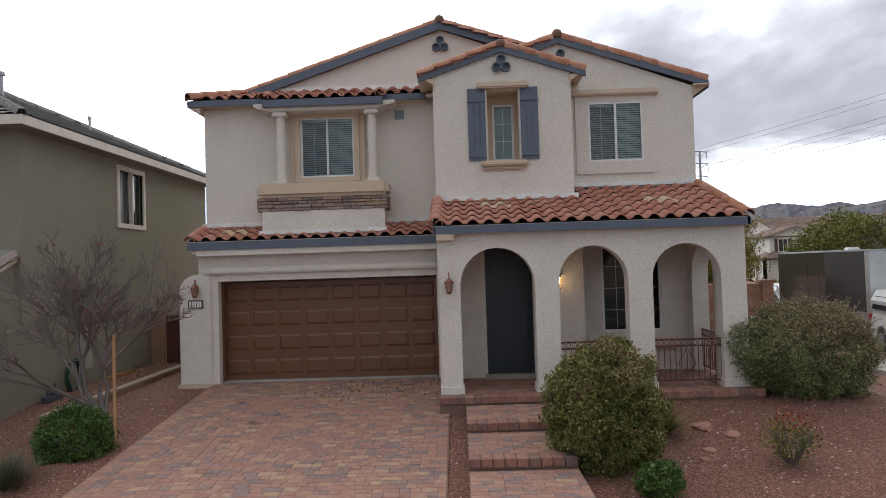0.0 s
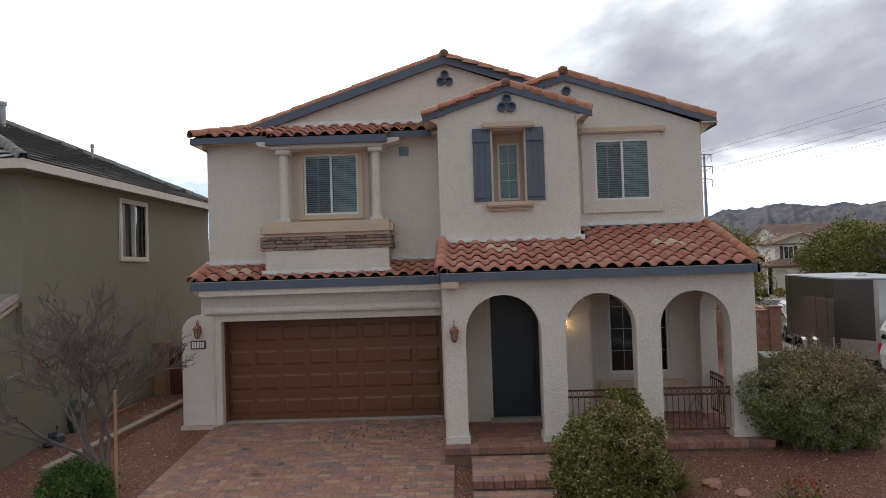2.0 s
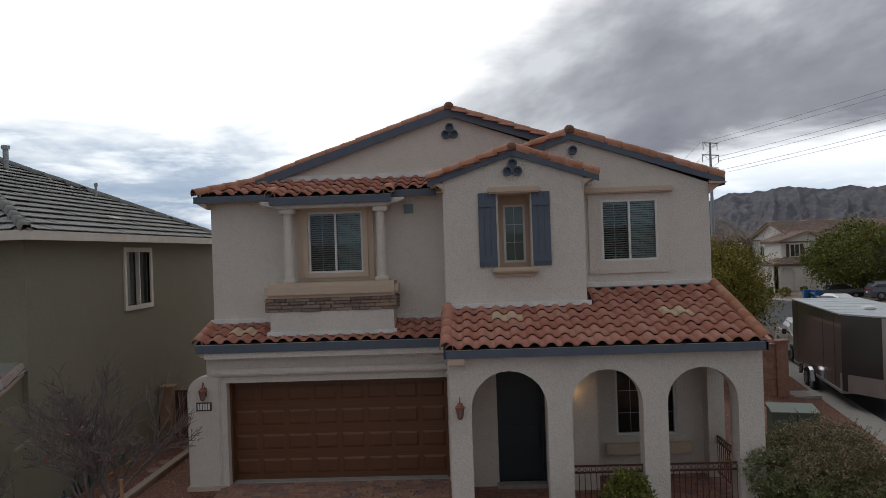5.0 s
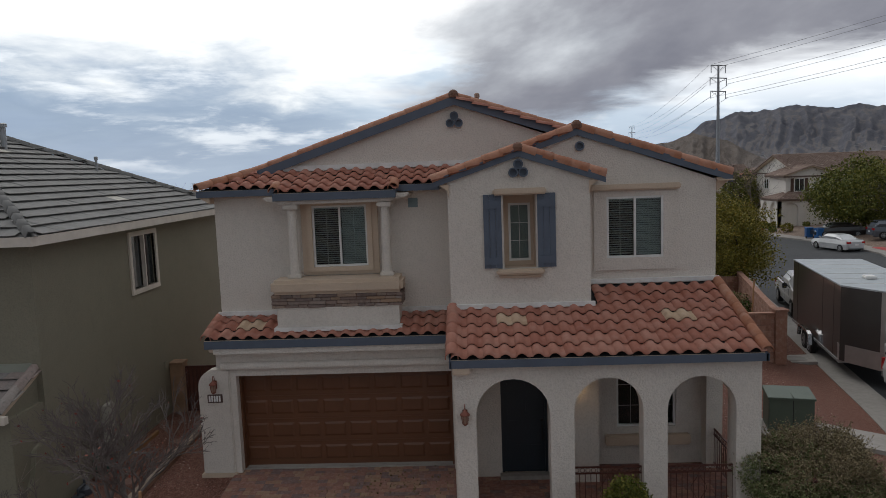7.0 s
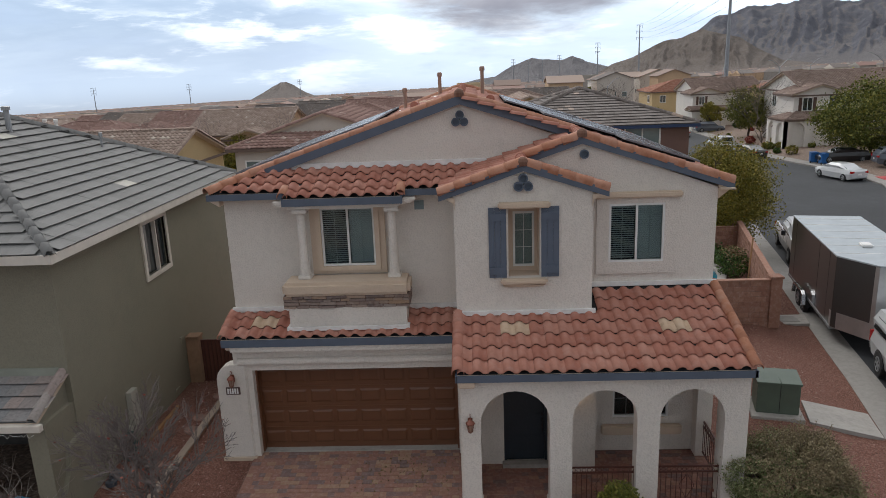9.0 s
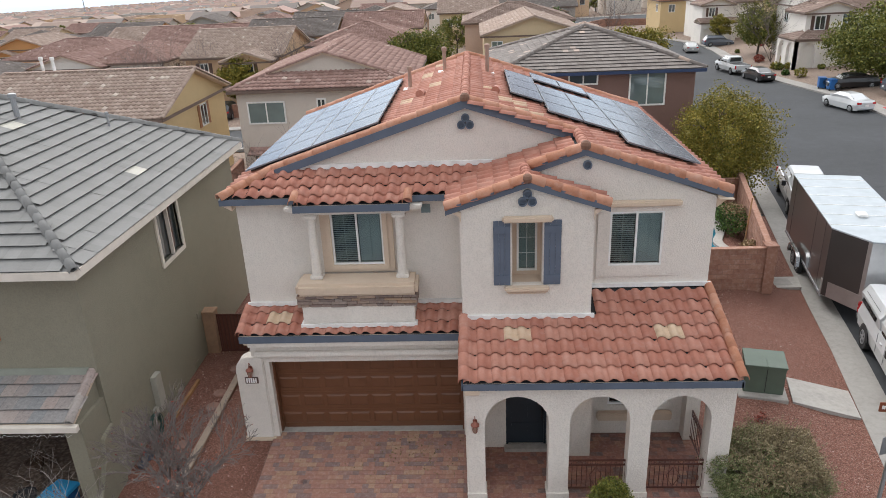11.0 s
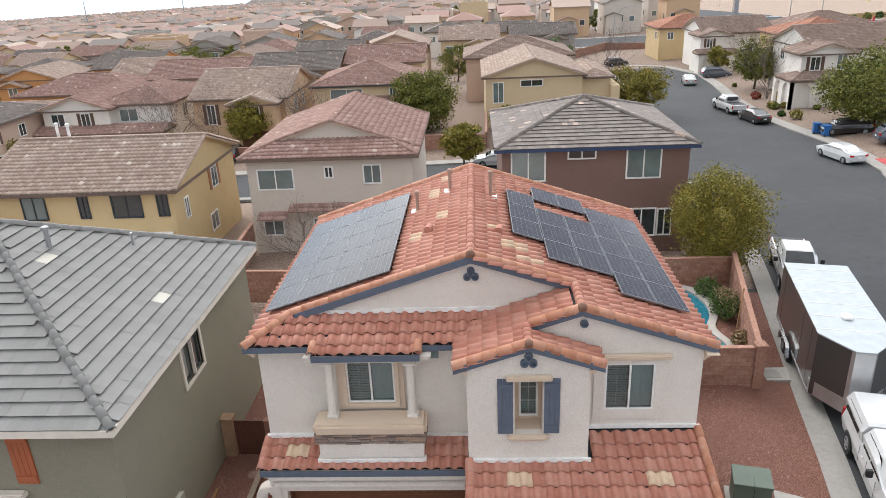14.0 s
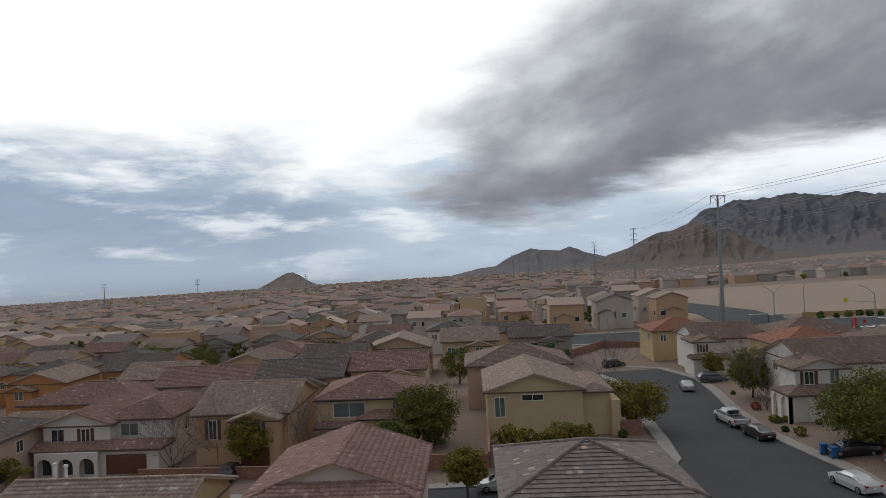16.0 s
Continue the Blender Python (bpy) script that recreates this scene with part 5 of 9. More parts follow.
LAMP_GLOW = material("lit_bulb", glow_build)
lantern((-6.09, 16.19, 2.21))
lantern((-0.18, 13.75, 2.22))
lantern((2.12, 15.25, 2.24), True)
bulb = new("porch_bulb", bpy.data.lights.new("porch_bulb", "POINT"))
bulb.data.energy, bulb.data.color, bulb.data.shadow_soft_size = 1.6, (1.0, 0.7, 0.4), 0.05
bulb.location = (2.12, 14.98, 2.22)
plaque = part("number_plaque", boxes((-6.29, -5.93, 16.17, 16.19, 1.77, 1.97), bevel=0.006), painted("plaque_brown", (0.10, 0.06, 0.05), 0.5), None)
tagged(plaque, "small house number plaque of brown metal on stucco", "plaque")
for k in range(5):
    part("bar", boxes((-6.255 + 0.060 * k, -6.215 + 0.060 * k, 16.162, 16.17, 1.80, 1.94)), WHITE, plaque)

# ---- solar panels and roof pipes ----


def cell_build(n):
    tc = n.add("ShaderNodeTexCoord").outputs["Object"]
    sep = n.add("ShaderNodeSeparateXYZ", (0, tc))
    line = None
    for out, pitch in ((sep.outputs[0], 0.158), (sep.outputs[1], 0.141)):
        f = n.math("FRACT", n.math("DIVIDE", out, pitch))
        e = n.math("LESS_THAN", n.math("MINIMUM", f, n.math("SUBTRACT", 1.0, f)), 0.024)
        line = e if line is None else n.math("MAXIMUM", line, e)
    r = n.add("ShaderNodeObjectInfo").outputs["Random"]
    col = n.mix(line, n.ramp(r, [(0.0, (0.016, 0.018, 0.027)), (1.0, (0.024, 0.027, 0.038))]), (0.13, 0.137, 0.155))
    return {"Base Color": col, "Roughness": 0.14, "IOR": 1.185}


CELL = material("solar_cell_grid", cell_build)
PW_, PL_ = 0.955, 1.44


def solar(slope_m, first=[None]):
    if first[0] is None:
        t = thing("solar_panel", (0, 0, 0), "dark blue solar panel in silver frame on roof tiles", "solar panel", "roof solar panels")
        part("glass", boxes((0.0, PW_ - 0.025, 0.0, PL_ - 0.03, 0.0, 0.03)), CELL, t)
        part("frame", boxes((-0.004, PW_ - 0.016, -0.004, 0.012, -0.01, 0.034), (-0.004, PW_ - 0.016, PL_ - 0.032, PL_ - 0.016, -0.01, 0.034), (-0.004, 0.012, 0.012, PL_ - 0.032, -0.01, 0.034), (PW_ - 0.032, PW_ - 0.016, 0.012, PL_ - 0.032, -0.01, 0.034)), painted("panel_frame_grey", (0.16, 0.17, 0.19), 0.5), t)
        for y in (0.35, 1.05):
            part("rail", boxes((0.0, PW_, y, y + 0.04, -0.10, -0.01)), BLACK, t)
        t.matrix_basis = slope_m
        first[0] = t
        return t
    return copy_thing(first[0], slope_m)


def panel_pose(x, y):
    """The lower left corner of a panel lying on the main roof, its long side up the plan's y."""
    s = 1 if x < RX else -1
    a = math.degrees(math.atan(PITCH))
    return Matrix.Translation((x, y, main_z(x) + 0.20)) @ pose(0, 0, 0, 0, -a * s, 0)


for c in range(4):
    for r in range(5):
        solar(panel_pose(-6.14 + 0.91 * c, 18.25 + PL_ * r))
GRID = {0: (20.15, 3), 1: (18.9, 3), 2: (18.9, 3), 3: (17.75, 5), 4: (17.75, 5)}
for c, (y0, n) in GRID.items():
    for r in range(n):
        solar(panel_pose(0.98 + 0.93 * c, y0 + PL_ * r))
for x in (1.91, 2.84):
    solar(panel_pose(x, 24.2))
PIPE = painted("vent_pipe_tan", (0.33, 0.22, 0.17), 0.7)
for x, y, h in ((-2.10, 23.4, 0.72), (-1.01, 24.5, 0.80), (0.40, 23.6, 0.92)):
    z = main_z(x)
    t = thing("roof_pipe", (x, y, z - 0.05), "painted metal flue pipe with cap on the roof", "flue pipe", "roof pipes")
    part("pipe", tubes((V((0, 0, 0)), V((0, 0, h)), 0.06), seg=12), PIPE, t)
    part("cap", lathe([(0.085, h - 0.04), (0.085, h + 0.07), (0.05, h + 0.10)], seg=12), PIPE, t)
    part("flashing", boxes((-0.22, 0.22, -0.25, 0.2, 0.09, 0.11), bevel=0.005), FLASH, t)
for x, y in ((-1.55, 20.8), (0.6, 20.2)):
    t = thing("roof_vent", (x, y, main_z(x) + 0.05), "half-round terracotta roof vent", "roof vent", "roof vents")
    bm = bmesh.new()
    tube(bm, (-0.05, -0.12, 0.10), (0.0, 0.28, 0.08), 0.12, 0.11, 12)
    part("hood", bm, TERRACOTTA, t)

# ---- neighbour's olive house ----
olive = thing("house", (0, 0, 0), "two-storey olive stucco house with grey slate-look roof", "house")
NX, NY0, NY1, NE = -9.30, 14.75, 25.8, 5.97
NW1 = (19.12, 20.58, 4.05, 5.53)
part("wall", wall_x(NY0, NY1, -1.3, NE, NX, -0.2, [NW1]), STUCCO_OLIVE, olive)
part("wall", wall_y(-22.0, NX - 0.2, 2.55, NE, NY0, 0.2), STUCCO_OLIVE, olive)
part("wall", wall_y(-22.0, NX - 0.2, -1.3, NE, NY1 - 0.2, 0.2), STUCCO_OLIVE, olive)
part("wall", wall_x(NY0, NY1, -1.3, NE, -22.0, 0.2), STUCCO_OLIVE, olive)
part("wall", boxes((-9.75, -9.34, 13.62, 14.75, -1.3, 2.36)), STUCCO_OLIVE, olive)
part("buttress", prism([(14.75, -1.2), (13.50, -1.2), (13.56, 0.2), (13.75, 0.5), (14.05, 0.95), (14.2, 1.5), (14.75, 1.6)], "x", -9.60, -9.24, 0.02), STUCCO_OLIVE, olive)
nwin = part("window", holed(19.0, 20.70, 3.92, 5.66, [(19.12, 19.84, 4.05, 5.53), (19.90, 20.58, 4.05, 5.53)], lambda u, v, k: (NX - 0.06 + 0.11 * k, u, v)), painted("sand_trim", (0.66, 0.60, 0.53), 0.7), olive, "cream-framed window in olive wall")
part("pane", boxes((NX - 0.10, NX - 0.09, 19.12, 19.84, 4.05, 5.53)), DARK_GLASS, nwin)
part("pane", boxes((NX - 0.10, NX - 0.09, 19.90, 20.58, 4.05, 5.53)), DARK_GLASS, nwin)
SAND = painted("sand_trim", (0.66, 0.60, 0.53), 0.7)
part("fascia", boxes((NX + 0.40, NX + 0.43, 14.2, 26.2, NE - 0.18, NE + 0.02)), SAND, olive)
part("fascia", boxes((-22.4, NX + 0.43, 14.17, 14.2, NE - 0.18, NE + 0.02)), SAND, olive)
part("soffit", boxes((NX, NX + 0.40, 14.2, 26.2, NE - 0.18, NE - 0.15), (-22.4, NX, 14.2, 14.75, NE - 0.18, NE - 0.15)), STUCCO_OLIVE, olive)
SN = 0.455
NW_, ND_ = 13.4, 26.2 - 14.2
half, rear = 6.74, 5.26          # the hips meet nearer to the back
SR = SN * half / rear
nk, nr = math.hypot(1, SN), math.hypot(1, SR)
for nm, s, poly in (("roof_side", Slope((NX + 0.42, 14.2, NE), (0, 1, 0), (-1, 0, SN)), [(0, 0), (ND_, 0), (half, half * nk)]),
                    ("roof_front", Slope((-22.4, 14.2, NE), (1, 0, 0), (0, 1, SN)), [(0, 0), (NW_ + 0.12, 0), (NW_ - half, half * nk), (0, half * nk)]),
                    ("roof_back", Slope((NX + 0.42, 26.2, NE), (-1, 0, 0), (0, -1, SR)), [(0, 0), (NW_, 0), (NW_, rear * nr), (half, rear * nr)])):
    d = deck(nm, s, poly, SLATE_TILE, olive, 0.08)
    tagged(d, "grey flat concrete tiles in long courses")
    lay_tiles("roof_tiles", s, poly, SLATE_TILE, d, 0.33, 0.40, 0.0, 1, 0.5, True, rng=rng, pale=((5.75, 6.45, 1.35, 1.75), (5.7, 6.4, 4.75, 5.15)) if nm == "roof_side" else (), pale_mat=PALE_SLATE)
apex = V((NX + 0.42 - half, 14.2 + half, NE + half * SN + 0.05))
lay_caps("hip_tile", (NX + 0.42, 14.2, NE + 0.03), apex, SLATE_TILE, olive, 0.12, 0.40, seg=3)
lay_caps("hip_tile", (NX + 0.42, 26.2, NE + 0.03), apex, SLATE_TILE, olive, 0.12, 0.40, seg=3)
for x, y, h, r in ((-13.65, 20.8, 0.65, 0.08), (-12.0, 22.8, 0.40, 0.04)):
    z = NE + SN * (NX + 0.42 - x)
    t = thing("roof_pipe", (x, y, z), "grey metal flue on the slate-look roof", "flue pipe", "roof pipes")
    part("pipe", tubes((V((0, 0, -0.05)), V((0, 0, h)), r), seg=10), GALV, t)
    part("cap", lathe([(r * 1.5, h - 0.02), (r * 1.5, h + 0.08), (r, h + 0.1)], seg=10), GALV, t)
# garage wing roof, gutter and shadowy open garage with clutter
gs = Slope((-22.0, 13.45, 2.52), (1, 0, 0), (0, 1, 0.4))
gp = [(0, 0), (12.62, 0), (12.62, 1.40), (0, 1.40)]
d = deck("garage_roof", gs, gp, SLATE_TILE, olive, 0.08)
PINK_SLATE = pieces("weathered_slate_tile", [(0.0, (0.20, 0.205, 0.21)), (0.35, (0.25, 0.225, 0.215)), (0.7, (0.31, 0.235, 0.21)), (1.0, (0.33, 0.30, 0.275))], 0.85, 14.0, 60, 0.3, 0.25)
lay_tiles("roof_tiles", gs, gp, PINK_SLATE, d, 0.33, 0.36, 0.0, 1, 0.5, True, rng=rng)
part("gutter", boxes((-22.0, -9.25, 13.33, 13.47, 2.34, 2.50), bevel=0.01), SAND, olive)
part("wall_flashing", boxes((-22.0, -9.5, 14.69, 14.75, 3.02, 3.22), bevel=0.008), painted("sage_flashing", (0.27, 0.28, 0.235), 0.6), olive, "pale sage metal flashing")
lay_caps("rake_tile", (-9.44, 13.40, 2.57), (-9.44, 14.72, 3.10), PINK_SLATE, olive, 0.105, 0.66, seg=3)
lights = thing("string_lights", (0, 0, 0), "white icicle light wires hanging under the gutter", "string lights")
part("wire", pipe([(-13.5 + 0.06 * k, 13.31, 2.33 - 0.02 * (k % 3) - 0.10 * (k % 2) * rng.random()) for k in range(70)], 0.0035, 4), WHITE, lights)
# the garage interior's shade is put into its lining and floor colours
DARK_ROOM = painted("shade_dark_lining", (0.07, 0.065, 0.06), 0.9, wear=0.2)
part("garage_header", boxes((-22.0, -9.5, 13.95, 14.15, 2.05, 2.40)), STUCCO_OLIVE, olive)
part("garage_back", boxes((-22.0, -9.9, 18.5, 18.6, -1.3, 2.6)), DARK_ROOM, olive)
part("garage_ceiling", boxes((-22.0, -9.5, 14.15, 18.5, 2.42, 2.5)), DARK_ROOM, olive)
part("garage_floor", boxes((-22.0, -9.5, 12.5, 18.5, -1.0, -0.92)), painted("shade_dark_floor", (0.075, 0.068, 0.062), 0.8, wear=0.3), olive)
part("eave_cheek", prism([(13.5, 2.36), (14.75, 2.36), (14.75, 2.98), (13.5, 2.50)], "x", -9.58, -9.44), STUCCO_OLIVE, olive)
shut = part("shutter", boxes(*[(-12.03 + 0.14 * k, -11.90 + 0.14 * k, 14.70, 14.75, 4.0, 5.56) for k in range(4)]), painted("orange_brown_shutter", (0.36, 0.10, 0.04), 0.6), olive, "orange-brown board shutter")
part("batten", boxes((-12.02, -11.49, 14.67, 14.70, 4.12, 4.26), (-12.02, -11.49, 14.67, 14.70, 5.3, 5.44)), painted("orange_brown_shutter", (0.36, 0.10, 0.04), 0.6), shut)
part("corbel", boxes((-13.6, -11.87, 14.5, 14.75, 3.62, 3.80), bevel=0.04), SAND, olive)
for y, z in ((18.2, 0.1), (17.3, 1.1), (19.8, 0.0), (20.6, 1.4)):
    part("wall_vent", boxes((NX, NX + 0.03, y, y + 0.30, z, z + 0.2)), STUCCO_OLIVE, olive)
cab = part("meter_cabinet", boxes((NX, NX + 0.16, 16.93, 17.3, 0.35, 1.5), (NX, NX + 0.12, 16.7, 16.88, 0.3, 0.6), bevel=0.01), painted("cabinet_grey", (0.36, 0.34, 0.29), 0.6), olive, "grey electric meter cabinet")


def coil(at, r, turns, mat, label, category, name, thick=0.014):
    q = random.Random(8)
    pts = [(at[0] + 0.05 + 0.002 * k % 0.12, at[1] + (r + q.uniform(-0.03, 0.03)) * math.cos(math.pi * k / 7), at[2] + (r * 1.3 + q.uniform(-0.04, 0.04)) * math.sin(math.pi * k / 7)) for k in range(turns * 14)]
    t = tagged(part(name, pipe(pts, thick, 5), mat), label, category)
    return t


coil((NX + 0.08, 16.4, 0.26), 0.30, 8, painted("hose_green", (0.02, 0.06, 0.05), 0.5), "dark green garden hose coiled on the wall", "hose", "garden_hose")
METER = painted("meter_blue_grey", (0.055, 0.062, 0.078), 0.5)
gas = thing("gas_meter", (NX + 0.25, 15.5, -0.30), "grey gas meter with pipes beside the olive wall", "gas meter")
part("meter", lathe([(0.05, -0.02), (0.16, 0.02), (0.16, 0.24), (0.06, 0.30)], (0, 0, 0.1), 12), METER, gas)
part("regulator", lathe([(0.13, -0.05), (0.13, 0.05)], (0.02, -0.32, 0.25), 12), METER, gas)
part("pipe", tubes((V((0, 0, -0.1)), V((0, 0, 0.55)), 0.025), (V((0, 0, 0.45)), V((0.02, -0.32, 0.45)), 0.025), (V((0.02, -0.32, 0.45)), V((0.02, -0.32, -0.3)), 0.025), seg=7), METER, gas)

# kerb wall between the lots
bench = tagged(part("kerb_wall", prism([(-7.76, 12.75), (-7.60, 12.75), (-7.66, 21.0), (-7.82, 21.0)], "z", -0.95, 0.02, 0.015), painted("terracotta_block", (0.27, 0.15, 0.10), 0.9, wear=0.2)), "low concrete kerb wall dividing the gravel yards", "kerb wall", kind="structure")
part("coping", prism([(-7.78, 12.72), (-7.58, 12.72), (-7.64, 21.0), (-7.84, 21.0)], "z", 0.022, 0.08, 0.01), concrete_mat("weathered_tan_kerb", (0.30, 0.235, 0.185)), bench)
for k, (x, y) in enumerate(((-8.0, 19.9), (-8.08, 18.5), (-8.06, 17.8), (-8.3, 16.0))):
    tagged(part("stepping_stone", lathe([(0.22, 0), (0.20, 0.045)], (x, y, fy(x, y) - 0.02), 7), painted("flagstone_pink", (0.25, 0.145, 0.118), 0.9, wear=0.25)), "flat pinkish stepping stone in gravel", "stepping stone", "stepping stones")


tagged(part("timber_board", boxes((-9.02, -8.93, 17.25, 19.15, fy(-9, 18) - 0.02, fy(-9, 18) + 0.10), bevel=0.005), painted("orange_timber", (0.30, 0.155, 0.065), 0.8, wear=0.25)), "orange-brown timber board along the olive wall", "board")

# ---- block walls, gate, pool, utility box ----
def block_wall(a, b, z0, z1, thick=0.2, cap=True, label="red-brown split-face block wall", single=False):
    """A wall of staggered blocks from a to b with mortar core and flat caps."""
    a, b = V((*a, 0)), V((*b, 0))
    L = (b - a).length
    ang = math.degrees(math.atan2(b.y - a.y, b.x - a.x))
    t = part("block_wall", boxes((0, L, -thick / 2 + 0.008, thick / 2 - 0.008, z0, z1 - 0.02)), MORTAR)
    t.matrix_basis = pose(a.x, a.y, 0, 0, 0, ang)
    tagged(t, label, "wall", kind="structure")
    me = bpy.data.meshes.new("block")
    bm = boxes((0.004, 0.396, -thick / 2, thick / 2, 0.004, 0.196), bevel=0.006)
    bm.to_mesh(me)
    bm.free()
    me.materials.append(BLOCK)
    vs, fs = [], []
    rows = max(1, round((z1 - z0 - 0.05) / 0.2))
    q = random.Random(int(L * 100))
    for r in range(rows):
        x = -0.2 if r % 2 else 0.0
        while x < L - 0.05:
            x0, x1 = max(x, 0), min(x + 0.4, L)
            m = Matrix.Translation((x0, q.uniform(-0.004, 0.004), z1 - 0.05 - 0.2 * (r + 1))) @ Matrix.Diagonal(((x1 - x0) / 0.4, 1, 1, 1))
            if single and x1 - x0 > 0.1:
                ob = new("block", me)
                ob.parent, ob.matrix_basis = t, m
            else:
                k = len(vs)
                vs += [m @ v.co for v in me.vertices]
                fs += [tuple(i + k for i in p.vertices) for p in me.polygons]
            x += 0.4
    if vs:
        tagged(raw("blocks", vs, fs, BLOCK, t), kind="stuff")
    if cap:
        part("coping", boxes((-0.02, L + 0.02, -thick / 2 - 0.02, thick / 2 + 0.02, z1 - 0.05, z1), bevel=0.008), BLOCK, t)
    return t


block_wall((5.62, 25.2), (10.75, 25.2), -0.15, 1.62, single=True, label="red-brown block wall joining the stucco house")
pil = tagged(part("pillar", boxes((10.72, 11.12, 25.0, 25.4, -0.25, 1.66), (10.68, 11.16, 24.96, 25.44, 1.66, 1.74), bevel=0.01), BLOCK), "square block pillar at the wall's corner", "pillar", kind="structure")
block_wall((11.0, 25.4), (13.3, 35.2), -0.6, 1.55, single=True, label="red-brown block wall along the pavement")
block_wall((13.3, 35.2), (14.4, 40.5), -0.8, 1.3)
block_wall((13.3, 34.9), (-5.8, 34.9), -0.5, 1.35)
block_wall((-6.1, 34.9), (-14.5, 35.4), -0.9, 1.0)
block_wall((-14.5, 35.4), (-14.9, 43.4), -1.2, 0.9)
gatepost = tagged(part("pillar", boxes((-9.28, -8.88, 20.9, 21.3, -0.3, 1.42), (-9.30, -8.86, 20.88, 21.32, 1.42, 1.5), bevel=0.01), painted("tan_block", (0.30, 0.185, 0.115), 0.95, wear=0.2)), "block gate pillar against the olive wall", "pillar", kind="structure")
gate = thing("garden_gate", (-8.85, 21.05, -0.1), "rust-brown metal slatted side gate", "gate")
part("gate_frame", boxes((0, 0.04, -0.02, 0.02, 0.03, 1.45), (1.06, 1.10, -0.02, 0.02, 0.03, 1.45), (0.04, 1.06, -0.02, 0.02, 0.03, 0.08), (0.04, 1.06, -0.02, 0.02, 1.40, 1.45)), RUST, gate)
part("backing", boxes((0.04, 1.06, 0.01, 0.02, 0.08, 1.40)), painted("gate_brown", (0.12, 0.045, 0.03), 0.7), gate)
for k in range(8):
    part("slat", boxes((0.08 + 0.125 * k, 0.105 + 0.125 * k, -0.02, 0.01, 0.08, 1.40)), RUST, gate)
block_wall((-7.75, 21.05), (-6.1, 21.05), -0.2, 1.4, label="block wall between gate and house")

util = thing("utility_box", (8.27, 18.43, -0.10), "green metal electrical transformer box on concrete pad", "utility box", rz=-13)
UGREEN = painted("utility_green", (0.088, 0.117, 0.088), 0.5)
part("pad", boxes((-0.72, 0.62, -0.66, 0.60, -0.35, 0.10), bevel=0.015), SLAB, util)
part("cabinet", boxes((-0.58, 0.50, -0.40, 0.42, 0.10, 0.98), bevel=0.015), UGREEN, util)
part("lid", prism([(-0.44, 0.96), (-0.44, 1.02), (0.45, 1.08), (0.45, 0.96)], "x", -0.61, 0.53, 0.008), UGREEN, util)
part("seam", boxes((-0.008, 0.008, -0.408, -0.40, 0.15, 0.97)), BLACK, util)
part("seam", boxes((-0.008, 0.008, -0.43, 0.44, 1.02, 1.055)), UGREEN, util)
part("latch", boxes((0.05, 0.09, -0.412, -0.40, 0.64, 0.70)), UGREEN, util)
strip = ((8.90, 17.75), (10.62, 17.29), (10.93, 18.67), (9.24, 19.05))
tops = [(x, y, fy(x, y, 0.0) + 0.06) for x, y in strip]
tagged(raw("utility_path", tops + [(x, y, z - 0.3) for x, y, z in tops], [(0, 1, 2, 3), (0, 4, 5, 1), (1, 5, 6, 2), (2, 6, 7, 3), (3, 7, 4, 0)], SLAB), "flat concrete strip from pavement to utility box", "path", kind="structure")
tagged(part("service_pad", prism([(11.2, 25.95), (12.68, 25.95), (12.92, 26.95), (11.42, 26.95)], "z", fy(12.0, 26.4, 0) - 0.3, fy(12.0, 26.4, 0) + 0.05), SLAB), "flat concrete pad between block wall and pavement", "pad", kind="structure")
tagged(part("service_lid", boxes((11.72, 12.42, 26.15, 26.75, fy(12.0, 26.4, 0) + 0.05, fy(12.0, 26.4, 0) + 0.065), bevel=0.004), CONCRETE), "square grey service lid set in a concrete pad", "service lid")

pool = thing("swimming_pool", (10.2, 29.6, -0.05), "small curved blue swimming pool with pale coping", "swimming pool")


def pool_build(n):
    p = where(n)
    w = n.noise(p, 6.0, 3.0)
    return {"Base Color": n.ramp(w, [(0.3, (0.015, 0.10, 0.15)), (0.7, (0.035, 0.19, 0.25))]), "Roughness": 0.05, "Normal": bump(n, w, 0.2, 0.02)}


shape = [(-0.9, -2.4), (0.2, -2.6), (0.65, -1.6), (0.25, -0.6), (0.1, 0.2), (0.7, 1.2), (0.9, 2.6), (0.5, 4.2), (-0.5, 4.6), (-1.6, 3.6), (-1.9, 1.0), (-1.7, -1.2)]


def rounded(pts, n=5):
    """A closed curve through the middles of the sides."""
    out = []
    for k in range(len(pts)):
        p, c, q = V((*pts[k - 1], 0)), V((*pts[k], 0)), V((*pts[(k + 1) % len(pts)], 0))
        a, b = (p + c) / 2, (c + q) / 2
        for j in range(n):
            t = j / n
            out.append(((1 - t) ** 2 * a + 2 * t * (1 - t) * c + t * t * b)[:2])
    return out


ring = rounded(shape)
part("water", prism(ring, "z", -0.5, 0.0), material("pool_water", pool_build), pool)
bm = bmesh.new()
out2 = [(x * 1.0 + 0.42 * (1 if x > -0.5 else -1), y * 1.06) for x, y in ring]
for lo, hi in ((ring, out2),):
    v0 = [bm.verts.new((x, y, 0.10)) for x, y in lo]
    v1 = [bm.verts.new((x, y, 0.10)) for x, y in hi]
    v2 = [bm.verts.new((x, y, -0.2)) for x, y in hi]
    v3 = [bm.verts.new((x, y, -0.3)) for x, y in lo]
    m = len(lo)
    for i in range(m):
        j = (i + 1) % m
        for a, b in ((v0, v1), (v1, v2), (v3, v0)):
            bm.faces.new((a[i], a[j], b[j], b[i]))
bmesh.ops.recalc_face_normals(bm, faces=bm.faces[:])
part("coping", bm, SLAB, pool)

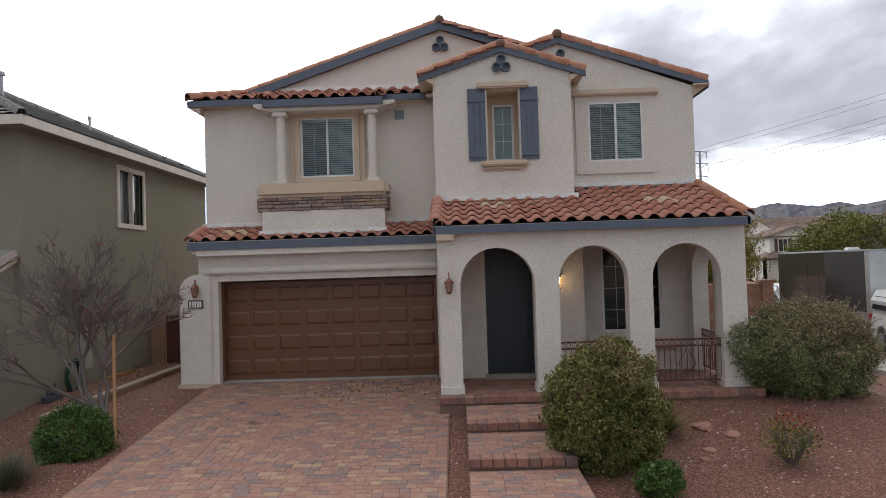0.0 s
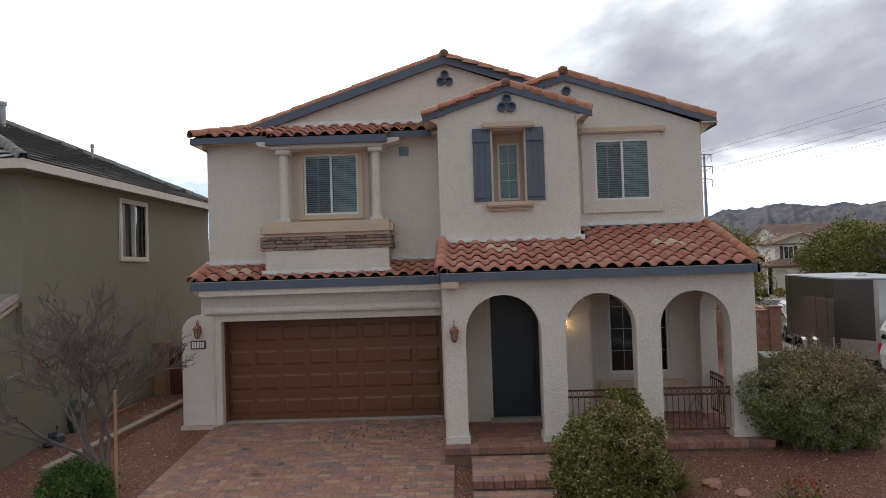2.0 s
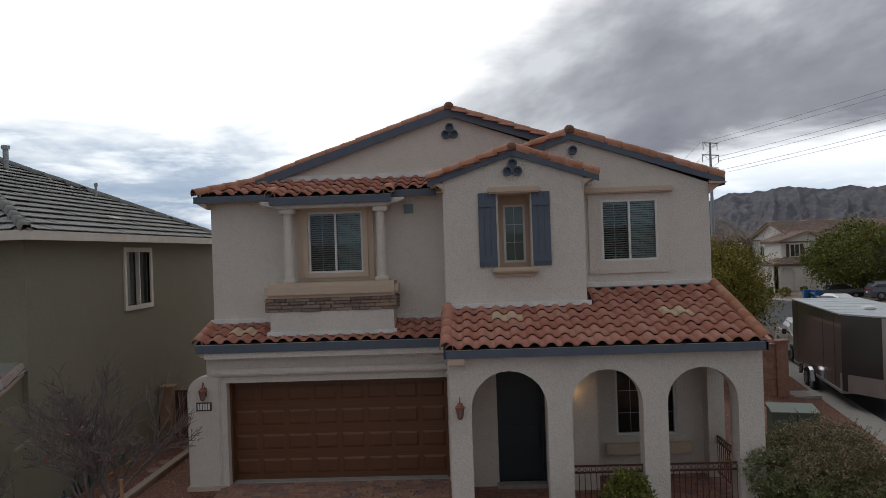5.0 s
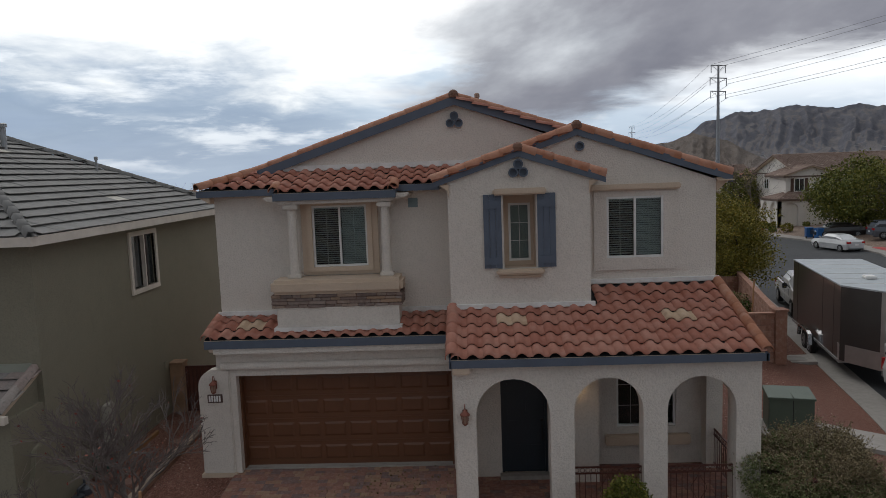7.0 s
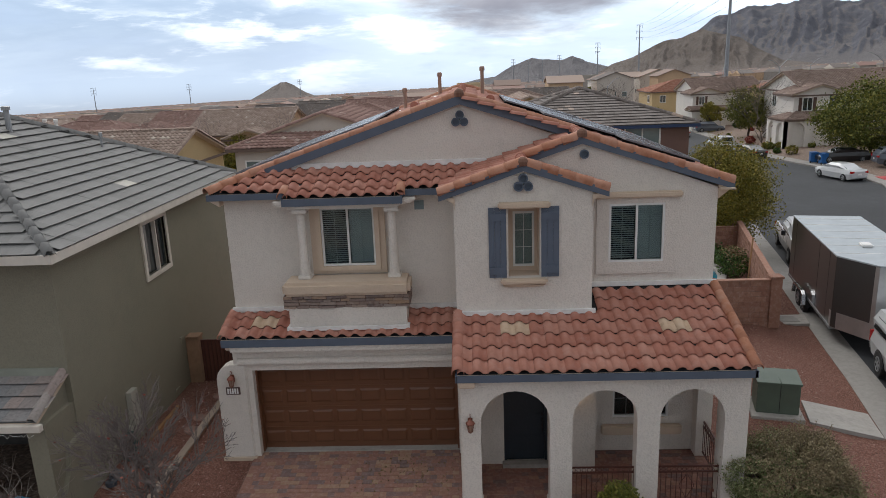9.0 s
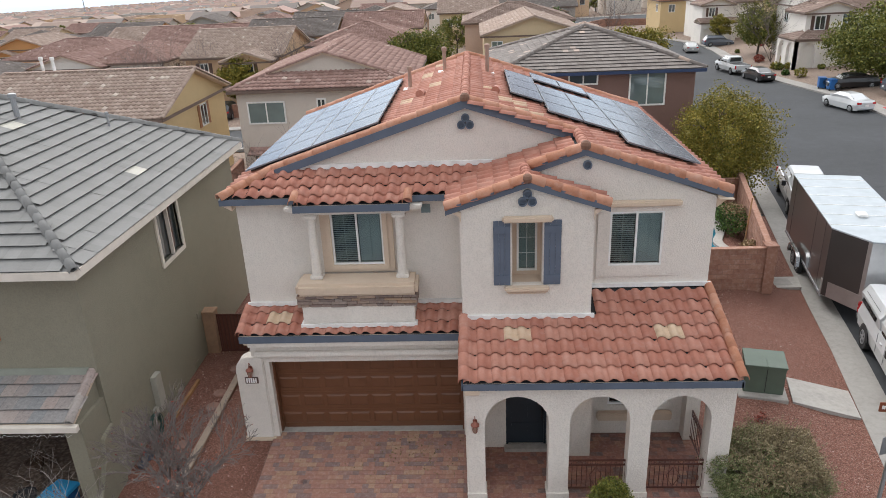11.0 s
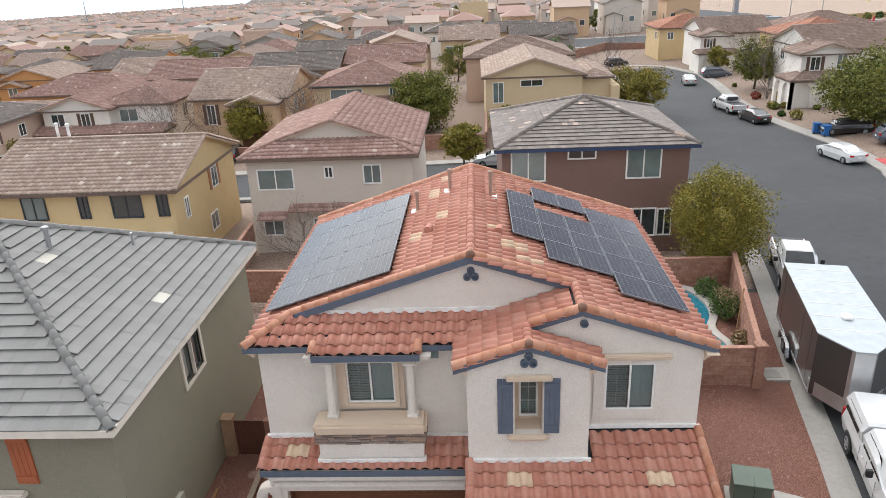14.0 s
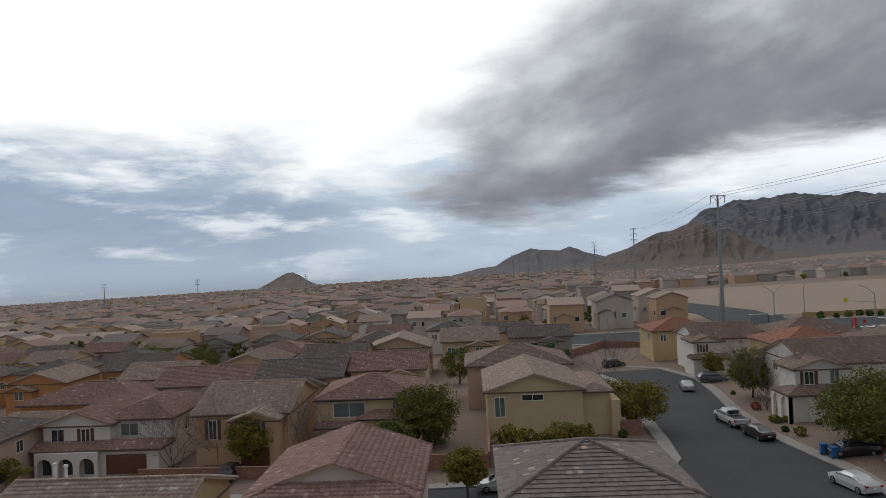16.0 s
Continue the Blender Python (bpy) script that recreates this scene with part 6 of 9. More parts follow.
# ---- plants ----
GREY_SAGE = leaf_mat("grey_sage_leaves", [(0.15, (0.050, 0.068, 0.022)), (0.4, (0.130, 0.158, 0.056)), (0.62, (0.225, 0.250, 0.110)), (0.85, (0.350, 0.350, 0.190))])
STRAW_LEAF = leaf_mat("straw_leaves", [(0.2, (0.205, 0.165, 0.092)), (0.6, (0.280, 0.225, 0.130)), (0.9, (0.360, 0.290, 0.180))])
SAGE = leaf_mat("sage_leaves", [(0.15, (0.030, 0.040, 0.007)), (0.4, (0.098, 0.112, 0.022)), (0.62, (0.190, 0.190, 0.052)), (0.85, (0.320, 0.275, 0.115))])
OLIVE_LEAF = leaf_mat("olive_leaves", [(0.15, (0.070, 0.072, 0.011)), (0.45, (0.180, 0.165, 0.026)), (0.75, (0.300, 0.235, 0.040)), (0.95, (0.430, 0.265, 0.058))])
GREEN_LEAF = leaf_mat("green_leaves", [(0.15, (0.018, 0.042, 0.010)), (0.5, (0.050, 0.102, 0.020)), (0.85, (0.120, 0.190, 0.040))])
DARK_LEAF = leaf_mat("dark_green_leaves", [(0.15, (0.042, 0.058, 0.010)), (0.5, (0.125, 0.138, 0.024)), (0.85, (0.265, 0.240, 0.050))])
RED_LEAF = leaf_mat("red_leaves", [(0.2, (0.119, 0.025, 0.020)), (0.6, (0.272, 0.051, 0.034)), (0.9, (0.374, 0.136, 0.085))])
TAN_LEAF = leaf_mat("dry_leaves", [(0.2, (0.130, 0.088, 0.042)), (0.6, (0.255, 0.178, 0.092)), (0.9, (0.380, 0.285, 0.170))])


def leaves(pts, size, r, jitter=0.4, long=1.7):
    """Folded leaf shapes at the points, turned at random."""
    vs, fs = [], []
    for p in pts:
        a = V((r.gauss(0, 1), r.gauss(0, 1), r.gauss(0, 1) + 0.3)).normalized()
        b = a.orthogonal()
        b.rotate(Matrix.Rotation(r.uniform(0, 6.28), 3, a))
        c = a.cross(b)
        s = size * r.uniform(1 - jitter, 1 + jitter)
        k = len(vs)
        vs += [p - b * s * long * 0.5, p + c * s * 0.5 + a * s * 0.15, p + b * s * long * 0.5, p - c * s * 0.5 + a * s * 0.15]
        fs.append((k, k + 1, k + 2, k + 3))
    return vs, fs


def blob_points(n, rad, r, shell=0.55, lumps=2.2, seed=0.0, lo=-1.0):
    """Points in an uneven round crown, thick towards its skin."""
    out = []
    while len(out) < n:
        d = V((r.gauss(0, 1), r.gauss(0, 1), r.gauss(0, 1))).normalized()
        if d.z < lo:
            continue
        w = 1 + 0.28 * noise.noise(d * lumps + V((seed, seed * 0.7, 0))) + 0.13 * noise.noise(d * lumps * 3 + V((0, seed, 4))) + 0.12 * noise.noise(d * lumps * 7 + V((seed, 0, 9)))
        q = w * (shell + (1 - shell) * r.random() ** 0.5) * (1 + (0.10 * r.random() if r.random() < 0.15 else 0))
        if noise.noise(d * 5 + V((seed, 1, 2))) < -0.42:
            continue
        out.append(V((d.x * rad[0] * q, d.y * rad[1] * q, d.z * rad[2] * q)))
    return out


def twigs(bm, base, tip, r0, depth, r, bend=0.35, spread=0.75, kids=3, seg=5, ends=None, shrink=0.62, lift=0.15, reach=1.0):
    """A branch that forks again and again; the ends are gathered for leaves."""
    base, tip = V(base), V(tip)
    mid = (base + tip) / 2 + V((r.gauss(0, 1), r.gauss(0, 1), r.gauss(0, 0.5))) * (tip - base).length * 0.07 * bend * 3
    tube(bm, base, mid, r0, r0 * 0.86, seg, False)
    tube(bm, mid, tip, r0 * 0.86, r0 * 0.70, seg, False)
    if depth == 0:
        if ends is not None:
            ends.append(tip)
        return
    way = (tip - mid).normalized()
    for k in range(kids):
        d = (way + V((r.gauss(0, spread), r.gauss(0, spread), r.gauss(lift, spread * 0.6)))).normalized()
        twigs(bm, tip if k else mid.lerp(tip, 0.6), tip + d * (tip - base).length * r.uniform(0.55, 0.95) * reach, r0 * shrink, depth - 1, r, bend, spread, kids, max(3, seg - 1), ends, shrink, lift, reach)


def shrub(at, rad, n, size, mat, label, category="shrub", seed=1, group="", inner=0.55, name="shrub", stems=9, second=None, lo=-0.9, share=0.80, sprays=0):
    r = random.Random(seed)
    t = thing(name, at, label, category, group)
    bm = bmesh.new()
    for k in range(stems):
        a = 2 * math.pi * k / stems
        twigs(bm, (0.06 * math.cos(a), 0.06 * math.sin(a), 0), (rad[0] * 0.45 * math.cos(a), rad[1] * 0.45 * math.sin(a), rad[2] * r.uniform(0.6, 0.9)), 0.018, 2, r, kids=3, seg=4, reach=0.62)
    part("stem", bm, TWIG, t)
    c = V((0, 0, rad[2] * 0.98))
    pts = [p + c for p in blob_points(n, rad, r, inner, seed=seed * 3.1, lo=lo)]
    pts = [p for p in pts if p.z > 0.02]
    if second:
        pts.sort(key=lambda p: p.z + 0.35 * p.x + rad[2] * (r.gauss(0, 0.35) + 0.5 * noise.noise(p * 1.8)))
    cut = int(len(pts) * (share if second else 1.0))
    part_leaves("leaves", pts[:cut], size, r, mat, t)
    if second:
        part_leaves("dry_leaves", pts[cut:], size, r, second, t)
    if sprays:                                   # thin dry flower stalks standing out of the crown
        bm, heads = bmesh.new(), []
        for p in r.sample(pts[int(cut * 0.8):], sprays):
            d = ((p - c) * 0.8 + V((r.gauss(0, 0.15), r.gauss(0, 0.15), 0.35))).normalized()
            tip = p + d * r.uniform(0.10, 0.26)
            tube(bm, p - d * 0.1, tip, 0.003, 0.002, 3, False)
            heads += [p.lerp(tip, r.uniform(0.3, 1.05)) + V((r.gauss(0, 0.012), r.gauss(0, 0.012), r.gauss(0, 0.012))) for _ in range(9)]
        part("flower_stalk", bm, TWIG, t)
        part_leaves("dry_flower", heads, size * 0.7, r, second, t)
    return t


def part_leaves(name, pts, size, r, mat, parent, long=1.7):
    vs, fs = leaves(pts, size, r, long=long)
    return tagged(raw(name, vs, fs, mat, parent), kind="stuff")


def tree(at, height, rad, n, size, mat, label, seed=1, trunk=0.13, clear=0.35, group="trees", depth=3, kids=3, crown_z=None):
    """A tapered trunk, forking limbs and a crown of many leaf clumps with gaps."""
    r = random.Random(seed)
    t = thing("tree", at, label, "tree", group)
    bm, ends = bmesh.new(), []
    top = V((r.uniform(-0.2, 0.2), r.uniform(-0.2, 0.2), height * clear))
    tube(bm, (0, 0, -0.2), top * 0.5 + V((0.05, 0, 0)), trunk, trunk * 0.8, 8, False)
    tube(bm, top * 0.5 + V((0.05, 0, 0)), top, trunk * 0.8, trunk * 0.7, 8, False)
    for k in range(5):
        a = 2 * math.pi * (k + r.random() * 0.6) / 5
        twigs(bm, top, top + V((rad[0] * 0.42 * math.cos(a), rad[1] * 0.42 * math.sin(a), rad[2] * r.uniform(0.4, 0.9))), trunk * 0.5, depth, r, kids=kids, seg=5, ends=ends, reach=0.62)
    part("trunk", bm, BARK, t)
    cz = crown_z or (height - rad[2])
    pts = []
    clumps = [p + V((0, 0, cz)) for p in blob_points(max(20, n // 90), rad, r, 0.35, seed=seed * 1.7)]
    per = n // len(clumps)
    cr = 0.27 * sum(rad) / 3
    for c in clumps:
        f = cr * r.uniform(0.6, 1.2)
        pts += [c + V((max(-1, min(1, r.gauss(0, 0.5))) * f, max(-1, min(1, r.gauss(0, 0.5))) * f, max(-0.8, min(0.8, r.gauss(0, 0.36))) * f)) for _ in range(per)]
    part_leaves("crown", pts, size, r, mat, t)
    return t


# front yard
shrub((2.16, 10.85, -0.66), (0.90, 0.88, 0.97), 64000, 0.0185, SAGE, "clipped grey-green sage shrub in red gravel", seed=3, second=TAN_LEAF, inner=0.78, share=0.93)
shrub((6.64, 13.88, -0.25), (1.32, 1.08, 0.95), 76000, 0.020, GREY_SAGE, "large loose grey-green shrub with dry tan flower stalks beside the porch", seed=5, second=STRAW_LEAF, inner=0.66, share=0.68, sprays=900)
shrub((7.62, 16.75, -0.15), (0.20, 0.20, 0.20), 260, 0.022, RED_LEAF, "small red-leaved shrub in the gravel", seed=6, inner=0.1, stems=6)
shrub((4.85, 10.55, -0.5), (0.44, 0.40, 0.40), 1500, 0.018, DARK_LEAF, "small sparse shrub with dark green and red leaves", seed=7, inner=0.15, stems=12, second=RED_LEAF)
shrub((2.62, 9.55, -0.62), (0.33, 0.30, 0.24), 2400, 0.024, GREEN_LEAF, "small bright green shrub in gravel", seed=8)
shrub((2.82, 13.05, -0.15), (0.50, 0.40, 0.66), 7000, 0.025, DARK_LEAF, "rounded green shrub against the porch railing", seed=9)
shrub((-6.65, 11.95, -0.82), (0.66, 0.6, 0.60), 15000, 0.021, GREEN_LEAF, "dense bright green shrub at the drive's edge", seed=10)
shrub((7.3, 15.6, -0.1), (0.28, 0.25, 0.28), 350, 0.035, RED_LEAF, "little red-leaved shrub in the gravel", seed=12, inner=0.3)
shrub((11.6, 31.2, -0.2), (0.7, 1.0, 0.75), 3200, 0.042, GREEN_LEAF, "leggy green shrub by the block wall", seed=13, inner=0.2, second=TAN_LEAF)
shrub((11.3, 28.0, -0.2), (0.45, 0.6, 0.5), 900, 0.05, TAN_LEAF, "dry brown shrub by the block wall", seed=14, inner=0.2)
shrub((11.4, 33.2, -0.2), (0.6, 0.6, 0.6), 1100, 0.05, GREEN_LEAF, "low green shrub in the back garden", seed=15, inner=0.3)
shrub((10.9, 27.0, -0.15), (0.25, 0.25, 0.18), 300, 0.04, leaf_mat("yellow_leaves", [(0.2, (0.25, 0.20, 0.02)), (0.8, (0.40, 0.33, 0.05))]), "small yellow flowering plant by the pool", seed=16)


def spiky(at, n, long, mat, label, seed, category="yucca", wid=0.014):
    r = random.Random(seed)
    vs, fs = [], []
    for _ in range(n):
        a, e = r.uniform(0, 6.28), r.uniform(0.25, 1.35)
        d = V((math.cos(a) * math.cos(e), math.sin(a) * math.cos(e), math.sin(e)))
        side = d.cross(V((0, 0, 1))).normalized() * wid
        l = long * r.uniform(0.6, 1.1)
        tip = d * l - V((0, 0, 0.10 * l))
        k = len(vs)
        vs += [-side, side, d * l * 0.5 + side * 0.8, d * l * 0.5 - side * 0.8, tip]
        fs += [(k, k + 1, k + 2, k + 3), (k + 3, k + 2, k + 4)]
    t = tagged(raw("spiky_plant", vs, fs, mat), label, category)
    t.location = at
    return t


spiky((3.35, 11.9, -0.35), 220, 0.75, DARK_LEAF, "spiky dark green yucca behind the shrub", 4)
spiky((-7.05, 10.55, -0.88), 1700, 1.05, leaf_mat("grey_grass", [(0.2, (0.05, 0.06, 0.03)), (0.8, (0.16, 0.16, 0.10))]), "tuft of grey-green ornamental grass", 5, "grass", 0.008)
spiky((9.75, 14.0, -0.42), 40, 0.55, TWIG, "bare spindly shrub near the pavement", 6, "shrub", 0.006)

# bare tree with its stake
bare = thing("bare_tree", (-6.5, 12.65, -0.36), "leafless grey young tree with a few dry red leaves", "tree", "trees")
bm, ends, q = bmesh.new(), [], random.Random(17)
tube(bm, (0.15, 0, -0.15), (0.0, 0.0, 0.55), 0.080, 0.065, 8, False)
for tip, r0 in (((-0.42, 0.1, 1.28), 0.050), ((0.0, 0.0, 1.28), 0.046), ((-0.25, 0.3, 1.42), 0.043), ((-0.85, -0.2, 0.98), 0.040), ((-0.65, 0.3, 1.10), 0.038)):
    twigs(bm, (0, 0, 0.38), tip, r0, 6, q, 0.35, 0.46, 3, 5, ends, 0.70, 0.10, 0.84)
part("branch_crown", bm, PALE_TWIG, bare)
part_leaves("dry_leaves", q.sample(ends, min(220, len(ends))), 0.024, q, RED_LEAF, bare)
tagged(part("tree_stake", tubes((V((-5.98, 12.0, -0.7)), V((-5.96, 11.98, 1.57)), 0.03), seg=8), WOOD), "round timber stake beside the bare tree", "stake")
tagged(part("tree_stake", tubes((V((-9.62, 13.40, -0.95)), V((-9.66, 13.42, 0.22)), 0.025), seg=8), WOOD), "thin timber stake before the olive wall", "stake")
tagged(part("tree_stake", tubes((V((11.55, 29.3, -0.3)), V((11.75, 29.5, 2.1)), 0.035), seg=8), WOOD), "timber stake by the garden wall", "stake")

# trees along the streets
for x, y, h, rad, n, mat, lab in (
        (13.0, 37.2, 5.8, (2.35, 2.5, 2.4), 60000, OLIVE_LEAF, "olive-green mesquite tree behind the block wall"),
        (-1.2, 64.5, 4.6, (1.9, 1.9, 1.6), 4000, OLIVE_LEAF, "small yellow-green tree on the verge"),
        (-6.0, 84.0, 6.8, (3.6, 3.4, 3.2), 9000, DARK_LEAF, "tall dense dark green tree behind a wall"),
        (-9.5, 76.5, 4.6, (2.4, 2.2, 2.2), 5000, DARK_LEAF, "rounded dark green tree behind a wall"),
        (-25.5, 78.0, 5.8, (2.3, 2.2, 2.4), 5000, OLIVE_LEAF, "yellow-green tree before a tan house"),
        (19.3, 87.0, 5.6, (3.4, 3.2, 2.2), 5500, OLIVE_LEAF, "spreading olive-green tree on the corner"),
        (38.5, 100.5, 6.6, (2.9, 2.9, 2.7), 5000, DARK_LEAF, "dark green street tree in a gravel yard"),
        (40.0, 72.5, 7.2, (5.4, 4.8, 3.3), 13000, DARK_LEAF, "broad dark green tree over parked cars"),
        (38.8, 117.0, 4.5, (1.7, 1.7, 1.6), 2200, OLIVE_LEAF, "small tree in a gravel yard"),
        (9.0, 72.5, 4.2, (3.0, 1.3, 1.6), 3500, OLIVE_LEAF, "row of olive-green shrubs by a tan wall"),
        (4.0, 73.0, 4.0, (2.4, 1.3, 1.5), 3000, OLIVE_LEAF, "row of olive-green shrubs by a tan wall"),
        (-74.0, 160.0, 8.0, (6.5, 5.0, 3.4), 5000, DARK_LEAF, "wide dark green tree among roofs"),
        (-60.0, 150.0, 7.0, (5.0, 4.0, 3.0), 3500, DARK_LEAF, "wide dark green tree among roofs"),
        (-36.0, 100.0, 5.0, (2.2, 2.0, 2.0), 2500, GREEN_LEAF, "green tree beside a roof"),
        (-23.5, 122.0, 5.5, (3.0, 2.5, 2.4), 2500, GREEN_LEAF, "green tree beside a roof"),
        (-3.0, 128.0, 6.5, (3.0, 2.5, 2.6), 2500, DARK_LEAF, "dark tree between tile roofs"),
        (13.5, 128.0, 6.0, (3.2, 2.5, 2.4), 2500, GREEN_LEAF, "green tree behind a tan house"),
        (-52.0, 74.0, 4.0, (3.5, 1.6, 1.6), 2500, OLIVE_LEAF, "yellow-green hedge before a stucco house")):
    tree((x, y, ground_z(x, y)), h, rad, n if y < 50 else int(n * 2.2), 0.046 if y < 50 else 0.11, mat, lab, int(x * 3 + y), 0.13 if y < 100 else 0.18, 0.3, depth=2)


far_tree = tree((-60.0, 178.0, high(-60.0, 178.0)), 6.0, (2.6, 2.4, 2.2), 1800, 0.22, DARK_LEAF, "rounded green yard tree among roofs", 77, 0.16, 0.3, depth=1)
q = random.Random(78)
for k in range(110):
    y = q.choice((146, 150, 176, 178, 202, 206, 228, 232, 258, 284, 312, 332)) + q.uniform(-3, 3)
    x = q.uniform(-0.72 * y, 0.22 * y)
    if dist_line(AVENUE, x, y) < 18 or (x > 18 and y < 176):
        continue
    s = q.uniform(0.6, 1.25)
    copy_thing(far_tree, Matrix.Translation((x, y, high(x, y))) @ Matrix.Rotation(q.uniform(0, 6.28), 4, "Z") @ Matrix.Diagonal((s, s, s * q.uniform(0.8, 1.15), 1)))


def bare_bush(at, h, seed, label, depth=4, kids=3, r0=0.05, mat=TWIG):
    t = thing("bare_tree", at, label, "tree", "trees")
    b, q2 = bmesh.new(), random.Random(seed)
    for k in range(5):
        a = 2 * math.pi * k / 5
        twigs(b, (0, 0, 0), (0.3 * h * math.cos(a), 0.3 * h * math.sin(a), 0.5 * h), r0, depth, q2, 0.35, 0.6, kids, 4, None, 0.64, 0.2)
    part("branch_crown", b, mat, t)
    return t


for x, y, h in ((-9.6, 39.0, 2.3), (-30.0, 80.5, 4.0), (-34.0, 77.5, 4.5), (-19.5, 79.0, 4.0), (37.0, 92.0, 5.0), (41.5, 66.5, 3.4), (21.5, 118.0, 5.0), (-24.0, 100.0, 4.0)):
    bare_bush((x, y, ground_z(x, y)), h, int(x + y * 3), "leafless brown tree in a yard")
q = random.Random(31)
for k in range(34):
    side = k % 2
    y = q.uniform(74, 128)
    x = at_y(RIGHT_KERB, y) + q.uniform(2, 7) if side else at_y(LEFT_KERB_FAR[4:], y) - q.uniform(2, 6)
    if y > 121 and not side:
        continue
    s = q.uniform(0.3, 0.7)
    shrub((x, y, ground_z(x, y) - 0.05), (s, s, s * 0.8), 260, 0.11, q.choice((DARK_LEAF, GREEN_LEAF, OLIVE_LEAF, RED_LEAF)), "low clipped shrub in a gravel yard", seed=100 + k, group="yard shrubs", stems=4)
for k in range(46):
    x = 62 + k * 3.1 + q.uniform(-1, 1)
    i = max(j for j in range(len(AVENUE)) if AVENUE[j][0] <= x or j == 0)
    (xa, ya), (xb, yb) = AVENUE[i], AVENUE[min(i + 1, len(AVENUE) - 1)]
    y = ya + (yb - ya) * (x - xa) / max(1, xb - xa) + 15 + q.uniform(-1.5, 1.5)
    if 70 < x < 98:
        continue
    s = q.uniform(0.5, 1.2)
    shrub((x, y, high(x, y)), (s, s, s), 120, 0.3, q.choice((DARK_LEAF, GREEN_LEAF, TAN_LEAF)), "scrubby bush beside the avenue", seed=200 + k, group="avenue bushes", stems=3)

STRAW_TWIG = painted("straw_twig", (0.42, 0.37, 0.33), 0.9, wear=0.2)
for x, h, s in ((-10.45, 1.25, 91), (-11.3, 1.0, 92)):
    bare_bush((x, 12.95, -0.95), h, s, "leafless pale shrub before the neighbour's garage", 4, 2, 0.022, STRAW_TWIG)
shrub((-9.75, 13.35, -1.0), (0.42, 0.30, 0.32), 2600, 0.03, GREEN_LEAF, "low bright green shrub at the foot of the olive wall", seed=61, inner=0.3, stems=5)
shrub((-9.35, 12.75, -0.95), (0.42, 0.4, 0.42), 2200, 0.03, GREEN_LEAF, "fresh green shrub at the olive house's corner", seed=18)

# loose stones and fallen leaves
q = random.Random(41)
vs, fs = [], []
for _ in range(15000):
    x, y = q.uniform(-9.2, 10.5), q.uniform(8.2, 25.0)
    if -5.85 < x < 1.75 and y < 16.6 or (-0.5 < x < 5.8 and y > 13.3) or (-6.5 < x < 5.7 and y > 16) or (x < -9.1):
        if not (-0.22 < x < 0.05 and y < 13.3):
            continue
    s, z = q.uniform(0.012, 0.034), fy(x, y)
    k = len(vs)
    a = q.uniform(0, 3.14)
    u, w = V((math.cos(a), math.sin(a), 0)) * s, V((-math.sin(a), math.cos(a), 0)) * s * 0.7
    c = V((x, y, z))
    vs += [c - u, c - w, c + u, c + w, c + V((0, 0, s * 0.75))]
    fs += [(k, k + 1, k + 4), (k + 1, k + 2, k + 4), (k + 2, k + 3, k + 4), (k + 3, k, k + 4)]
PEBBLE = pieces("pebble", [(0.0, (0.16, 0.07, 0.055)), (0.4, (0.27, 0.13, 0.105)), (0.8, (0.35, 0.20, 0.17)), (1.0, (0.48, 0.38, 0.34))], 0.95, 9.0)
tagged(raw("loose_gravel", vs, fs, PEBBLE), "loose red and pink gravel stones", "gravel", kind="stuff")
for x, y, s in ((4.1, 12.2, 0.28), (4.5, 11.9, 0.2), (3.9, 11.3, 0.16), (7.9, 12.6, 0.25), (8.4, 13.1, 0.18), (3.7, 10.9, 0.12)):
    bm = bmesh.new()
    bmesh.ops.create_icosphere(bm, subdivisions=2, radius=s)
    for v in bm.verts:
        v.co *= 0.7 * (1 + 0.45 * noise.noise(v.co * 7 + V((x, y, 0))))
        v.co.z *= 0.45
    b = tagged(part("boulder", bm, pieces("boulder_red", [(0.0, (0.26, 0.12, 0.09)), (1.0, (0.33, 0.17, 0.13))], 0.95, 7.0)), "half-buried reddish landscape rock", "rock", "yard rocks")
    b.location = (x, y, fy(x, y))
vs, fs = leaves([V((x, y, drive_z(y) + 0.015)) for x, y in ((q.gauss(-1.9, 0.9), q.gauss(15.6, 0.45)) for _ in range(260)) if -5.6 < x < -0.4 and y < 16.5], 0.028, q)
tagged(raw("fallen_leaves", vs, fs, TAN_LEAF), "dry brown leaves blown against the garage door", "leaves", kind="stuff")

# ---- vehicles, trailer, bins, sign ----
def gloss(name, c):
    def build(n):
        p = where(n)
        v = n.noise(p, 1.5, 4.0)
        return {"Base Color": n.ramp(v, [(0.3, shade(c, 0.94)), (0.7, shade(c, 1.04))]), "Roughness": 0.28, "Coat Weight": 0.8, "Coat Roughness": 0.06}
    return material(name, build)


CAR_WHITE, CAR_BLACK, CAR_SILVER, CAR_GREY = gloss("car_white", (0.52, 0.53, 0.54)), gloss("car_black", (0.012, 0.012, 0.014)), gloss("car_silver", (0.40, 0.41, 0.41)), gloss("car_grey_blue", (0.07, 0.085, 0.11))
TAIL = painted("tail_light_red", (0.40, 0.015, 0.015), 0.25)
HEAD = painted("head_light", (0.62, 0.64, 0.66), 0.15)


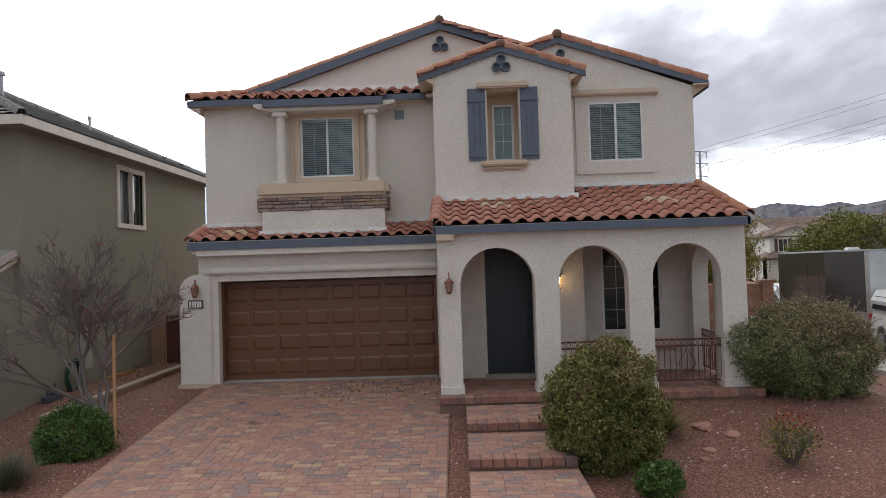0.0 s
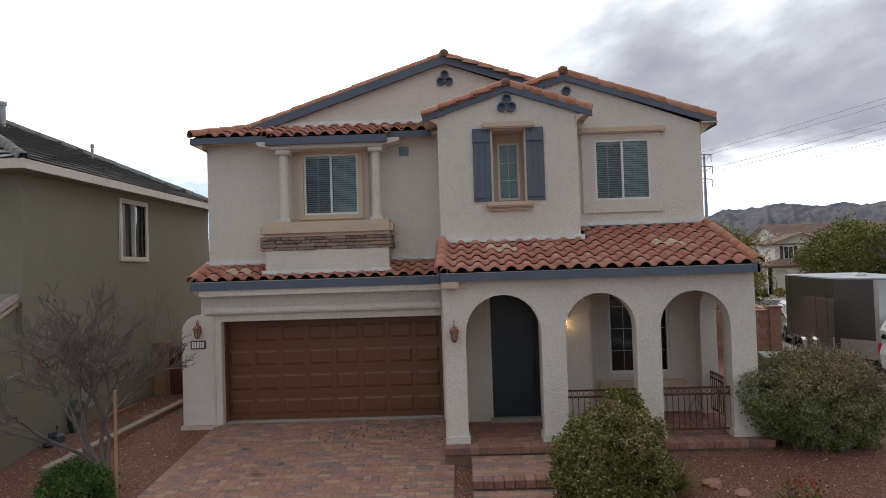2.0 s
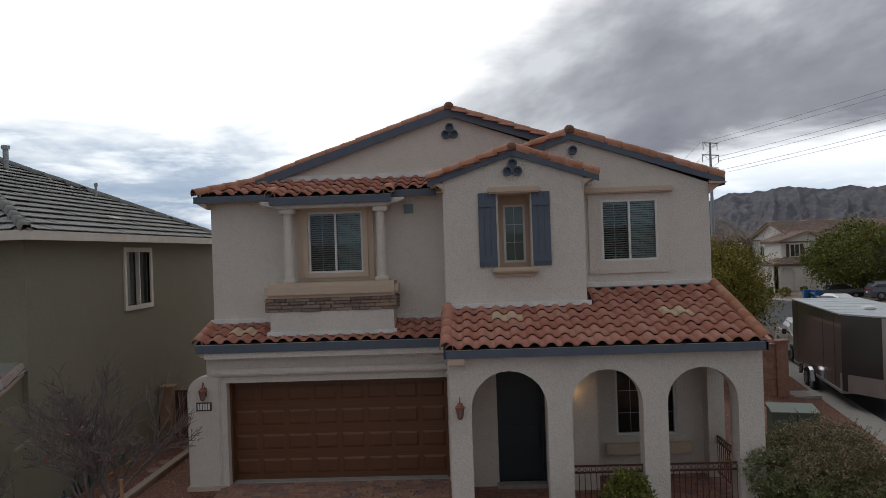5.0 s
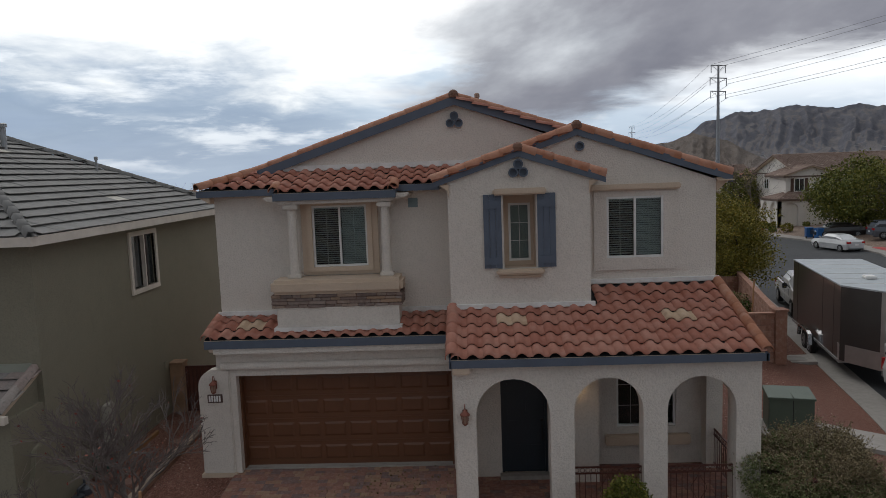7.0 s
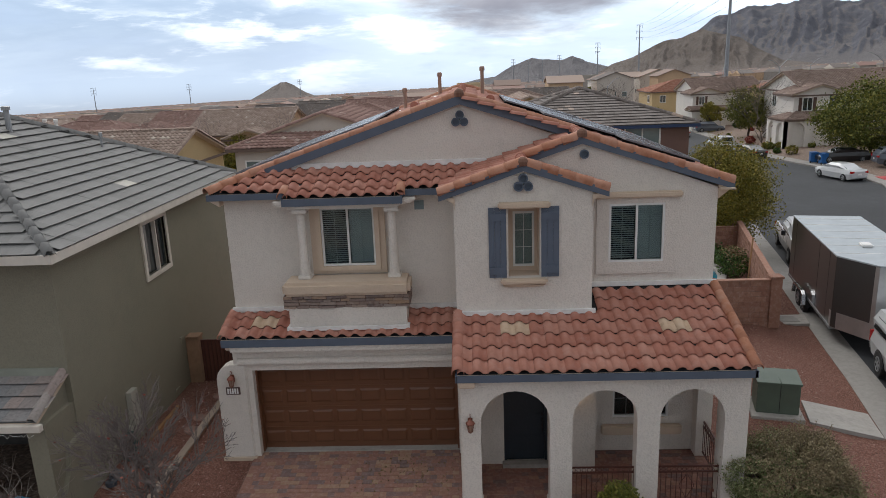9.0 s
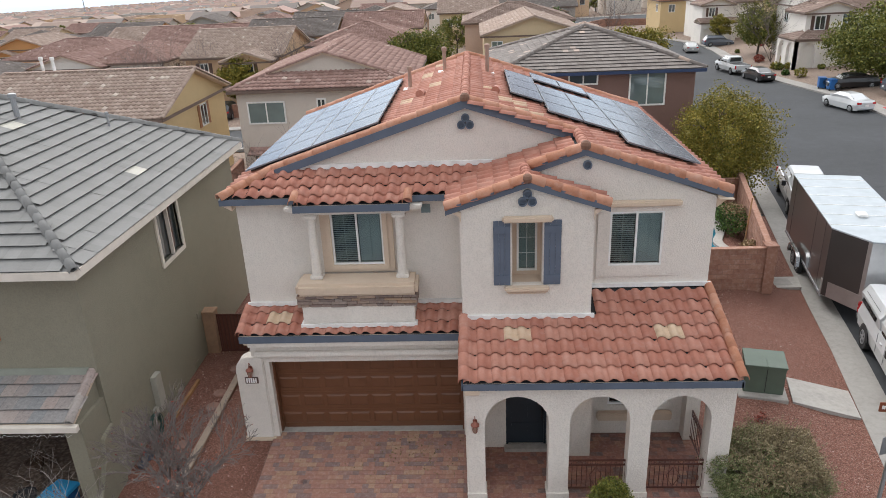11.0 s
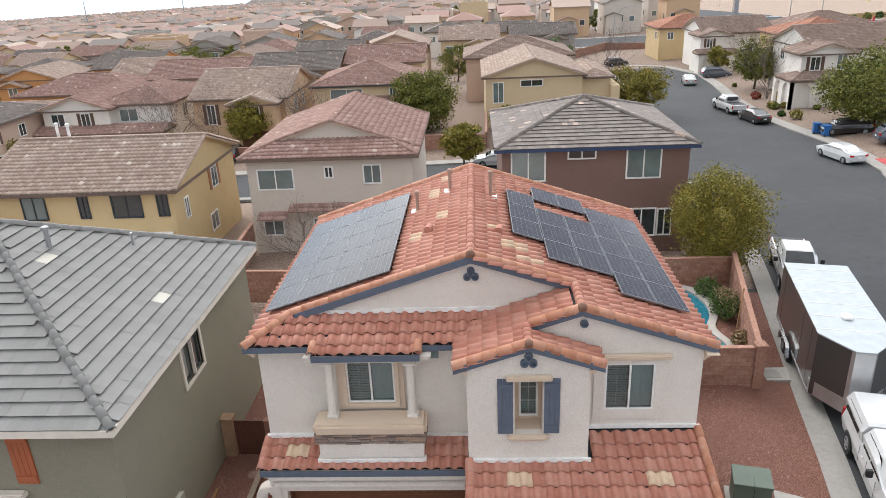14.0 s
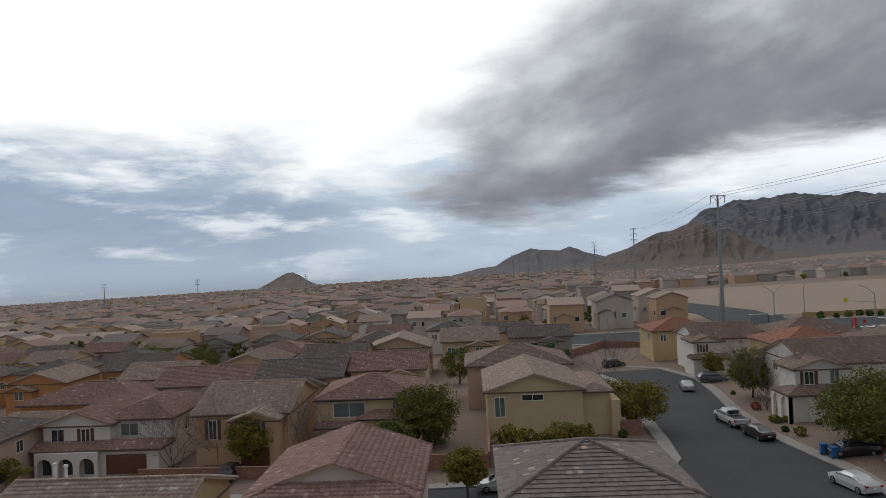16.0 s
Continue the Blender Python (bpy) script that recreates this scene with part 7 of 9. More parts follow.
def hull(sections, bevel=0.0):
    """A body lofted through sections (x, half width low, half width high, z low, z high) from back to front."""
    bm = bmesh.new()
    rings = []
    for x, wl, wh, zl, zh in sections:
        zm = zl + (zh - zl) * 0.55
        rings.append([bm.verts.new(c) for c in ((x, -wl * 0.94, zl), (x, -max(wl, wh), zm), (x, -wh * 0.93, zh - 0.02), (x, -wh * 0.80, zh), (x, wh * 0.80, zh), (x, wh * 0.93, zh - 0.02), (x, max(wl, wh), zm), (x, wl * 0.94, zl))])
    for a, b in zip(rings, rings[1:]):
        for k in range(8):
            bm.faces.new((a[k], b[k], b[(k + 1) % 8], a[(k + 1) % 8]))
    bm.faces.new(rings[0]), bm.faces.new(rings[-1][::-1])
    bmesh.ops.recalc_face_normals(bm, faces=bm.faces[:])
    return bm


def wheel(parent, x, y, r, side, w=0.22):
    w_ob = part("wheel", bmesh.new(), RUBBER, parent)
    bm = lathe([(r * 0.62, -w / 2), (r * 0.93, -w / 2), (r, -w / 2 + 0.03), (r, w / 2 - 0.03), (r * 0.93, w / 2), (r * 0.62, w / 2)], seg=20)
    bm.to_mesh(w_ob.data)
    bm.free()
    w_ob.matrix_basis = pose(x, y, r, 90, 0, 0)
    rim = lathe([(r * 0.60, -0.05), (r * 0.60, 0.07), (r * 0.52, 0.08), (r * 0.50, 0.03), (r * 0.15, 0.05), (r * 0.12, 0.07)], seg=12)
    spokes = boxes(*[(r * 0.12, r * 0.56, -0.03, 0.03, 0.03, 0.07)])
    for k in range(1, 6):
        b = boxes((r * 0.12, r * 0.56, -0.03, 0.03, 0.03, 0.07))
        bmesh.ops.rotate(b, verts=b.verts[:], matrix=Matrix.Rotation(k * math.pi / 3, 3, "Z"))
        spokes = join(spokes, b)
    ro = part("rim", join(rim, spokes), GALV, w_ob)
    ro.matrix_basis = pose(0, 0, (w / 2 - 0.06) * (1 if side < 0 else -1), 0 if side < 0 else 180, 0, 0)
    return w_ob


def glass_band(pts_l, parent, name="side_window"):
    for s in (-1, 1):
        bm = bmesh.new()
        v = [bm.verts.new((x, s * y, z)) for x, y, z in pts_l]
        bm.faces.new(v if s < 0 else v[::-1])
        bmesh.ops.solidify(bm, geom=bm.faces[:], thickness=0.012)
        part(name, bm, DARK_GLASS, parent)


def car(at, rz, paint, label, kind="sedan", group="parked cars"):
    """A road car built about its length: x forward."""
    t = thing("car", at, label, "car", group, rz=rz)
    if kind == "sedan":
        L, W, r, roof, hood, tail = 4.75, 0.88, 0.33, 1.42, 0.98, 1.05
        cab = (-1.65, -0.85, 0.55, 1.25)
    elif kind == "suv":
        L, W, r, roof, hood, tail = 4.55, 0.90, 0.36, 1.66, 1.05, 1.12
        cab = (-2.15, -1.75, 0.45, 1.15)
    else:
        L, W, r, roof, hood, tail = 4.05, 0.85, 0.32, 1.52, 0.98, 1.05
        cab = (-1.95, -1.55, 0.5, 1.25)
    h = L / 2
    part("body", hull([(-h, W * 0.84, W * 0.80, 0.36, tail * 0.86), (-h + 0.18, W * 0.96, W * 0.93, 0.24, tail), (-h + 0.9, W, W * 0.96, 0.20, tail), (0, W, W * 0.97, 0.20, tail * 0.97), (h - 1.3, W, W * 0.96, 0.20, hood), (h - 0.35, W * 0.95, W * 0.90, 0.22, hood * 0.86), (h, W * 0.78, W * 0.74, 0.32, hood * 0.66)]), paint, t, smooth=False)
    a, b, c, d = cab
    top = W * 0.70
    part("cabin", hull([(a, W * 0.88, W * 0.86, tail - 0.06, tail), (b, W * 0.90, top, tail - 0.06, roof - 0.02), ((b + c) / 2, W * 0.92, top, tail - 0.08, roof), (c, W * 0.92, top * 0.98, tail - 0.08, roof - 0.03), (d, W * 0.90, W * 0.86, hood - 0.06, hood)]), paint, t)
    z0, z1 = tail + 0.03, roof - 0.11
    yl, yh = W * 0.885, W * 0.725
    glass_band([(b - 0.15 if kind != "sedan" else b - 0.25, yl, z0), (c + 0.42, yl, z0), (c + 0.02, yh, z1), (b + 0.10, yh, z1)], t)
    for nm, x0, x1, zz0, zz1 in (("rear_window", a + 0.10, b - 0.02, tail + 0.03, roof - 0.07), ("windscreen", d - 0.12, c + 0.06, hood + 0.06, roof - 0.08)):
        bm = bmesh.new()
        out = -0.03 if nm == "rear_window" else 0.03
        v = [bm.verts.new(p) for p in ((x0 + out, -W * 0.74, zz0), (x0 + out, W * 0.74, zz0), (x1 + out, W * 0.58, zz1 + 0.02), (x1 + out, -W * 0.58, zz1 + 0.02))]
        bm.faces.new(v)
        bmesh.ops.solidify(bm, geom=bm.faces[:], thickness=0.012)
        part(nm, bm, DARK_GLASS, t)
    for s in (-1, 1):
        part("tail_light", boxes((-h - 0.01, -h + 0.16, s * W * 0.72 - 0.16, s * W * 0.72 + 0.16, tail * 0.72, tail * 0.88), bevel=0.02), TAIL, t)
        part("head_light", boxes((h - 0.30, h - 0.05, s * W * 0.66 - 0.15, s * W * 0.66 + 0.15, hood * 0.60, hood * 0.74), bevel=0.02), HEAD, t)
        part("mirror", boxes((c + 0.25, c + 0.40, s * (W + 0.08) - 0.09, s * (W + 0.08) + 0.09, tail + 0.02, tail + 0.14), bevel=0.03), paint, t)
        for x in (-h + 0.85, h - 0.88):
            wheel(t, x, s * (W - 0.10), r, s)
    part("bumper", boxes((-h - 0.04, -h + 0.1, -W * 0.8, W * 0.8, 0.38, 0.58), bevel=0.03), paint, t)
    part("plate", boxes((-h - 0.05, -h - 0.03, -0.16, 0.16, 0.60, 0.74)), WHITE, t)
    return t


def pickup(at, rz, paint, label, shell=False):
    t = thing("pickup_truck", at, label, "pickup truck", "parked cars", rz=rz)
    h, W, r = 2.95, 0.98, 0.41
    part("body", hull([(-h, W * 0.96, W * 0.94, 0.52, 1.18), (-h + 0.15, W, W * 0.97, 0.42, 1.22), (-0.6, W, W * 0.97, 0.40, 1.20), (1.2, W, W * 0.97, 0.40, 1.20), (1.6, W, W * 0.95, 0.40, 1.24), (h - 0.25, W * 0.98, W * 0.90, 0.42, 1.16), (h, W * 0.90, W * 0.80, 0.50, 1.02)]), paint, t)
    part("cab", hull([(-0.72, W * 0.92, W * 0.72, 1.16, 1.86), (-0.55, W * 0.94, W * 0.76, 1.16, 1.93), (0.55, W * 0.94, W * 0.76, 1.16, 1.93), (0.85, W * 0.94, W * 0.74, 1.16, 1.88), (1.65, W * 0.90, W * 0.88, 1.16, 1.24)]), paint, t)
    glass_band([(-0.55, W * 0.925, 1.25), (0.24, W * 0.925, 1.25), (0.24, W * 0.80, 1.80), (-0.50, W * 0.80, 1.80)], t)
    glass_band([(0.32, W * 0.925, 1.25), (1.28, W * 0.925, 1.25), (0.84, W * 0.80, 1.80), (0.32, W * 0.80, 1.80)], t)
    bm = bmesh.new()
    bm.faces.new([bm.verts.new(p) for p in ((1.60, -0.74, 1.30), (1.60, 0.74, 1.30), (0.92, 0.66, 1.84), (0.92, -0.66, 1.84))])
    bmesh.ops.solidify(bm, geom=bm.faces[:], thickness=0.012)
    part("windscreen", bm, DARK_GLASS, t)
    part("rear_window", boxes((-0.765, -0.74, -0.62, 0.62, 1.36, 1.78)), DARK_GLASS, t)
    if shell:
        part("camper_shell", hull([(-h + 0.02, W * 0.95, W * 0.84, 1.20, 1.84), (-h + 0.18, W * 0.97, W * 0.86, 1.20, 1.93), (-0.95, W * 0.97, W * 0.86, 1.20, 1.93), (-0.80, W * 0.95, W * 0.84, 1.20, 1.86)]), paint, t, "white fibreglass canopy over the truck bed")
        glass_band([(-h + 0.28, W * 0.985, 1.34), (-1.05, W * 0.985, 1.34), (-1.05, W * 0.90, 1.74), (-h + 0.38, W * 0.90, 1.74)], t, "canopy_window")
    else:
        part("bed_well", boxes((-h + 0.12, -0.78, -0.80, 0.80, 1.205, 1.225)), BLACK, t)
    for s in (-1, 1):
        part("tail_light", boxes((-h - 0.012, -h + 0.10, s * 0.90 - 0.07, s * 0.90 + 0.07, 0.78, 1.16), bevel=0.01), TAIL, t)
        part("head_light", boxes((h - 0.12, h + 0.0, s * 0.70 - 0.16, s * 0.70 + 0.16, 0.80, 0.98), bevel=0.02), HEAD, t)
        part("mirror", boxes((1.02, 1.16, s * 1.14 - 0.10, s * 1.14 + 0.10, 1.26, 1.52), bevel=0.02), BLACK, t)
        for x in (-h + 1.15, h - 0.98):
            wheel(t, x, s * (W - 0.12), r, s, 0.28)
            arch = bmesh.new()
            for k in range(10):
                a0, a1 = math.pi * k / 10, math.pi * (k + 1) / 10
                arch.faces.new([arch.verts.new(p) for p in ((x + 0.46 * math.cos(a0), s * (W + 0.012), r + 0.46 * math.sin(a0)), (x + 0.46 * math.cos(a1), s * (W + 0.012), r + 0.46 * math.sin(a1)), (x, s * (W + 0.012), r))])
            part("wheel_well", arch, BLACK, t)
        for x in (0.22, 1.22, -0.60):
            part("door_seam", boxes((x - 0.004, x + 0.004, s * W * 0.99 - 0.009, s * W * 0.99 + 0.009, 0.55, 1.20)), GALV, t)
        for x in (-0.30, 0.52):
            part("door_handle", boxes((x, x + 0.16, s * W - 0.02, s * W + 0.03, 1.02, 1.05), bevel=0.008), paint, t)
    part("bumper", boxes((-h - 0.16, -h, -0.92, 0.92, 0.50, 0.68), bevel=0.02), CHROME, t)
    part("grille", boxes((h - 0.02, h + 0.03, -0.6, 0.6, 0.66, 0.98), bevel=0.01), BLACK, t)
    return t


def street(x, y):
    return (x, y, street_z(x, y) - 0.03)


pickup(street(13.2, 19.4), -103.5, CAR_WHITE, "white crew-cab pickup with canopy parked at the kerb", True)
pickup(street(17.35, 37.0), -104.5, CAR_WHITE, "white pickup truck with open black bed at the kerb")
pickup(street(30.6, 87.0), 95.0, CAR_WHITE, "white crew-cab pickup parked beneath trees")
car(street(31.0, 80.0), 97.0, CAR_BLACK, "glossy black sedan parked at the kerb")
car(street(31.6, 61.6), 100.0, CAR_WHITE, "white sedan parked by the red kerb")
car(street(32.6, 111.0), 82.0, CAR_SILVER, "silver sedan parked at the far kerb")
car((38.2, 115.8, ground_z(38.2, 115.8)), 0.0, CAR_GREY, "grey estate car on a driveway", "suv")
car((36.3, 70.6, ground_z(36.3, 70.6)), 175.0, CAR_BLACK, "black sedan on a driveway beneath a tree")
car((38.6, 64.8, ground_z(38.6, 64.8)), -10.0, CAR_GREY, "dark blue-grey crossover on a driveway", "suv")
car((40.0, 61.2, ground_z(40.0, 61.2)), -8.0, CAR_WHITE, "white hatchback on a driveway", "hatch")
car((-26.3, 74.2, street_z(-26.3, 74.2) + 0.3), 90.0, CAR_BLACK, "black pickup-like car before a tan house", "suv")
car((2.0, 66.2, street_z(2.0, 66.2)), 180.0, CAR_SILVER, "silver sedan on the back street")
car((27.0, 139.0, street_z(27.0, 139.0)), 20.0, CAR_BLACK, "dark car at the end of the street", "suv")

# enclosed trailer
TR_DARK = gloss("trailer_charcoal", (0.040, 0.038, 0.037))
TR_ROOF = painted("trailer_roof_white", (0.36, 0.395, 0.42), 0.45, 0.0)
PLATE = painted("tread_plate", (0.50, 0.50, 0.50), 0.35, 0.8)
tr = thing("cargo_trailer", street(14.55, 27.32), "dark charcoal enclosed cargo trailer with white roof", "trailer", rz=-102.2)
TL, TW, TZ0, TZ1 = 4.08, 1.30, 0.72, 3.28
outline = [(-TL + 0.68, -TW), (TL - 0.7, -TW), (TL + 0.55, -0.32), (TL + 0.55, 0.32), (TL - 0.7, TW), (-TL + 0.68, TW)]
part("body", prism(outline, "z", TZ0, TZ1), TR_DARK, tr)
part("roof_sheet", prism([(x * 1.003, y * 1.01) for x, y in outline], "z", TZ1, TZ1 + 0.05), TR_ROOF, tr)
for k in range(6):
    x = -TL + 1.35 + k * 1.15
    part("roof_seam", boxes((x, x + 0.03, -TW, TW, TZ1 + 0.05, TZ1 + 0.062)), FLASH, tr)
part("roof_vent", boxes((1.7, 2.2, -0.18, 0.18, TZ1 + 0.05, TZ1 + 0.16), bevel=0.03), WHITE, tr)
part("corner_trim", prism([(TL + 0.30, -0.50), (TL + 0.56, -0.33), (TL + 0.56, 0.33), (TL + 0.30, 0.50)], "z", TZ0 + 0.02, TZ1 - 0.01), PLATE, tr)
part("stone_guard", prism([(TL - 0.72, -TW - 0.012), (TL + 0.56, -0.335), (TL + 0.57, 0.335), (TL - 0.72, TW + 0.012), (TL - 0.9, TW + 0.012), (TL - 0.9, -TW - 0.012)], "z", TZ0 - 0.02, TZ0 + 0.58), PLATE, tr, "bright tread-plate stone guard")
part("skirt_rail", boxes((-TL + 0.68, TL - 0.7, -TW - 0.02, TW + 0.02, TZ0 - 0.10, TZ0)), GALV, tr)
for s in (-1, 1):
    for x in (-0.95, -0.15):
        wheel(tr, x, s * (TW + 0.02), 0.40, s, 0.2)
    part("mudguard", prism([(-1.48, 0.48), (-1.35, 0.88), (-1.1, 0.98), (0.0, 0.98), (0.25, 0.88), (0.38, 0.48), (0.31, 0.48), (0.21, 0.82), (-0.02, 0.91), (-1.08, 0.91), (-1.29, 0.82), (-1.41, 0.48)], "y", s * (TW + 0.14) - 0.12, s * (TW + 0.14) + 0.02), CHROME, tr)
    for x in (-2.6, 1.2, 2.6):
        part("panel_seam", boxes((x, x + 0.015, s * TW - 0.006, s * TW + 0.006, TZ0, TZ1)), BLACK, tr)
part("side_door", boxes((1.35, 2.35, TW, TW + 0.02, 0.9, 2.8)), TR_DARK, tr)
part("drawbar", boxes((TL + 0.4, TL + 1.7, -0.06, 0.06, 0.38, 0.50)), BLACK, tr)
part("jack", tubes((V((TL + 1.2, 0, 0.02)), V((TL + 1.2, 0, 0.95)), 0.04), seg=8), GALV, tr)

# wheeled bins
BIN = painted("bin_blue", (0.015, 0.11, 0.32), 0.5)
for x, y, rz in ((34.0, 71.6, 80), (34.3, 70.2, 95)):
    t = thing("wheeled_bin", (x, y, street_z(x, y) + 0.08), "blue wheeled recycling bin at the kerb", "bin", "kerb bins", rz=rz)
    bm = prism([(-0.30, 0.1), (0.30, 0.1), (0.38, 1.02), (-0.36, 1.02)], "y", -0.32, 0.32, 0.03)
    part("body", bm, BIN, t)
    part("lid", boxes((-0.42, 0.42, -0.36, 0.36, 1.02, 1.10), bevel=0.03), BIN, t)
    for s in (-1, 1):
        part("wheel", tubes((V((-0.30, s * 0.30, 0.12)), V((-0.30, s * 0.36, 0.12)), 0.12), seg=10), RUBBER, t)

# street name sign on its post
sg = thing("street_sign", (8.42, 12.65, -0.22), "brown street name sign on a steel post", "street sign")
part("post", boxes((-0.03, 0.03, -0.03, 0.03, -0.2, 3.72)), GALV, sg)
SIGN = painted("sign_brown", (0.17, 0.045, 0.015), 0.4)
blade = part("sign_blade", boxes((-0.48, 0.48, -0.012, 0.012, 3.42, 3.64), bevel=0.004), SIGN, sg)
blade.matrix_basis = pose(0.05, -0.05, 0, 0, 0, -8)
for x0, x1 in ((-0.43, -0.37), (-0.30, -0.23), (-0.21, -0.16), (-0.14, -0.09), (-0.07, -0.02), (0.0, 0.05), (0.14, 0.21), (0.23, 0.28), (0.30, 0.35), (0.37, 0.42)):
    b = part("bar", boxes((x0, x1, -0.018, -0.012, 3.49, 3.57)), WHITE, blade)
blade2 = part("sign_blade", boxes((-0.45, 0.45, -0.012, 0.012, 3.66, 3.88), bevel=0.004), SIGN, sg)
blade2.matrix_basis = pose(0, 0, 0, 0, 0, 82)
back = part("sign_back", prism([(-0.20, 2.35), (0.20, 2.35), (0.20, 2.80), (-0.20, 2.80)], "y", 0.03, 0.045, 0.004), GALV, sg, "bare metal back of a small sign")
back.matrix_basis = pose(-0.02, 0, 0, 0, 0, 15)

# things about the olive house's garage
BLUEP = painted("bright_blue_plastic", (0.04, 0.36, 0.68), 0.4)
bl = thing("wheeled_bin", (-10.62, 13.93, -0.92), "blue wheeled bin with bright blue lid outside the garage", "bin", rz=78)
part("body", prism([(-0.30, 0.1), (0.30, 0.1), (0.38, 1.0), (-0.36, 1.0)], "y", -0.30, 0.30, 0.03), BIN, bl)
part("lid", prism([(-0.44, 1.0), (0.46, 1.0), (0.44, 1.06), (0.0, 1.11), (-0.42, 1.09)], "y", -0.34, 0.34, 0.02), BLUEP, bl, "bright blue hinged lid")
part("grip", tubes((V((-0.46, -0.28, 1.02)), V((-0.46, 0.28, 1.02)), 0.02), seg=8), BIN, bl)
for sy in (-1, 1):
    part("wheel", tubes((V((-0.30, sy * 0.28, 0.12)), V((-0.30, sy * 0.34, 0.12)), 0.12), seg=10), RUBBER, bl)
q = random.Random(77)
for k in range(9):
    x, y = q.uniform(-14.5, -10.6), q.uniform(13.8, 16.0)
    s = q.uniform(0.14, 0.28)
    c = q.choice(((0.16, 0.15, 0.14), (0.10, 0.06, 0.04), (0.20, 0.18, 0.15), (0.05, 0.05, 0.055)))
    pt = thing("plant_pot", (x, y, -0.92), "dusty plant pot standing in the shaded garage", "plant pot", "garage pots")
    part("pot", lathe([(s * 0.7, 0), (s, s * 1.5), (s * 1.08, s * 1.5), (s * 1.08, s * 1.7), (s * 0.9, s * 1.7), (s * 0.85, s * 1.5)], seg=12), painted("pot%d" % (int(c[0] * 100)), c, 0.8), pt)
    b = bmesh.new()
    for j in range(4):
        twigs(b, (0, 0, s), (q.uniform(-0.2, 0.2), q.uniform(-0.2, 0.2), s * 1.6 + q.uniform(0.1, 0.4)), 0.008, 1, q, kids=3, seg=3)
    part("dry_stem", b, TWIG, pt)
for k, (x, y, w, dd, h) in enumerate(((-12.4, 13.4, 0.6, 0.45, 0.5), (-13.8, 14.6, 0.9, 0.5, 0.8), (-10.4, 15.6, 0.5, 0.5, 0.7))):
    t = thing("storage_crate", (x, y, -0.92), "grey plastic storage crate in the garage", "crate", "garage crates")
    part("tub", boxes((-w / 2, w / 2, -dd / 2, dd / 2, 0, h), bevel=0.03), painted("crate_grey", (0.17, 0.17, 0.16), 0.6), t)
    part("lid", boxes((-w / 2 - 0.02, w / 2 + 0.02, -dd / 2 - 0.02, dd / 2 + 0.02, h, h + 0.04), bevel=0.012), painted("crate_grey", (0.17, 0.17, 0.16), 0.6), t)

# ---- the houses around ----
ROOFS = {
    "pink": pieces("roof_pinkish", [(0.0, (0.225, 0.130, 0.106)), (0.4, (0.278, 0.168, 0.140)), (0.975, (0.330, 0.212, 0.180)), (1.0, (0.52, 0.42, 0.36))], 0.9, 4.0, 70.0, 0.25, 0.12, 0.12),
    "tan": pieces("roof_tan", [(0.0, (0.285, 0.205, 0.165)), (0.5, (0.345, 0.258, 0.212)), (0.975, (0.410, 0.315, 0.262)), (1.0, (0.60, 0.52, 0.45))], 0.9, 4.0, 70.0, 0.25, 0.12, 0.12),
    "grey": pieces("roof_grey", [(0.0, (0.142, 0.118, 0.105)), (0.5, (0.173, 0.147, 0.133)), (0.97, (0.205, 0.179, 0.163)), (1.0, (0.441, 0.336, 0.273))], 0.9, 4.0, 70.0, 0.25, 0.12, 0.12),
    "brown": pieces("roof_brown", [(0.0, (0.198, 0.134, 0.108)), (0.5, (0.246, 0.174, 0.142)), (0.985, (0.294, 0.216, 0.180)), (1.0, (0.504, 0.408, 0.348))], 0.9, 4.0, 70.0, 0.25, 0.12, 0.12),
    "red": pieces("roof_red", [(0.0, (0.30, 0.125, 0.08)), (0.5, (0.36, 0.165, 0.11)), (1.0, (0.42, 0.22, 0.155))], 0.9, 4.0, 70.0, 0.25, 0.12, 0.12),
}
WALLS = {
    "brown": stucco("stucco_cocoa", (0.185, 0.110, 0.092), 30, 0.4), "beige": stucco("stucco_beige", (0.560, 0.498, 0.437), 30, 0.4), "yellow": stucco("stucco_wheat", (0.560, 0.420, 0.230), 30, 0.4),
    "white": stucco("stucco_white", (0.74, 0.70, 0.65), 30, 0.4), "tan": stucco("stucco_tan", (0.560, 0.385, 0.245), 30, 0.4), "sand": stucco("stucco_sand", (0.570, 0.445, 0.285), 30, 0.4),
    "grey": stucco("stucco_grey", (0.370, 0.342, 0.308), 30, 0.4), "orange": stucco("stucco_orange", (0.550, 0.290, 0.120), 30, 0.4), "rose": stucco("stucco_rose", (0.500, 0.365, 0.290), 30, 0.4)}
FASCIA = painted("fascia_brown", (0.14, 0.095, 0.075), 0.7)
NAMES = {"brown": "cocoa-brown", "beige": "beige", "yellow": "wheat-yellow", "white": "off-white", "tan": "tan", "sand": "sand-coloured", "grey": "grey-beige", "orange": "orange-tan", "rose": "rose-beige"}
RNAMES = {"pink": "pinkish-brown", "tan": "tan", "grey": "grey", "brown": "brown", "red": "red"}


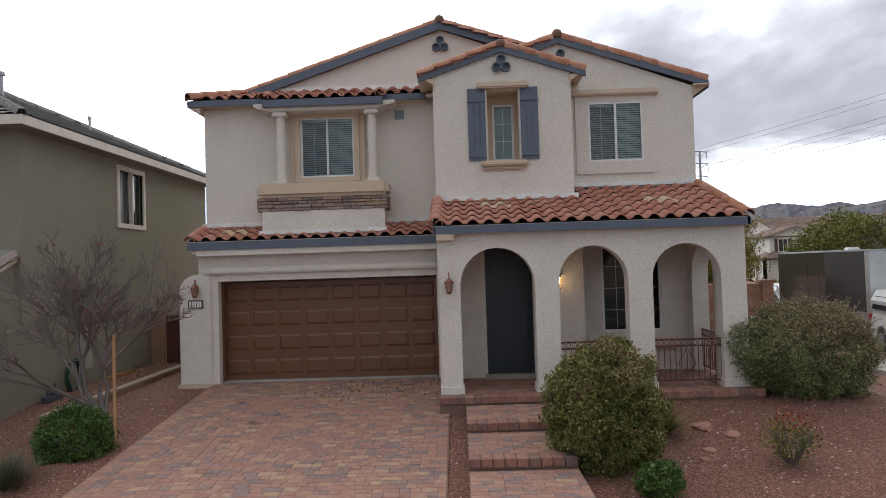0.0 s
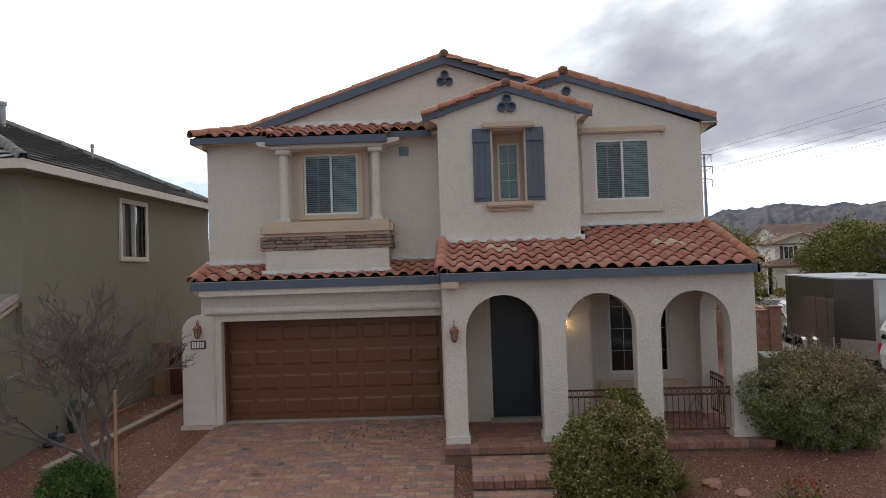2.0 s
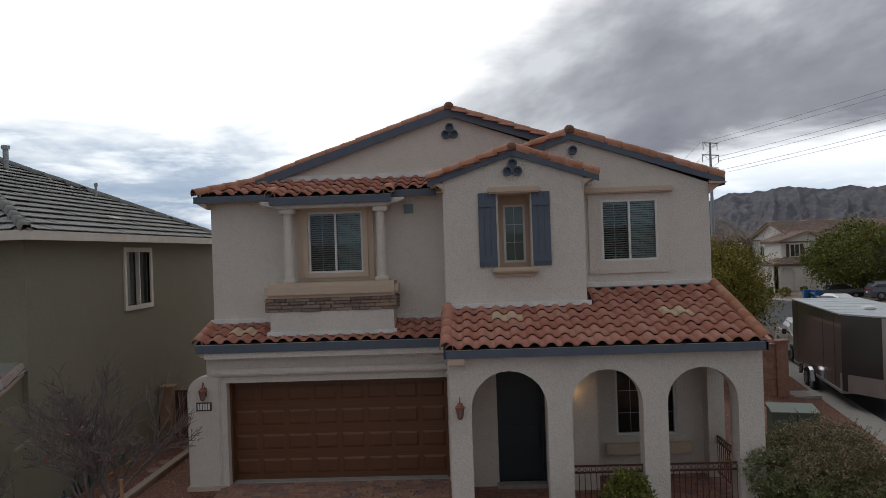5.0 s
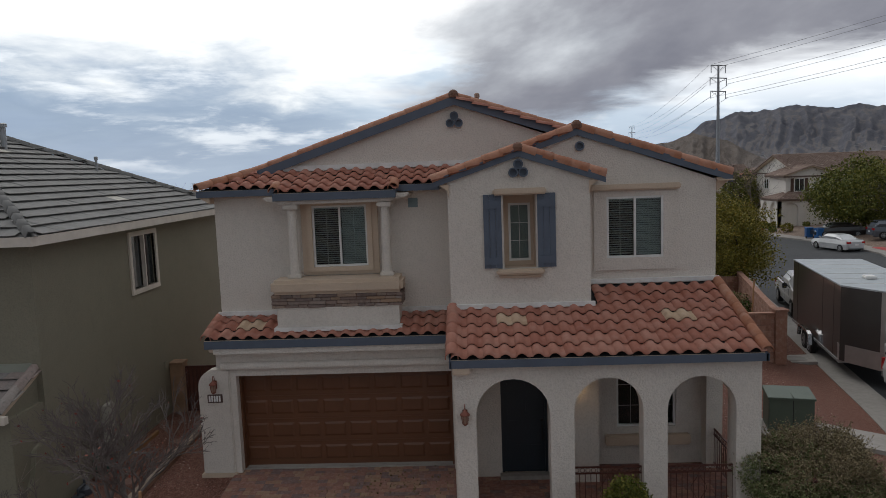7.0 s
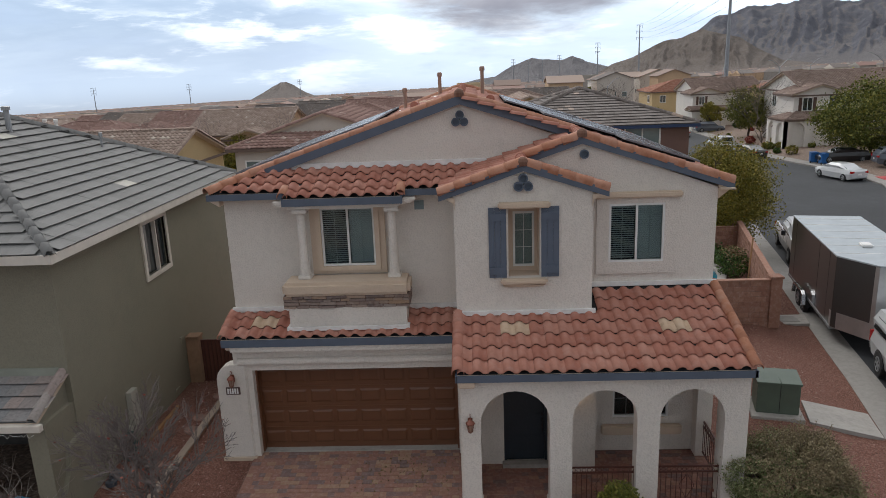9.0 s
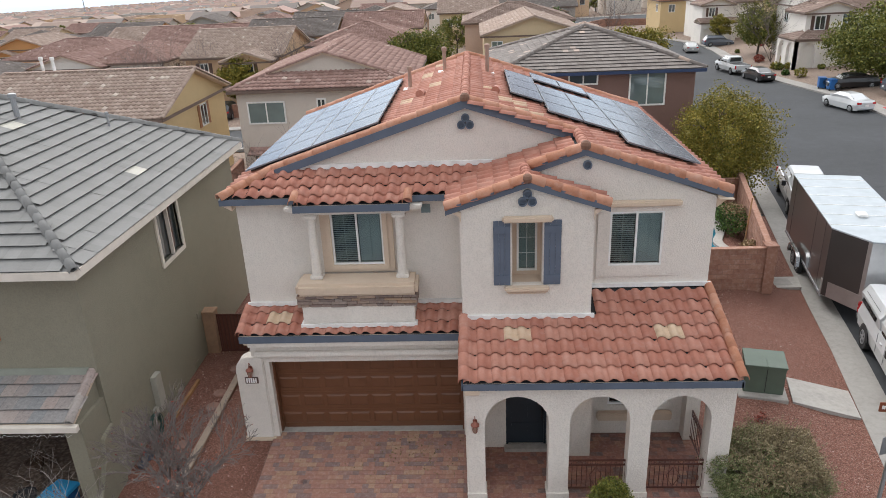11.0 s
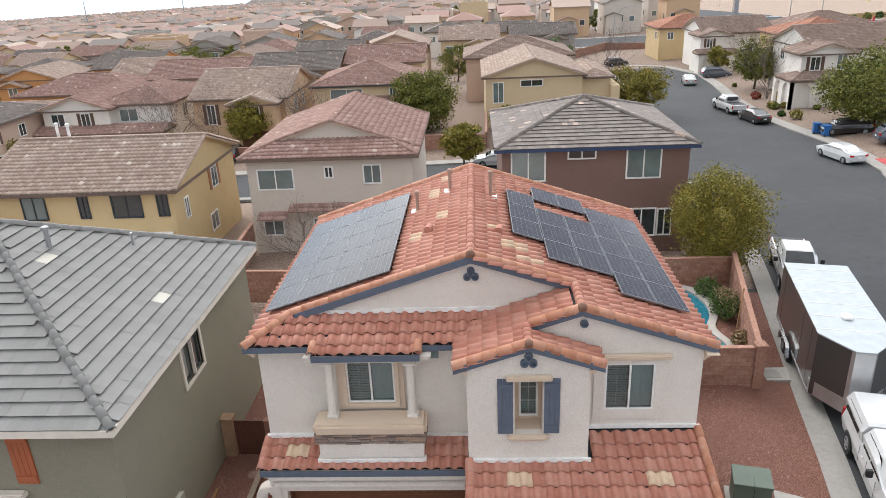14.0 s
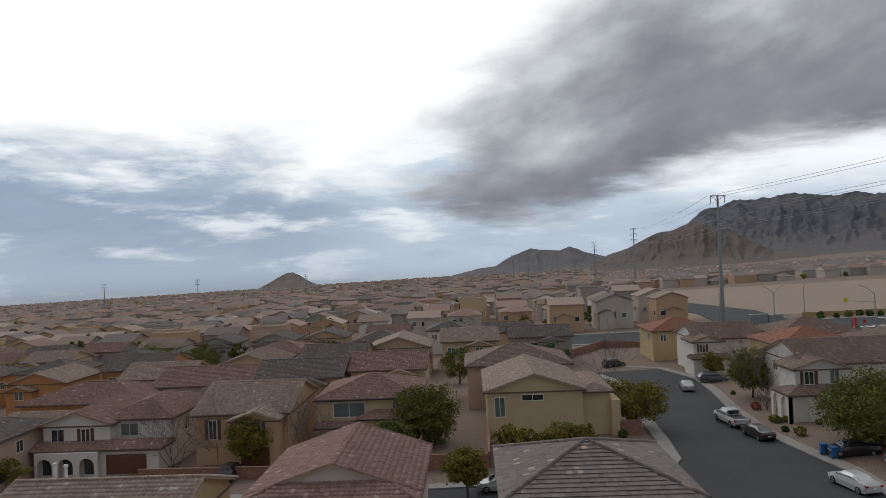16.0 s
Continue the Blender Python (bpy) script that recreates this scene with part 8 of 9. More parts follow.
def simple_window(h, face, u0, u1, z0, z1, X0, X1, Y0, Y1, glass=None, shutters=None, frame=None):
    """A framed window standing proud of a wall: front, left or right face."""
    f, g = 0.09, glass or DARK_GLASS
    def put(a, b, lo, hi, d0, d1):
        if face == "f":
            return (a, b, Y0 - d1, Y0 - d0, lo, hi)
        if face == "r":
            return (X1 + d0, X1 + d1, a, b, lo, hi)
        return (X0 - d1, X0 - d0, a, b, lo, hi)
    mid = (u0 + u1) / 2
    at = {"f": lambda u, v, k: (u, Y0 - 0.06 * k, v), "r": lambda u, v, k: (X1 + 0.06 * k, u, v), "l": lambda u, v, k: (X0 - 0.06 * k, u, v)}[face]
    w = part("window", holed(u0, u1, z0, z1, [(u0 + f, mid - 0.035, z0 + f, z1 - f), (mid + 0.035, u1 - f, z0 + f, z1 - f)], at), frame or FRAME, h)
    part("pane", boxes(put(u0 + f, u1 - f, z0 + f, z1 - f, 0.0, 0.025)), g, w)
    if shutters:
        for a in (u0 - 0.42, u1 + 0.06):
            part("shutter", boxes(put(a, a + 0.36, z0, z1, 0, 0.05)), shutters, w)


def bg_house(x0, x1, y0, y1, roof, wall, tile, H=5.6, wins=(), pitch=0.33, tiles=True, flat=False, z=None, over=0.45, label="", blocks=(), skirt=0.0, trim=None, seg=3):
    """A stucco house: walls, tile roof, windows, and lower or forward blocks with roofs of their own."""
    cx, cy = (x0 + x1) / 2, (y0 + y1) / 2
    z0 = street_z(cx, y0) + 0.5 if z is None else z
    h = thing("house", (0, 0, 0), label or "two-storey %s stucco house with %s tile roof" % (NAMES[wall], RNAMES[tile]), "house", "houses around")
    wm, rm = WALLS[wall], ROOFS[tile]
    trim = trim or FASCIA
    for k, (a, b, c, d, kind, hh) in enumerate(((x0, x1, y0, y1, roof, H), *blocks)):
        p = pitch
        if kind == "flat":
            part("wall", boxes((a, b, c, d, z0 - 1, z0 + hh), (a + 0.25, b - 0.25, c + 0.25, d - 0.25, z0 + hh - 0.3, z0 + hh + 0.004)), wm, h)
            continue
        w = b - a if kind == "gy" else d - c
        if kind == "gy":
            part("wall", prism([(a, z0 - 1), (b, z0 - 1), (b, z0 + hh), ((a + b) / 2, z0 + hh + p * w / 2), (a, z0 + hh)], "y", c + (skirt if skirt and k == 0 else 0), d), wm, h)
            if skirt and k == 0:
                part("wall", boxes((a, b, c, c + skirt, z0 - 1, z0 + hh)), wm, h)
        elif kind == "gx":
            part("wall", prism([(c, z0 - 1), (d, z0 - 1), (d, z0 + hh), ((c + d) / 2, z0 + hh + p * w / 2), (c, z0 + hh)], "x", a, b), wm, h)
        else:
            part("wall", boxes((a, b, c, d, z0 - 1, z0 + hh)), wm, h)
        ez = z0 + hh - p * over + 0.05
        tile_roof(h, kind, a - over, b + over, c - (over if not (skirt and k == 0) else 0.2 - skirt), d + over, ez, p, rm, seg, 0.32, 0.42, flat, tiles=tiles)
        if skirt and k == 0:
            s = Slope((a - over, c - over, ez), (1, 0, 0), (0, 1, p))
            ww, deep, lk = b - a + 2 * over, skirt + over, math.hypot(1, p)
            corner = [(0, 0), (deep - 0.2, 0), (deep - 0.2, (deep - 0.2) * lk)]
            for s2, pl in ((s, [(0, 0), (ww, 0), (ww - deep, deep * lk), (deep, deep * lk)]), (Slope((b + over, c - over, ez), (0, 1, 0), (-1, 0, p)), corner),
                           (Slope((a - over, c + skirt - 0.2, ez), (0, -1, 0), (1, 0, p)), [(0, 0), (deep - 0.2, 0), (0, (deep - 0.2) * lk)])):
                dk = deck("pent_roof", s2, pl, rm, h)
                lay_tiles("roof_tiles", s2, pl, rm, dk, 0.32, 0.42, 0.06, seg, rng=random.Random(4))
            for sx, q0 in ((1, a - over), (-1, b + over)):
                lay_caps("hip_tiles", (q0, c - over, ez + 0.05), (q0 + sx * deep, c + skirt, ez + deep * p + 0.05), rm, h, 0.11, 0.36, False, seg=4)
        part("fascia", boxes((a - over, b + over, c - over - 0.02, c - over + 0.02, ez - 0.18, ez), bevel=0), trim, h)
        part("fascia", boxes((b + over - 0.02, b + over + 0.02, c - over, d + over, ez - 0.18, ez)), trim, h)
        part("fascia", boxes((a - over - 0.02, a - over + 0.02, c - over, d + over, ez - 0.18, ez)), trim, h)
    for wn in wins:
        face, u0, u1, a, b = wn[:5]
        simple_window(h, face, u0, u1, z0 + a, z0 + b, x0, x1, y0, y1, *wn[5:])
    return h, z0


WHITE_TRIM = painted("white_window_trim", (0.70, 0.69, 0.66), 0.6)
SHUT = painted("shutter_brown", (0.10, 0.055, 0.04), 0.6)
SHUT_O = painted("shutter_rust", (0.28, 0.12, 0.05), 0.6)
# behind the stucco house
hb, zb = bg_house(1.45, 12.3, 40.8, 51.6, "hip", "brown", "grey", 6.55, (("f", 1.95, 4.0, 4.40, 6.32, SKY_GLASS, None, WHITE_TRIM), ("f", 8.65, 10.70, 4.42, 6.35, SKY_GLASS, None, WHITE_TRIM), ("f", 5.25, 6.92, 5.68, 6.40, DARK_GLASS, None, WHITE_TRIM), ("f", 8.85, 10.60, 0.80, 2.60), ("f", 10.64, 11.55, 0.82, 2.56)), z=-0.45, flat=True, trim=painted("navy_fascia", (0.02, 0.04, 0.10), 0.6), label="two-storey cocoa-brown house with grey hip roof and navy fascia")
hg, zg = bg_house(-14.85, -4.15, 43.9, 56.0, "gy", "beige", "pink", 6.30, (("f", -14.25, -11.85, 4.05, 5.45, SKY_GLASS), ("f", -9.85, -9.25, 4.75, 5.55), ("f", -7.35, -6.15, 4.3, 5.6, SKY_GLASS), ("f", -14.25, -12.85, 0.9, 2.15, SKY_GLASS), ("f", -10.9, -8.6, 0.3, 2.1, SKY_GLASS)), z=-1.1, skirt=1.8, label="two-storey beige stucco house with pinkish gable roof")
for a, b, zz in ((-14.4, -12.6, 2.25), (-12.3, -8.0, 2.75)):
    s = Slope((a, 43.0, zz - 1.1), (1, 0, 0), (0, 1, 0.4))
    d = deck("window_hood", s, [(0, 0), (b - a, 0), (b - a, 0.95), (0, 0.95)], ROOFS["pink"], hg)
    lay_tiles("roof_tiles", s, [(0, 0), (b - a, 0), (b - a, 0.95), (0, 0.95)], ROOFS["pink"], d, 0.32, 0.42, 0.06, 3)
hy, zy = bg_house(-30.5, -18.6, 40.7, 52.2, "gx", "yellow", "tan", 5.75, (("f", -28.15, -26.6, 3.85, 5.4, SKY_GLASS, None, DARK_DOOR), ("f", -24.57, -23.88, 3.9, 5.45, DARK_GLASS, None, DARK_DOOR), ("f", -22.47, -20.56, 3.88, 5.46, DARK_GLASS, None, DARK_DOOR), ("f", -19.62, -18.9, 3.93, 5.42, DARK_GLASS, None, DARK_DOOR), ("r", 42.2, 42.9, 3.2, 4.6), ("r", 47.2, 48.4, 3.7, 5.2, DARK_GLASS, SHUT_O), ("r", 46.0, 47.4, 0.9, 2.2)), z=-1.5, label="two-storey wheat-yellow house with tan gable roof")
part("patio_cover", prism([(37.9, 2.45 - 1.5), (40.7, 2.85 - 1.5), (40.7, 2.92 - 1.5), (37.9, 2.55 - 1.5)], "x", -26.2, -18.9), WHITE, hy, "white ribbed metal patio cover")
for k in range(6):
    part("patio_post", boxes((-26.0 + 1.4 * k, -25.9 + 1.4 * k, 38.0, 38.1, -1.6, 0.95)), WHITE, hy)
for x, y in ((-28.6, 47.0), (-27.6, 46.6)):
    z = zy + 5.75 + 0.33 * 5.4 - 0.1
    t = thing("roof_pipe", (x, y, z), "pale metal flue on a tile roof", "flue pipe", "roof pipes")
    part("pipe", tubes((V((0, 0, -0.3)), V((0, 0, 1.15)), 0.10), seg=10), FLASH, t)
    part("cap", lathe([(0.14, 1.08), (0.14, 1.24), (0.1, 1.28)], seg=10), FLASH, t)

# across the back street
bg_house(-63.0, -50.5, 69.0, 82.0, "hip", "rose", "grey", 5.6, (("r", 70.5, 72.0, 3.4, 4.8, DARK_GLASS, SHUT), ("r", 75.5, 76.8, 3.4, 4.8), ("r", 71, 74, 0.9, 2.3)))
h2, z2 = bg_house(-44.0, -35.5, 81.0, 93.5, "hip", "white", "pink", 5.6, (("f", -41.6, -39.4, 3.5, 5.0, SKY_GLASS), ("r", 84.5, 86.0, 3.2, 4.9)), blocks=((-49.8, -42.0, 79.4, 90.0, "gy", 5.4), (-50.0, -35.8, 78.0, 81.0, "gx", 2.9)))
for a in (-49.3, -46.9, -44.5):
    # dark glass panels added to stand in for the shade inside the arches
    part("porch_window", boxes((a + 0.2, a + 1.5, 77.94, 77.99, z2 + 0.1, z2 + 2.1)), DARK_GLASS, h2)
    part("porch_arch", arcade(a - 0.3, a + 2.1, z2 - 0.6, z2 + 2.7, [(a, a + 1.7, z2 + 1.2)], lambda u, w, k: (u, 77.2 + 0.3 * k, w), 8), WALLS["white"], h2)
simple_window(h2, "f", -48.9, -47.3, z2 + 3.4, z2 + 4.9, 0, 0, 79.4, 0)
simple_window(h2, "f", -45.4, -44.3, z2 + 3.3, z2 + 4.9, 0, 0, 79.4, 0, DARK_GLASS, SHUT)
part("garage_door", boxes((-41.8, -37.2, 77.95, 78.0, z2, z2 + 2.2)), BROWN_DOOR, h2)
h3, z3 = bg_house(-32.3, -21.6, 80.0, 94.0, "gx", "tan", "tan", 5.6, (("f", -30.8, -29.8, 2.6, 4.9, DARK_GLASS, SHUT), ("r", 84.0, 85.2, 3.3, 4.7), ("r", 88.0, 89.0, 3.3, 4.7)), blocks=((-27.2, -22.2, 77.8, 86.0, "gy", 5.3),))
simple_window(h3, "f", -25.9, -24.0, z3 + 3.4, z3 + 5.0, 0, 0, 77.8, 0, DARK_GLASS, SHUT)
part("garage_door", boxes((-26.4, -23.2, 77.74, 77.8, z3, z3 + 2.2)), BROWN_DOOR, h3)
bg_house(-19.2, -7.0, 84.5, 96.0, "hip", "sand", "pink", 5.7, (("f", -17.3, -13.4, 3.4, 5.2, SKY_GLASS), ("f", -10.2, -9.4, 3.2, 5.2, SKY_GLASS), ("f", -9.6, -8.0, 0.6, 2.6, SKY_GLASS)), blocks=((-13.8, -8.2, 83.0, 86.0, "hip", 3.6), (-19.0, -14.0, 83.4, 85.0, "gx", 2.6)), trim=painted("charcoal_fascia", (0.05, 0.05, 0.05), 0.7))
bg_house(1.2, 12.3, 83.0, 98.0, "gy", "sand", "tan", 5.7, (("f", 2.0, 3.3, 2.6, 5.0, SKY_GLASS), ("f", 5.2, 7.8, 4.4, 5.2)), blocks=((12.3, 15.6, 84.0, 95.0, "hip", 5.2), (15.6, 16.6, 83.0, 95.0, "flat", 4.2)))
bg_house(-62.5, -46.0, 94.5, 106.0, "hip", "orange", "pink", 5.6, (("r", 97, 98.4, 3.4, 4.8),))
bg_house(-60.0, -48.0, 86.5, 93.0, "gx", "tan", "tan", 4.2, ())
# further rows
ROWS_FAR = (
    (-79.5, -69.5, 117, 128, "gy", "orange", "tan"), (-69.0, -57.5, 128, 141, "gx", "orange", "grey"), (-47.0, -33.5, 102, 113.5, "gx", "beige", "pink"), (-32.5, -20.0, 103.5, 115, "gx", "tan", "grey"), (-19.0, -7.8, 107, 118.5, "gx", "sand", "pink"),
    (-31.5, -20.0, 126.5, 138, "gx", "yellow", "grey"), (-21.0, -9.0, 138.5, 150, "gy", "rose", "tan"), (-6.5, 4.6, 143, 155, "gx", "sand", "tan"), (-1.2, 13.8, 103.5, 116, "hip", "rose", "brown"), (7.4, 19.6, 143, 153, "gx", "grey", "grey"),
    (-95, -84, 108, 120, "hip", "tan", "grey"), (-88, -77, 132, 143, "hip", "sand", "grey"), (-104, -92, 130, 142, "hip", "orange", "grey"), (-58, -47, 113, 124, "gx", "tan", "tan"), (-46, -35, 124, 136, "gy", "sand", "brown"), (-80, -69, 146, 157, "hip", "white", "grey"),
    (-112, -101, 106, 117, "hip", "rose", "tan"), (-98, -87, 88, 100, "gx", "orange", "tan"), (-84, -72, 86, 98, "hip", "tan", "tan"), (-75, -64, 70, 82, "gx", "sand", "brown"), (-92, -80, 68, 80, "hip", "beige", "grey"), (-46, -34, 142, 154, "hip", "white", "pink"))
for k, (a, b, c, d, rf, wl, tl) in enumerate(ROWS_FAR):
    m = (a + b) / 2
    blk = ((m - 0.5, m + 4.2, c - 1.6, c + 4, "gy", 5.2),) if rf == "gx" else ((m - 4.5, m, c - 1.4, c + 4, "gy", 5.0),)
    h, zz = bg_house(a, b, c, d, rf, wl, tl, 6.0, (("f", m - 4.6, m - 3.0, 3.4, 4.8, SKY_GLASS), ("f", m - 2.2, m - 0.8, 3.4, 4.8), ("r", c + 3, c + 4.2, 3.3, 4.7)), blocks=blk, seg=2)
    cx = m + 1.9 if rf == "gx" else m - 2.2
    simple_window(h, "f", cx - 0.8, cx + 0.8, zz + 3.4, zz + 4.9, 0, 0, blk[0][2], 0, SKY_GLASS)
# right of the street
h5, z5 = bg_house(40.2, 56.0, 87.5, 100.0, "gx", "white", "brown", 5.9, (("l", 90.0, 91.4, 3.6, 5.0), ("l", 96.0, 97.2, 3.6, 5.0)), blocks=((38.0, 44.0, 86.0, 90.5, "gy", 5.6), (36.6, 46.0, 84.2, 88.0, "hip", 2.9)))
simple_window(h5, "f", 39.0, 40.2, z5 + 3.6, z5 + 5.2, 0, 0, 86.0, 0, DARK_GLASS, SHUT)
simple_window(h5, "f", 42.0, 43.2, z5 + 3.6, z5 + 5.4, 0, 0, 86.0, 0, SKY_GLASS)
part("porch_arch", arcade(83.9, 89.0, z5 - 0.6, z5 + 2.7, [(84.5, 86.2, z5 + 1.6), (86.8, 88.5, z5 + 1.6)], lambda u, w, k: (36.3 + 0.35 * k, u, w), 8), WALLS["white"], h5)
part("porch_arch", arcade(36.3, 45.8, z5 - 0.6, z5 + 2.7, [(36.9, 38.6, z5 + 1.6), (39.4, 41.2, z5 + 1.6), (42.0, 45.0, z5 + 1.0)], lambda u, w, k: (u, 83.9 + 0.35 * k, w), 8), WALLS["white"], h5)
h6, z6 = bg_house(48.5, 64.0, 70.0, 83.0, "gx", "beige", "brown", 5.7, (("f", 50.0, 51.2, 3.4, 5.2, SKY_GLASS), ("f", 52.4, 53.6, 3.4, 5.2, SKY_GLASS), ("f", 54.8, 56.0, 3.4, 5.2, SKY_GLASS), ("l", 72.0, 73.5, 3.4, 5.0)), blocks=((46.0, 54.0, 66.5, 71.0, "hip", 2.9),))
for c in range(5):
    for r in range(2):
        y = 70.6 + r * 1.6
        copy_thing(bpy.data.objects["solar_panel"], Matrix.Translation((50.5 + 1.7 * c, y, z6 + 5.7 + 0.33 * (y - 70.0) + 0.25)) @ pose(0, 0, 0, math.degrees(math.atan(0.33)), 0, 0) @ Matrix.Diagonal((1.7, 1.0, 1, 1)).to_quaternion().to_matrix().to_4x4())
h7, z7 = bg_house(38.5, 49.5, 124.0, 136.0, "gx", "white", "brown", 5.6, (("l", 126.0, 127.4, 3.4, 4.8),), blocks=((37.2, 42.0, 121.8, 127.0, "gy", 5.4), (36.8, 42.2, 120.2, 122.5, "gx", 2.8)))
part("porch_arch", arcade(36.6, 42.2, z7 - 0.6, z7 + 2.6, [(37.2, 38.6, z7 + 1.3), (39.2, 41.4, z7 + 1.0)], lambda u, w, k: (u, 119.9 + 0.3 * k, w), 8), WALLS["white"], h7)
simple_window(h7, "f", 38.2, 39.2, z7 + 3.5, z7 + 4.9, 0, 0, 121.8, 0, DARK_GLASS, SHUT)
bg_house(35.5, 48.0, 142.0, 153.0, "hip", "yellow", "red", 5.6, (("f", 37.0, 38.2, 3.4, 4.8), ("l", 144, 145.4, 3.4, 4.8)))
bg_house(46.0, 58.0, 108.0, 120.0, "hip", "yellow", "red", 5.6, (("f", 47.0, 48.2, 3.4, 4.8),))
bg_house(56.0, 68.0, 101.0, 113.0, "hip", "rose", "brown", 5.6, (("f", 57.0, 58.4, 3.4, 4.8),))
bg_house(52.0, 66.0, 122.0, 134.0, "hip", "tan", "brown", 5.6, ())
# garden walls among the houses
for a, b in (((-36, 73.5), (-6.5, 73.0)), ((-6.5, 73.0), (-6.5, 84)), ((16.5, 83), (19.0, 83.5)), ((18, 150), (30, 168)), ((30, 168), (56, 158)), ((-6.5, 73), (1.0, 72.5)), ((1.0, 72.5), (1.2, 83))):
    zz = street_z(*a)
    block_wall(a, b, zz - 0.3, zz + 2.0)

# mid-distance blocks: plainer houses on a loose grid
q = random.Random(52)


def mid_house(x, y, q):
    w, d = q.uniform(9, 11.5), q.uniform(9, 10.5)
    wl = q.choice(("beige", "grey", "tan", "sand", "grey", "tan", "rose", "grey", "rose", "white"))
    tl = q.choice(("pink", "tan", "grey", "brown", "grey", "brown"))
    z0 = street_z(x, y) + 0.45
    kind = q.choice(("hip", "gx", "gy", "gx", "hip", "gy", "gx", "flat"))
    H = 6.0 if kind != "flat" else 7.2
    if -10 < x < 62 and y < 300 and q.random() < 0.6:
        H += 2.4
    h = thing("house", (x, y, z0), "distant two-storey %s stucco house" % NAMES[wl], "house", "houses around")
    wm, rm = WALLS[wl], ROOFS[tl]
    o, p = 0.45, 0.36
    if kind == "flat":
        part("wall", boxes((-w / 2, w / 2, -d / 2, d / 2, -1, H), bevel=0), wm, h)
        part("wall", boxes((-w / 2 + 1, w / 2 - 3, -d / 2 - 1.5, -d / 2, -1, 5.4)), wm, h)
        part("parapet", holed(-w / 2 - 0.08, w / 2 + 0.08, -d / 2 - 0.08, d / 2 + 0.08, [(-w / 2 + 0.3, w / 2 - 0.3, -d / 2 + 0.3, d / 2 - 0.3)], lambda u, v, k: (u, v, H + 0.55 * k)), wm, h)
        part("roof", boxes((-w / 2 + 0.3, w / 2 - 0.3, -d / 2 + 0.3, d / 2 - 0.3, H, H + 0.05)), ROOFS["grey"], h)
    else:
        if kind == "hip":
            part("wall", boxes((-w / 2, w / 2, -d / 2, d / 2, -1, H)), wm, h)
            rr = min(w, d) / 2 + o
            bm = bmesh.new()
            e = [bm.verts.new(c) for c in ((-w / 2 - o, -d / 2 - o, H - 0.1), (w / 2 + o, -d / 2 - o, H - 0.1), (w / 2 + o, d / 2 + o, H - 0.1), (-w / 2 - o, d / 2 + o, H - 0.1))]
            if w >= d:
                t0, t1 = bm.verts.new((-w / 2 - o + rr, 0, H + p * rr)), bm.verts.new((w / 2 + o - rr, 0, H + p * rr + 0.001))
                fs = ((e[0], e[1], t1, t0), (e[1], e[2], t1), (e[2], e[3], t0, t1), (e[3], e[0], t0))
            else:
                t0, t1 = bm.verts.new((0, -d / 2 - o + rr, H + p * rr)), bm.verts.new((0, d / 2 + o - rr, H + p * rr + 0.001))
                fs = ((e[0], e[1], t0), (e[1], e[2], t1, t0), (e[2], e[3], t1), (e[3], e[0], t0, t1))
            for f in fs:
                bm.faces.new(f)
            bm.faces.new(e[::-1])
            part("roof", bm, rm, h)
        else:
            ax, hw, hl = ("x", d / 2, w / 2) if kind == "gx" else ("y", w / 2, d / 2)
            part("wall", prism([(-hw, -1), (hw, -1), (hw, H), (0, H + p * hw), (-hw, H)], ax, -hl, hl), wm, h)
            part("roof", prism([(-hw - o, H - p * o), (0, H + p * hw), (hw + o, H - p * o), (hw + o, H - p * o + 0.16), (0, H + p * hw + 0.16), (-hw - o, H - p * o + 0.16)], ax, -hl - o, hl + o), rm, h)
        bx = q.uniform(-w / 2, w / 2 - 4.5)
        part("wall", prism([(bx, -1), (bx + 4.5, -1), (bx + 4.5, 5.0), (bx + 2.25, 5.8), (bx, 5.0)], "y", -d / 2 - 1.4, -d / 2), wm, h)
        part("roof", prism([(bx - o, 4.84), (bx + 2.25, 5.82), (bx + 4.5 + o, 4.84), (bx + 4.5 + o, 5.0), (bx + 2.25, 5.98), (bx - o, 5.0)], "y", -d / 2 - 1.8, -d / 2 + 3), rm, h)
    for k in range(q.choice((2, 3, 3))):
        wx = -w / 2 + 1.2 + k * 3.1
        ww = part("window", boxes((wx - 0.1, wx + 1.4, -d / 2 - 0.06, -d / 2, 3.2, 4.8)), FRAME, h)
        part("pane", boxes((wx, wx + 1.3, -d / 2 - 0.08, -d / 2 - 0.06, 3.3, 4.7)), q.choice((DARK_GLASS, SKY_GLASS)), ww)
    for sx in (-1, 1):
        wy = q.uniform(-d / 2 + 1.5, d / 2 - 3)
        ww = part("window", boxes((sx * w / 2 - 0.06, sx * w / 2 + 0.06, wy - 0.1, wy + 1.2, 3.2, 4.7)), FRAME, h)
        part("pane", boxes((sx * w / 2 - 0.08, sx * w / 2 + 0.08, wy, wy + 1.1, 3.3, 4.6)), DARK_GLASS, ww)


def near_avenue(x, y, r):
    return dist_line(AVENUE, x, y) < r or dist_line(AVENUE_2, x, y) < r


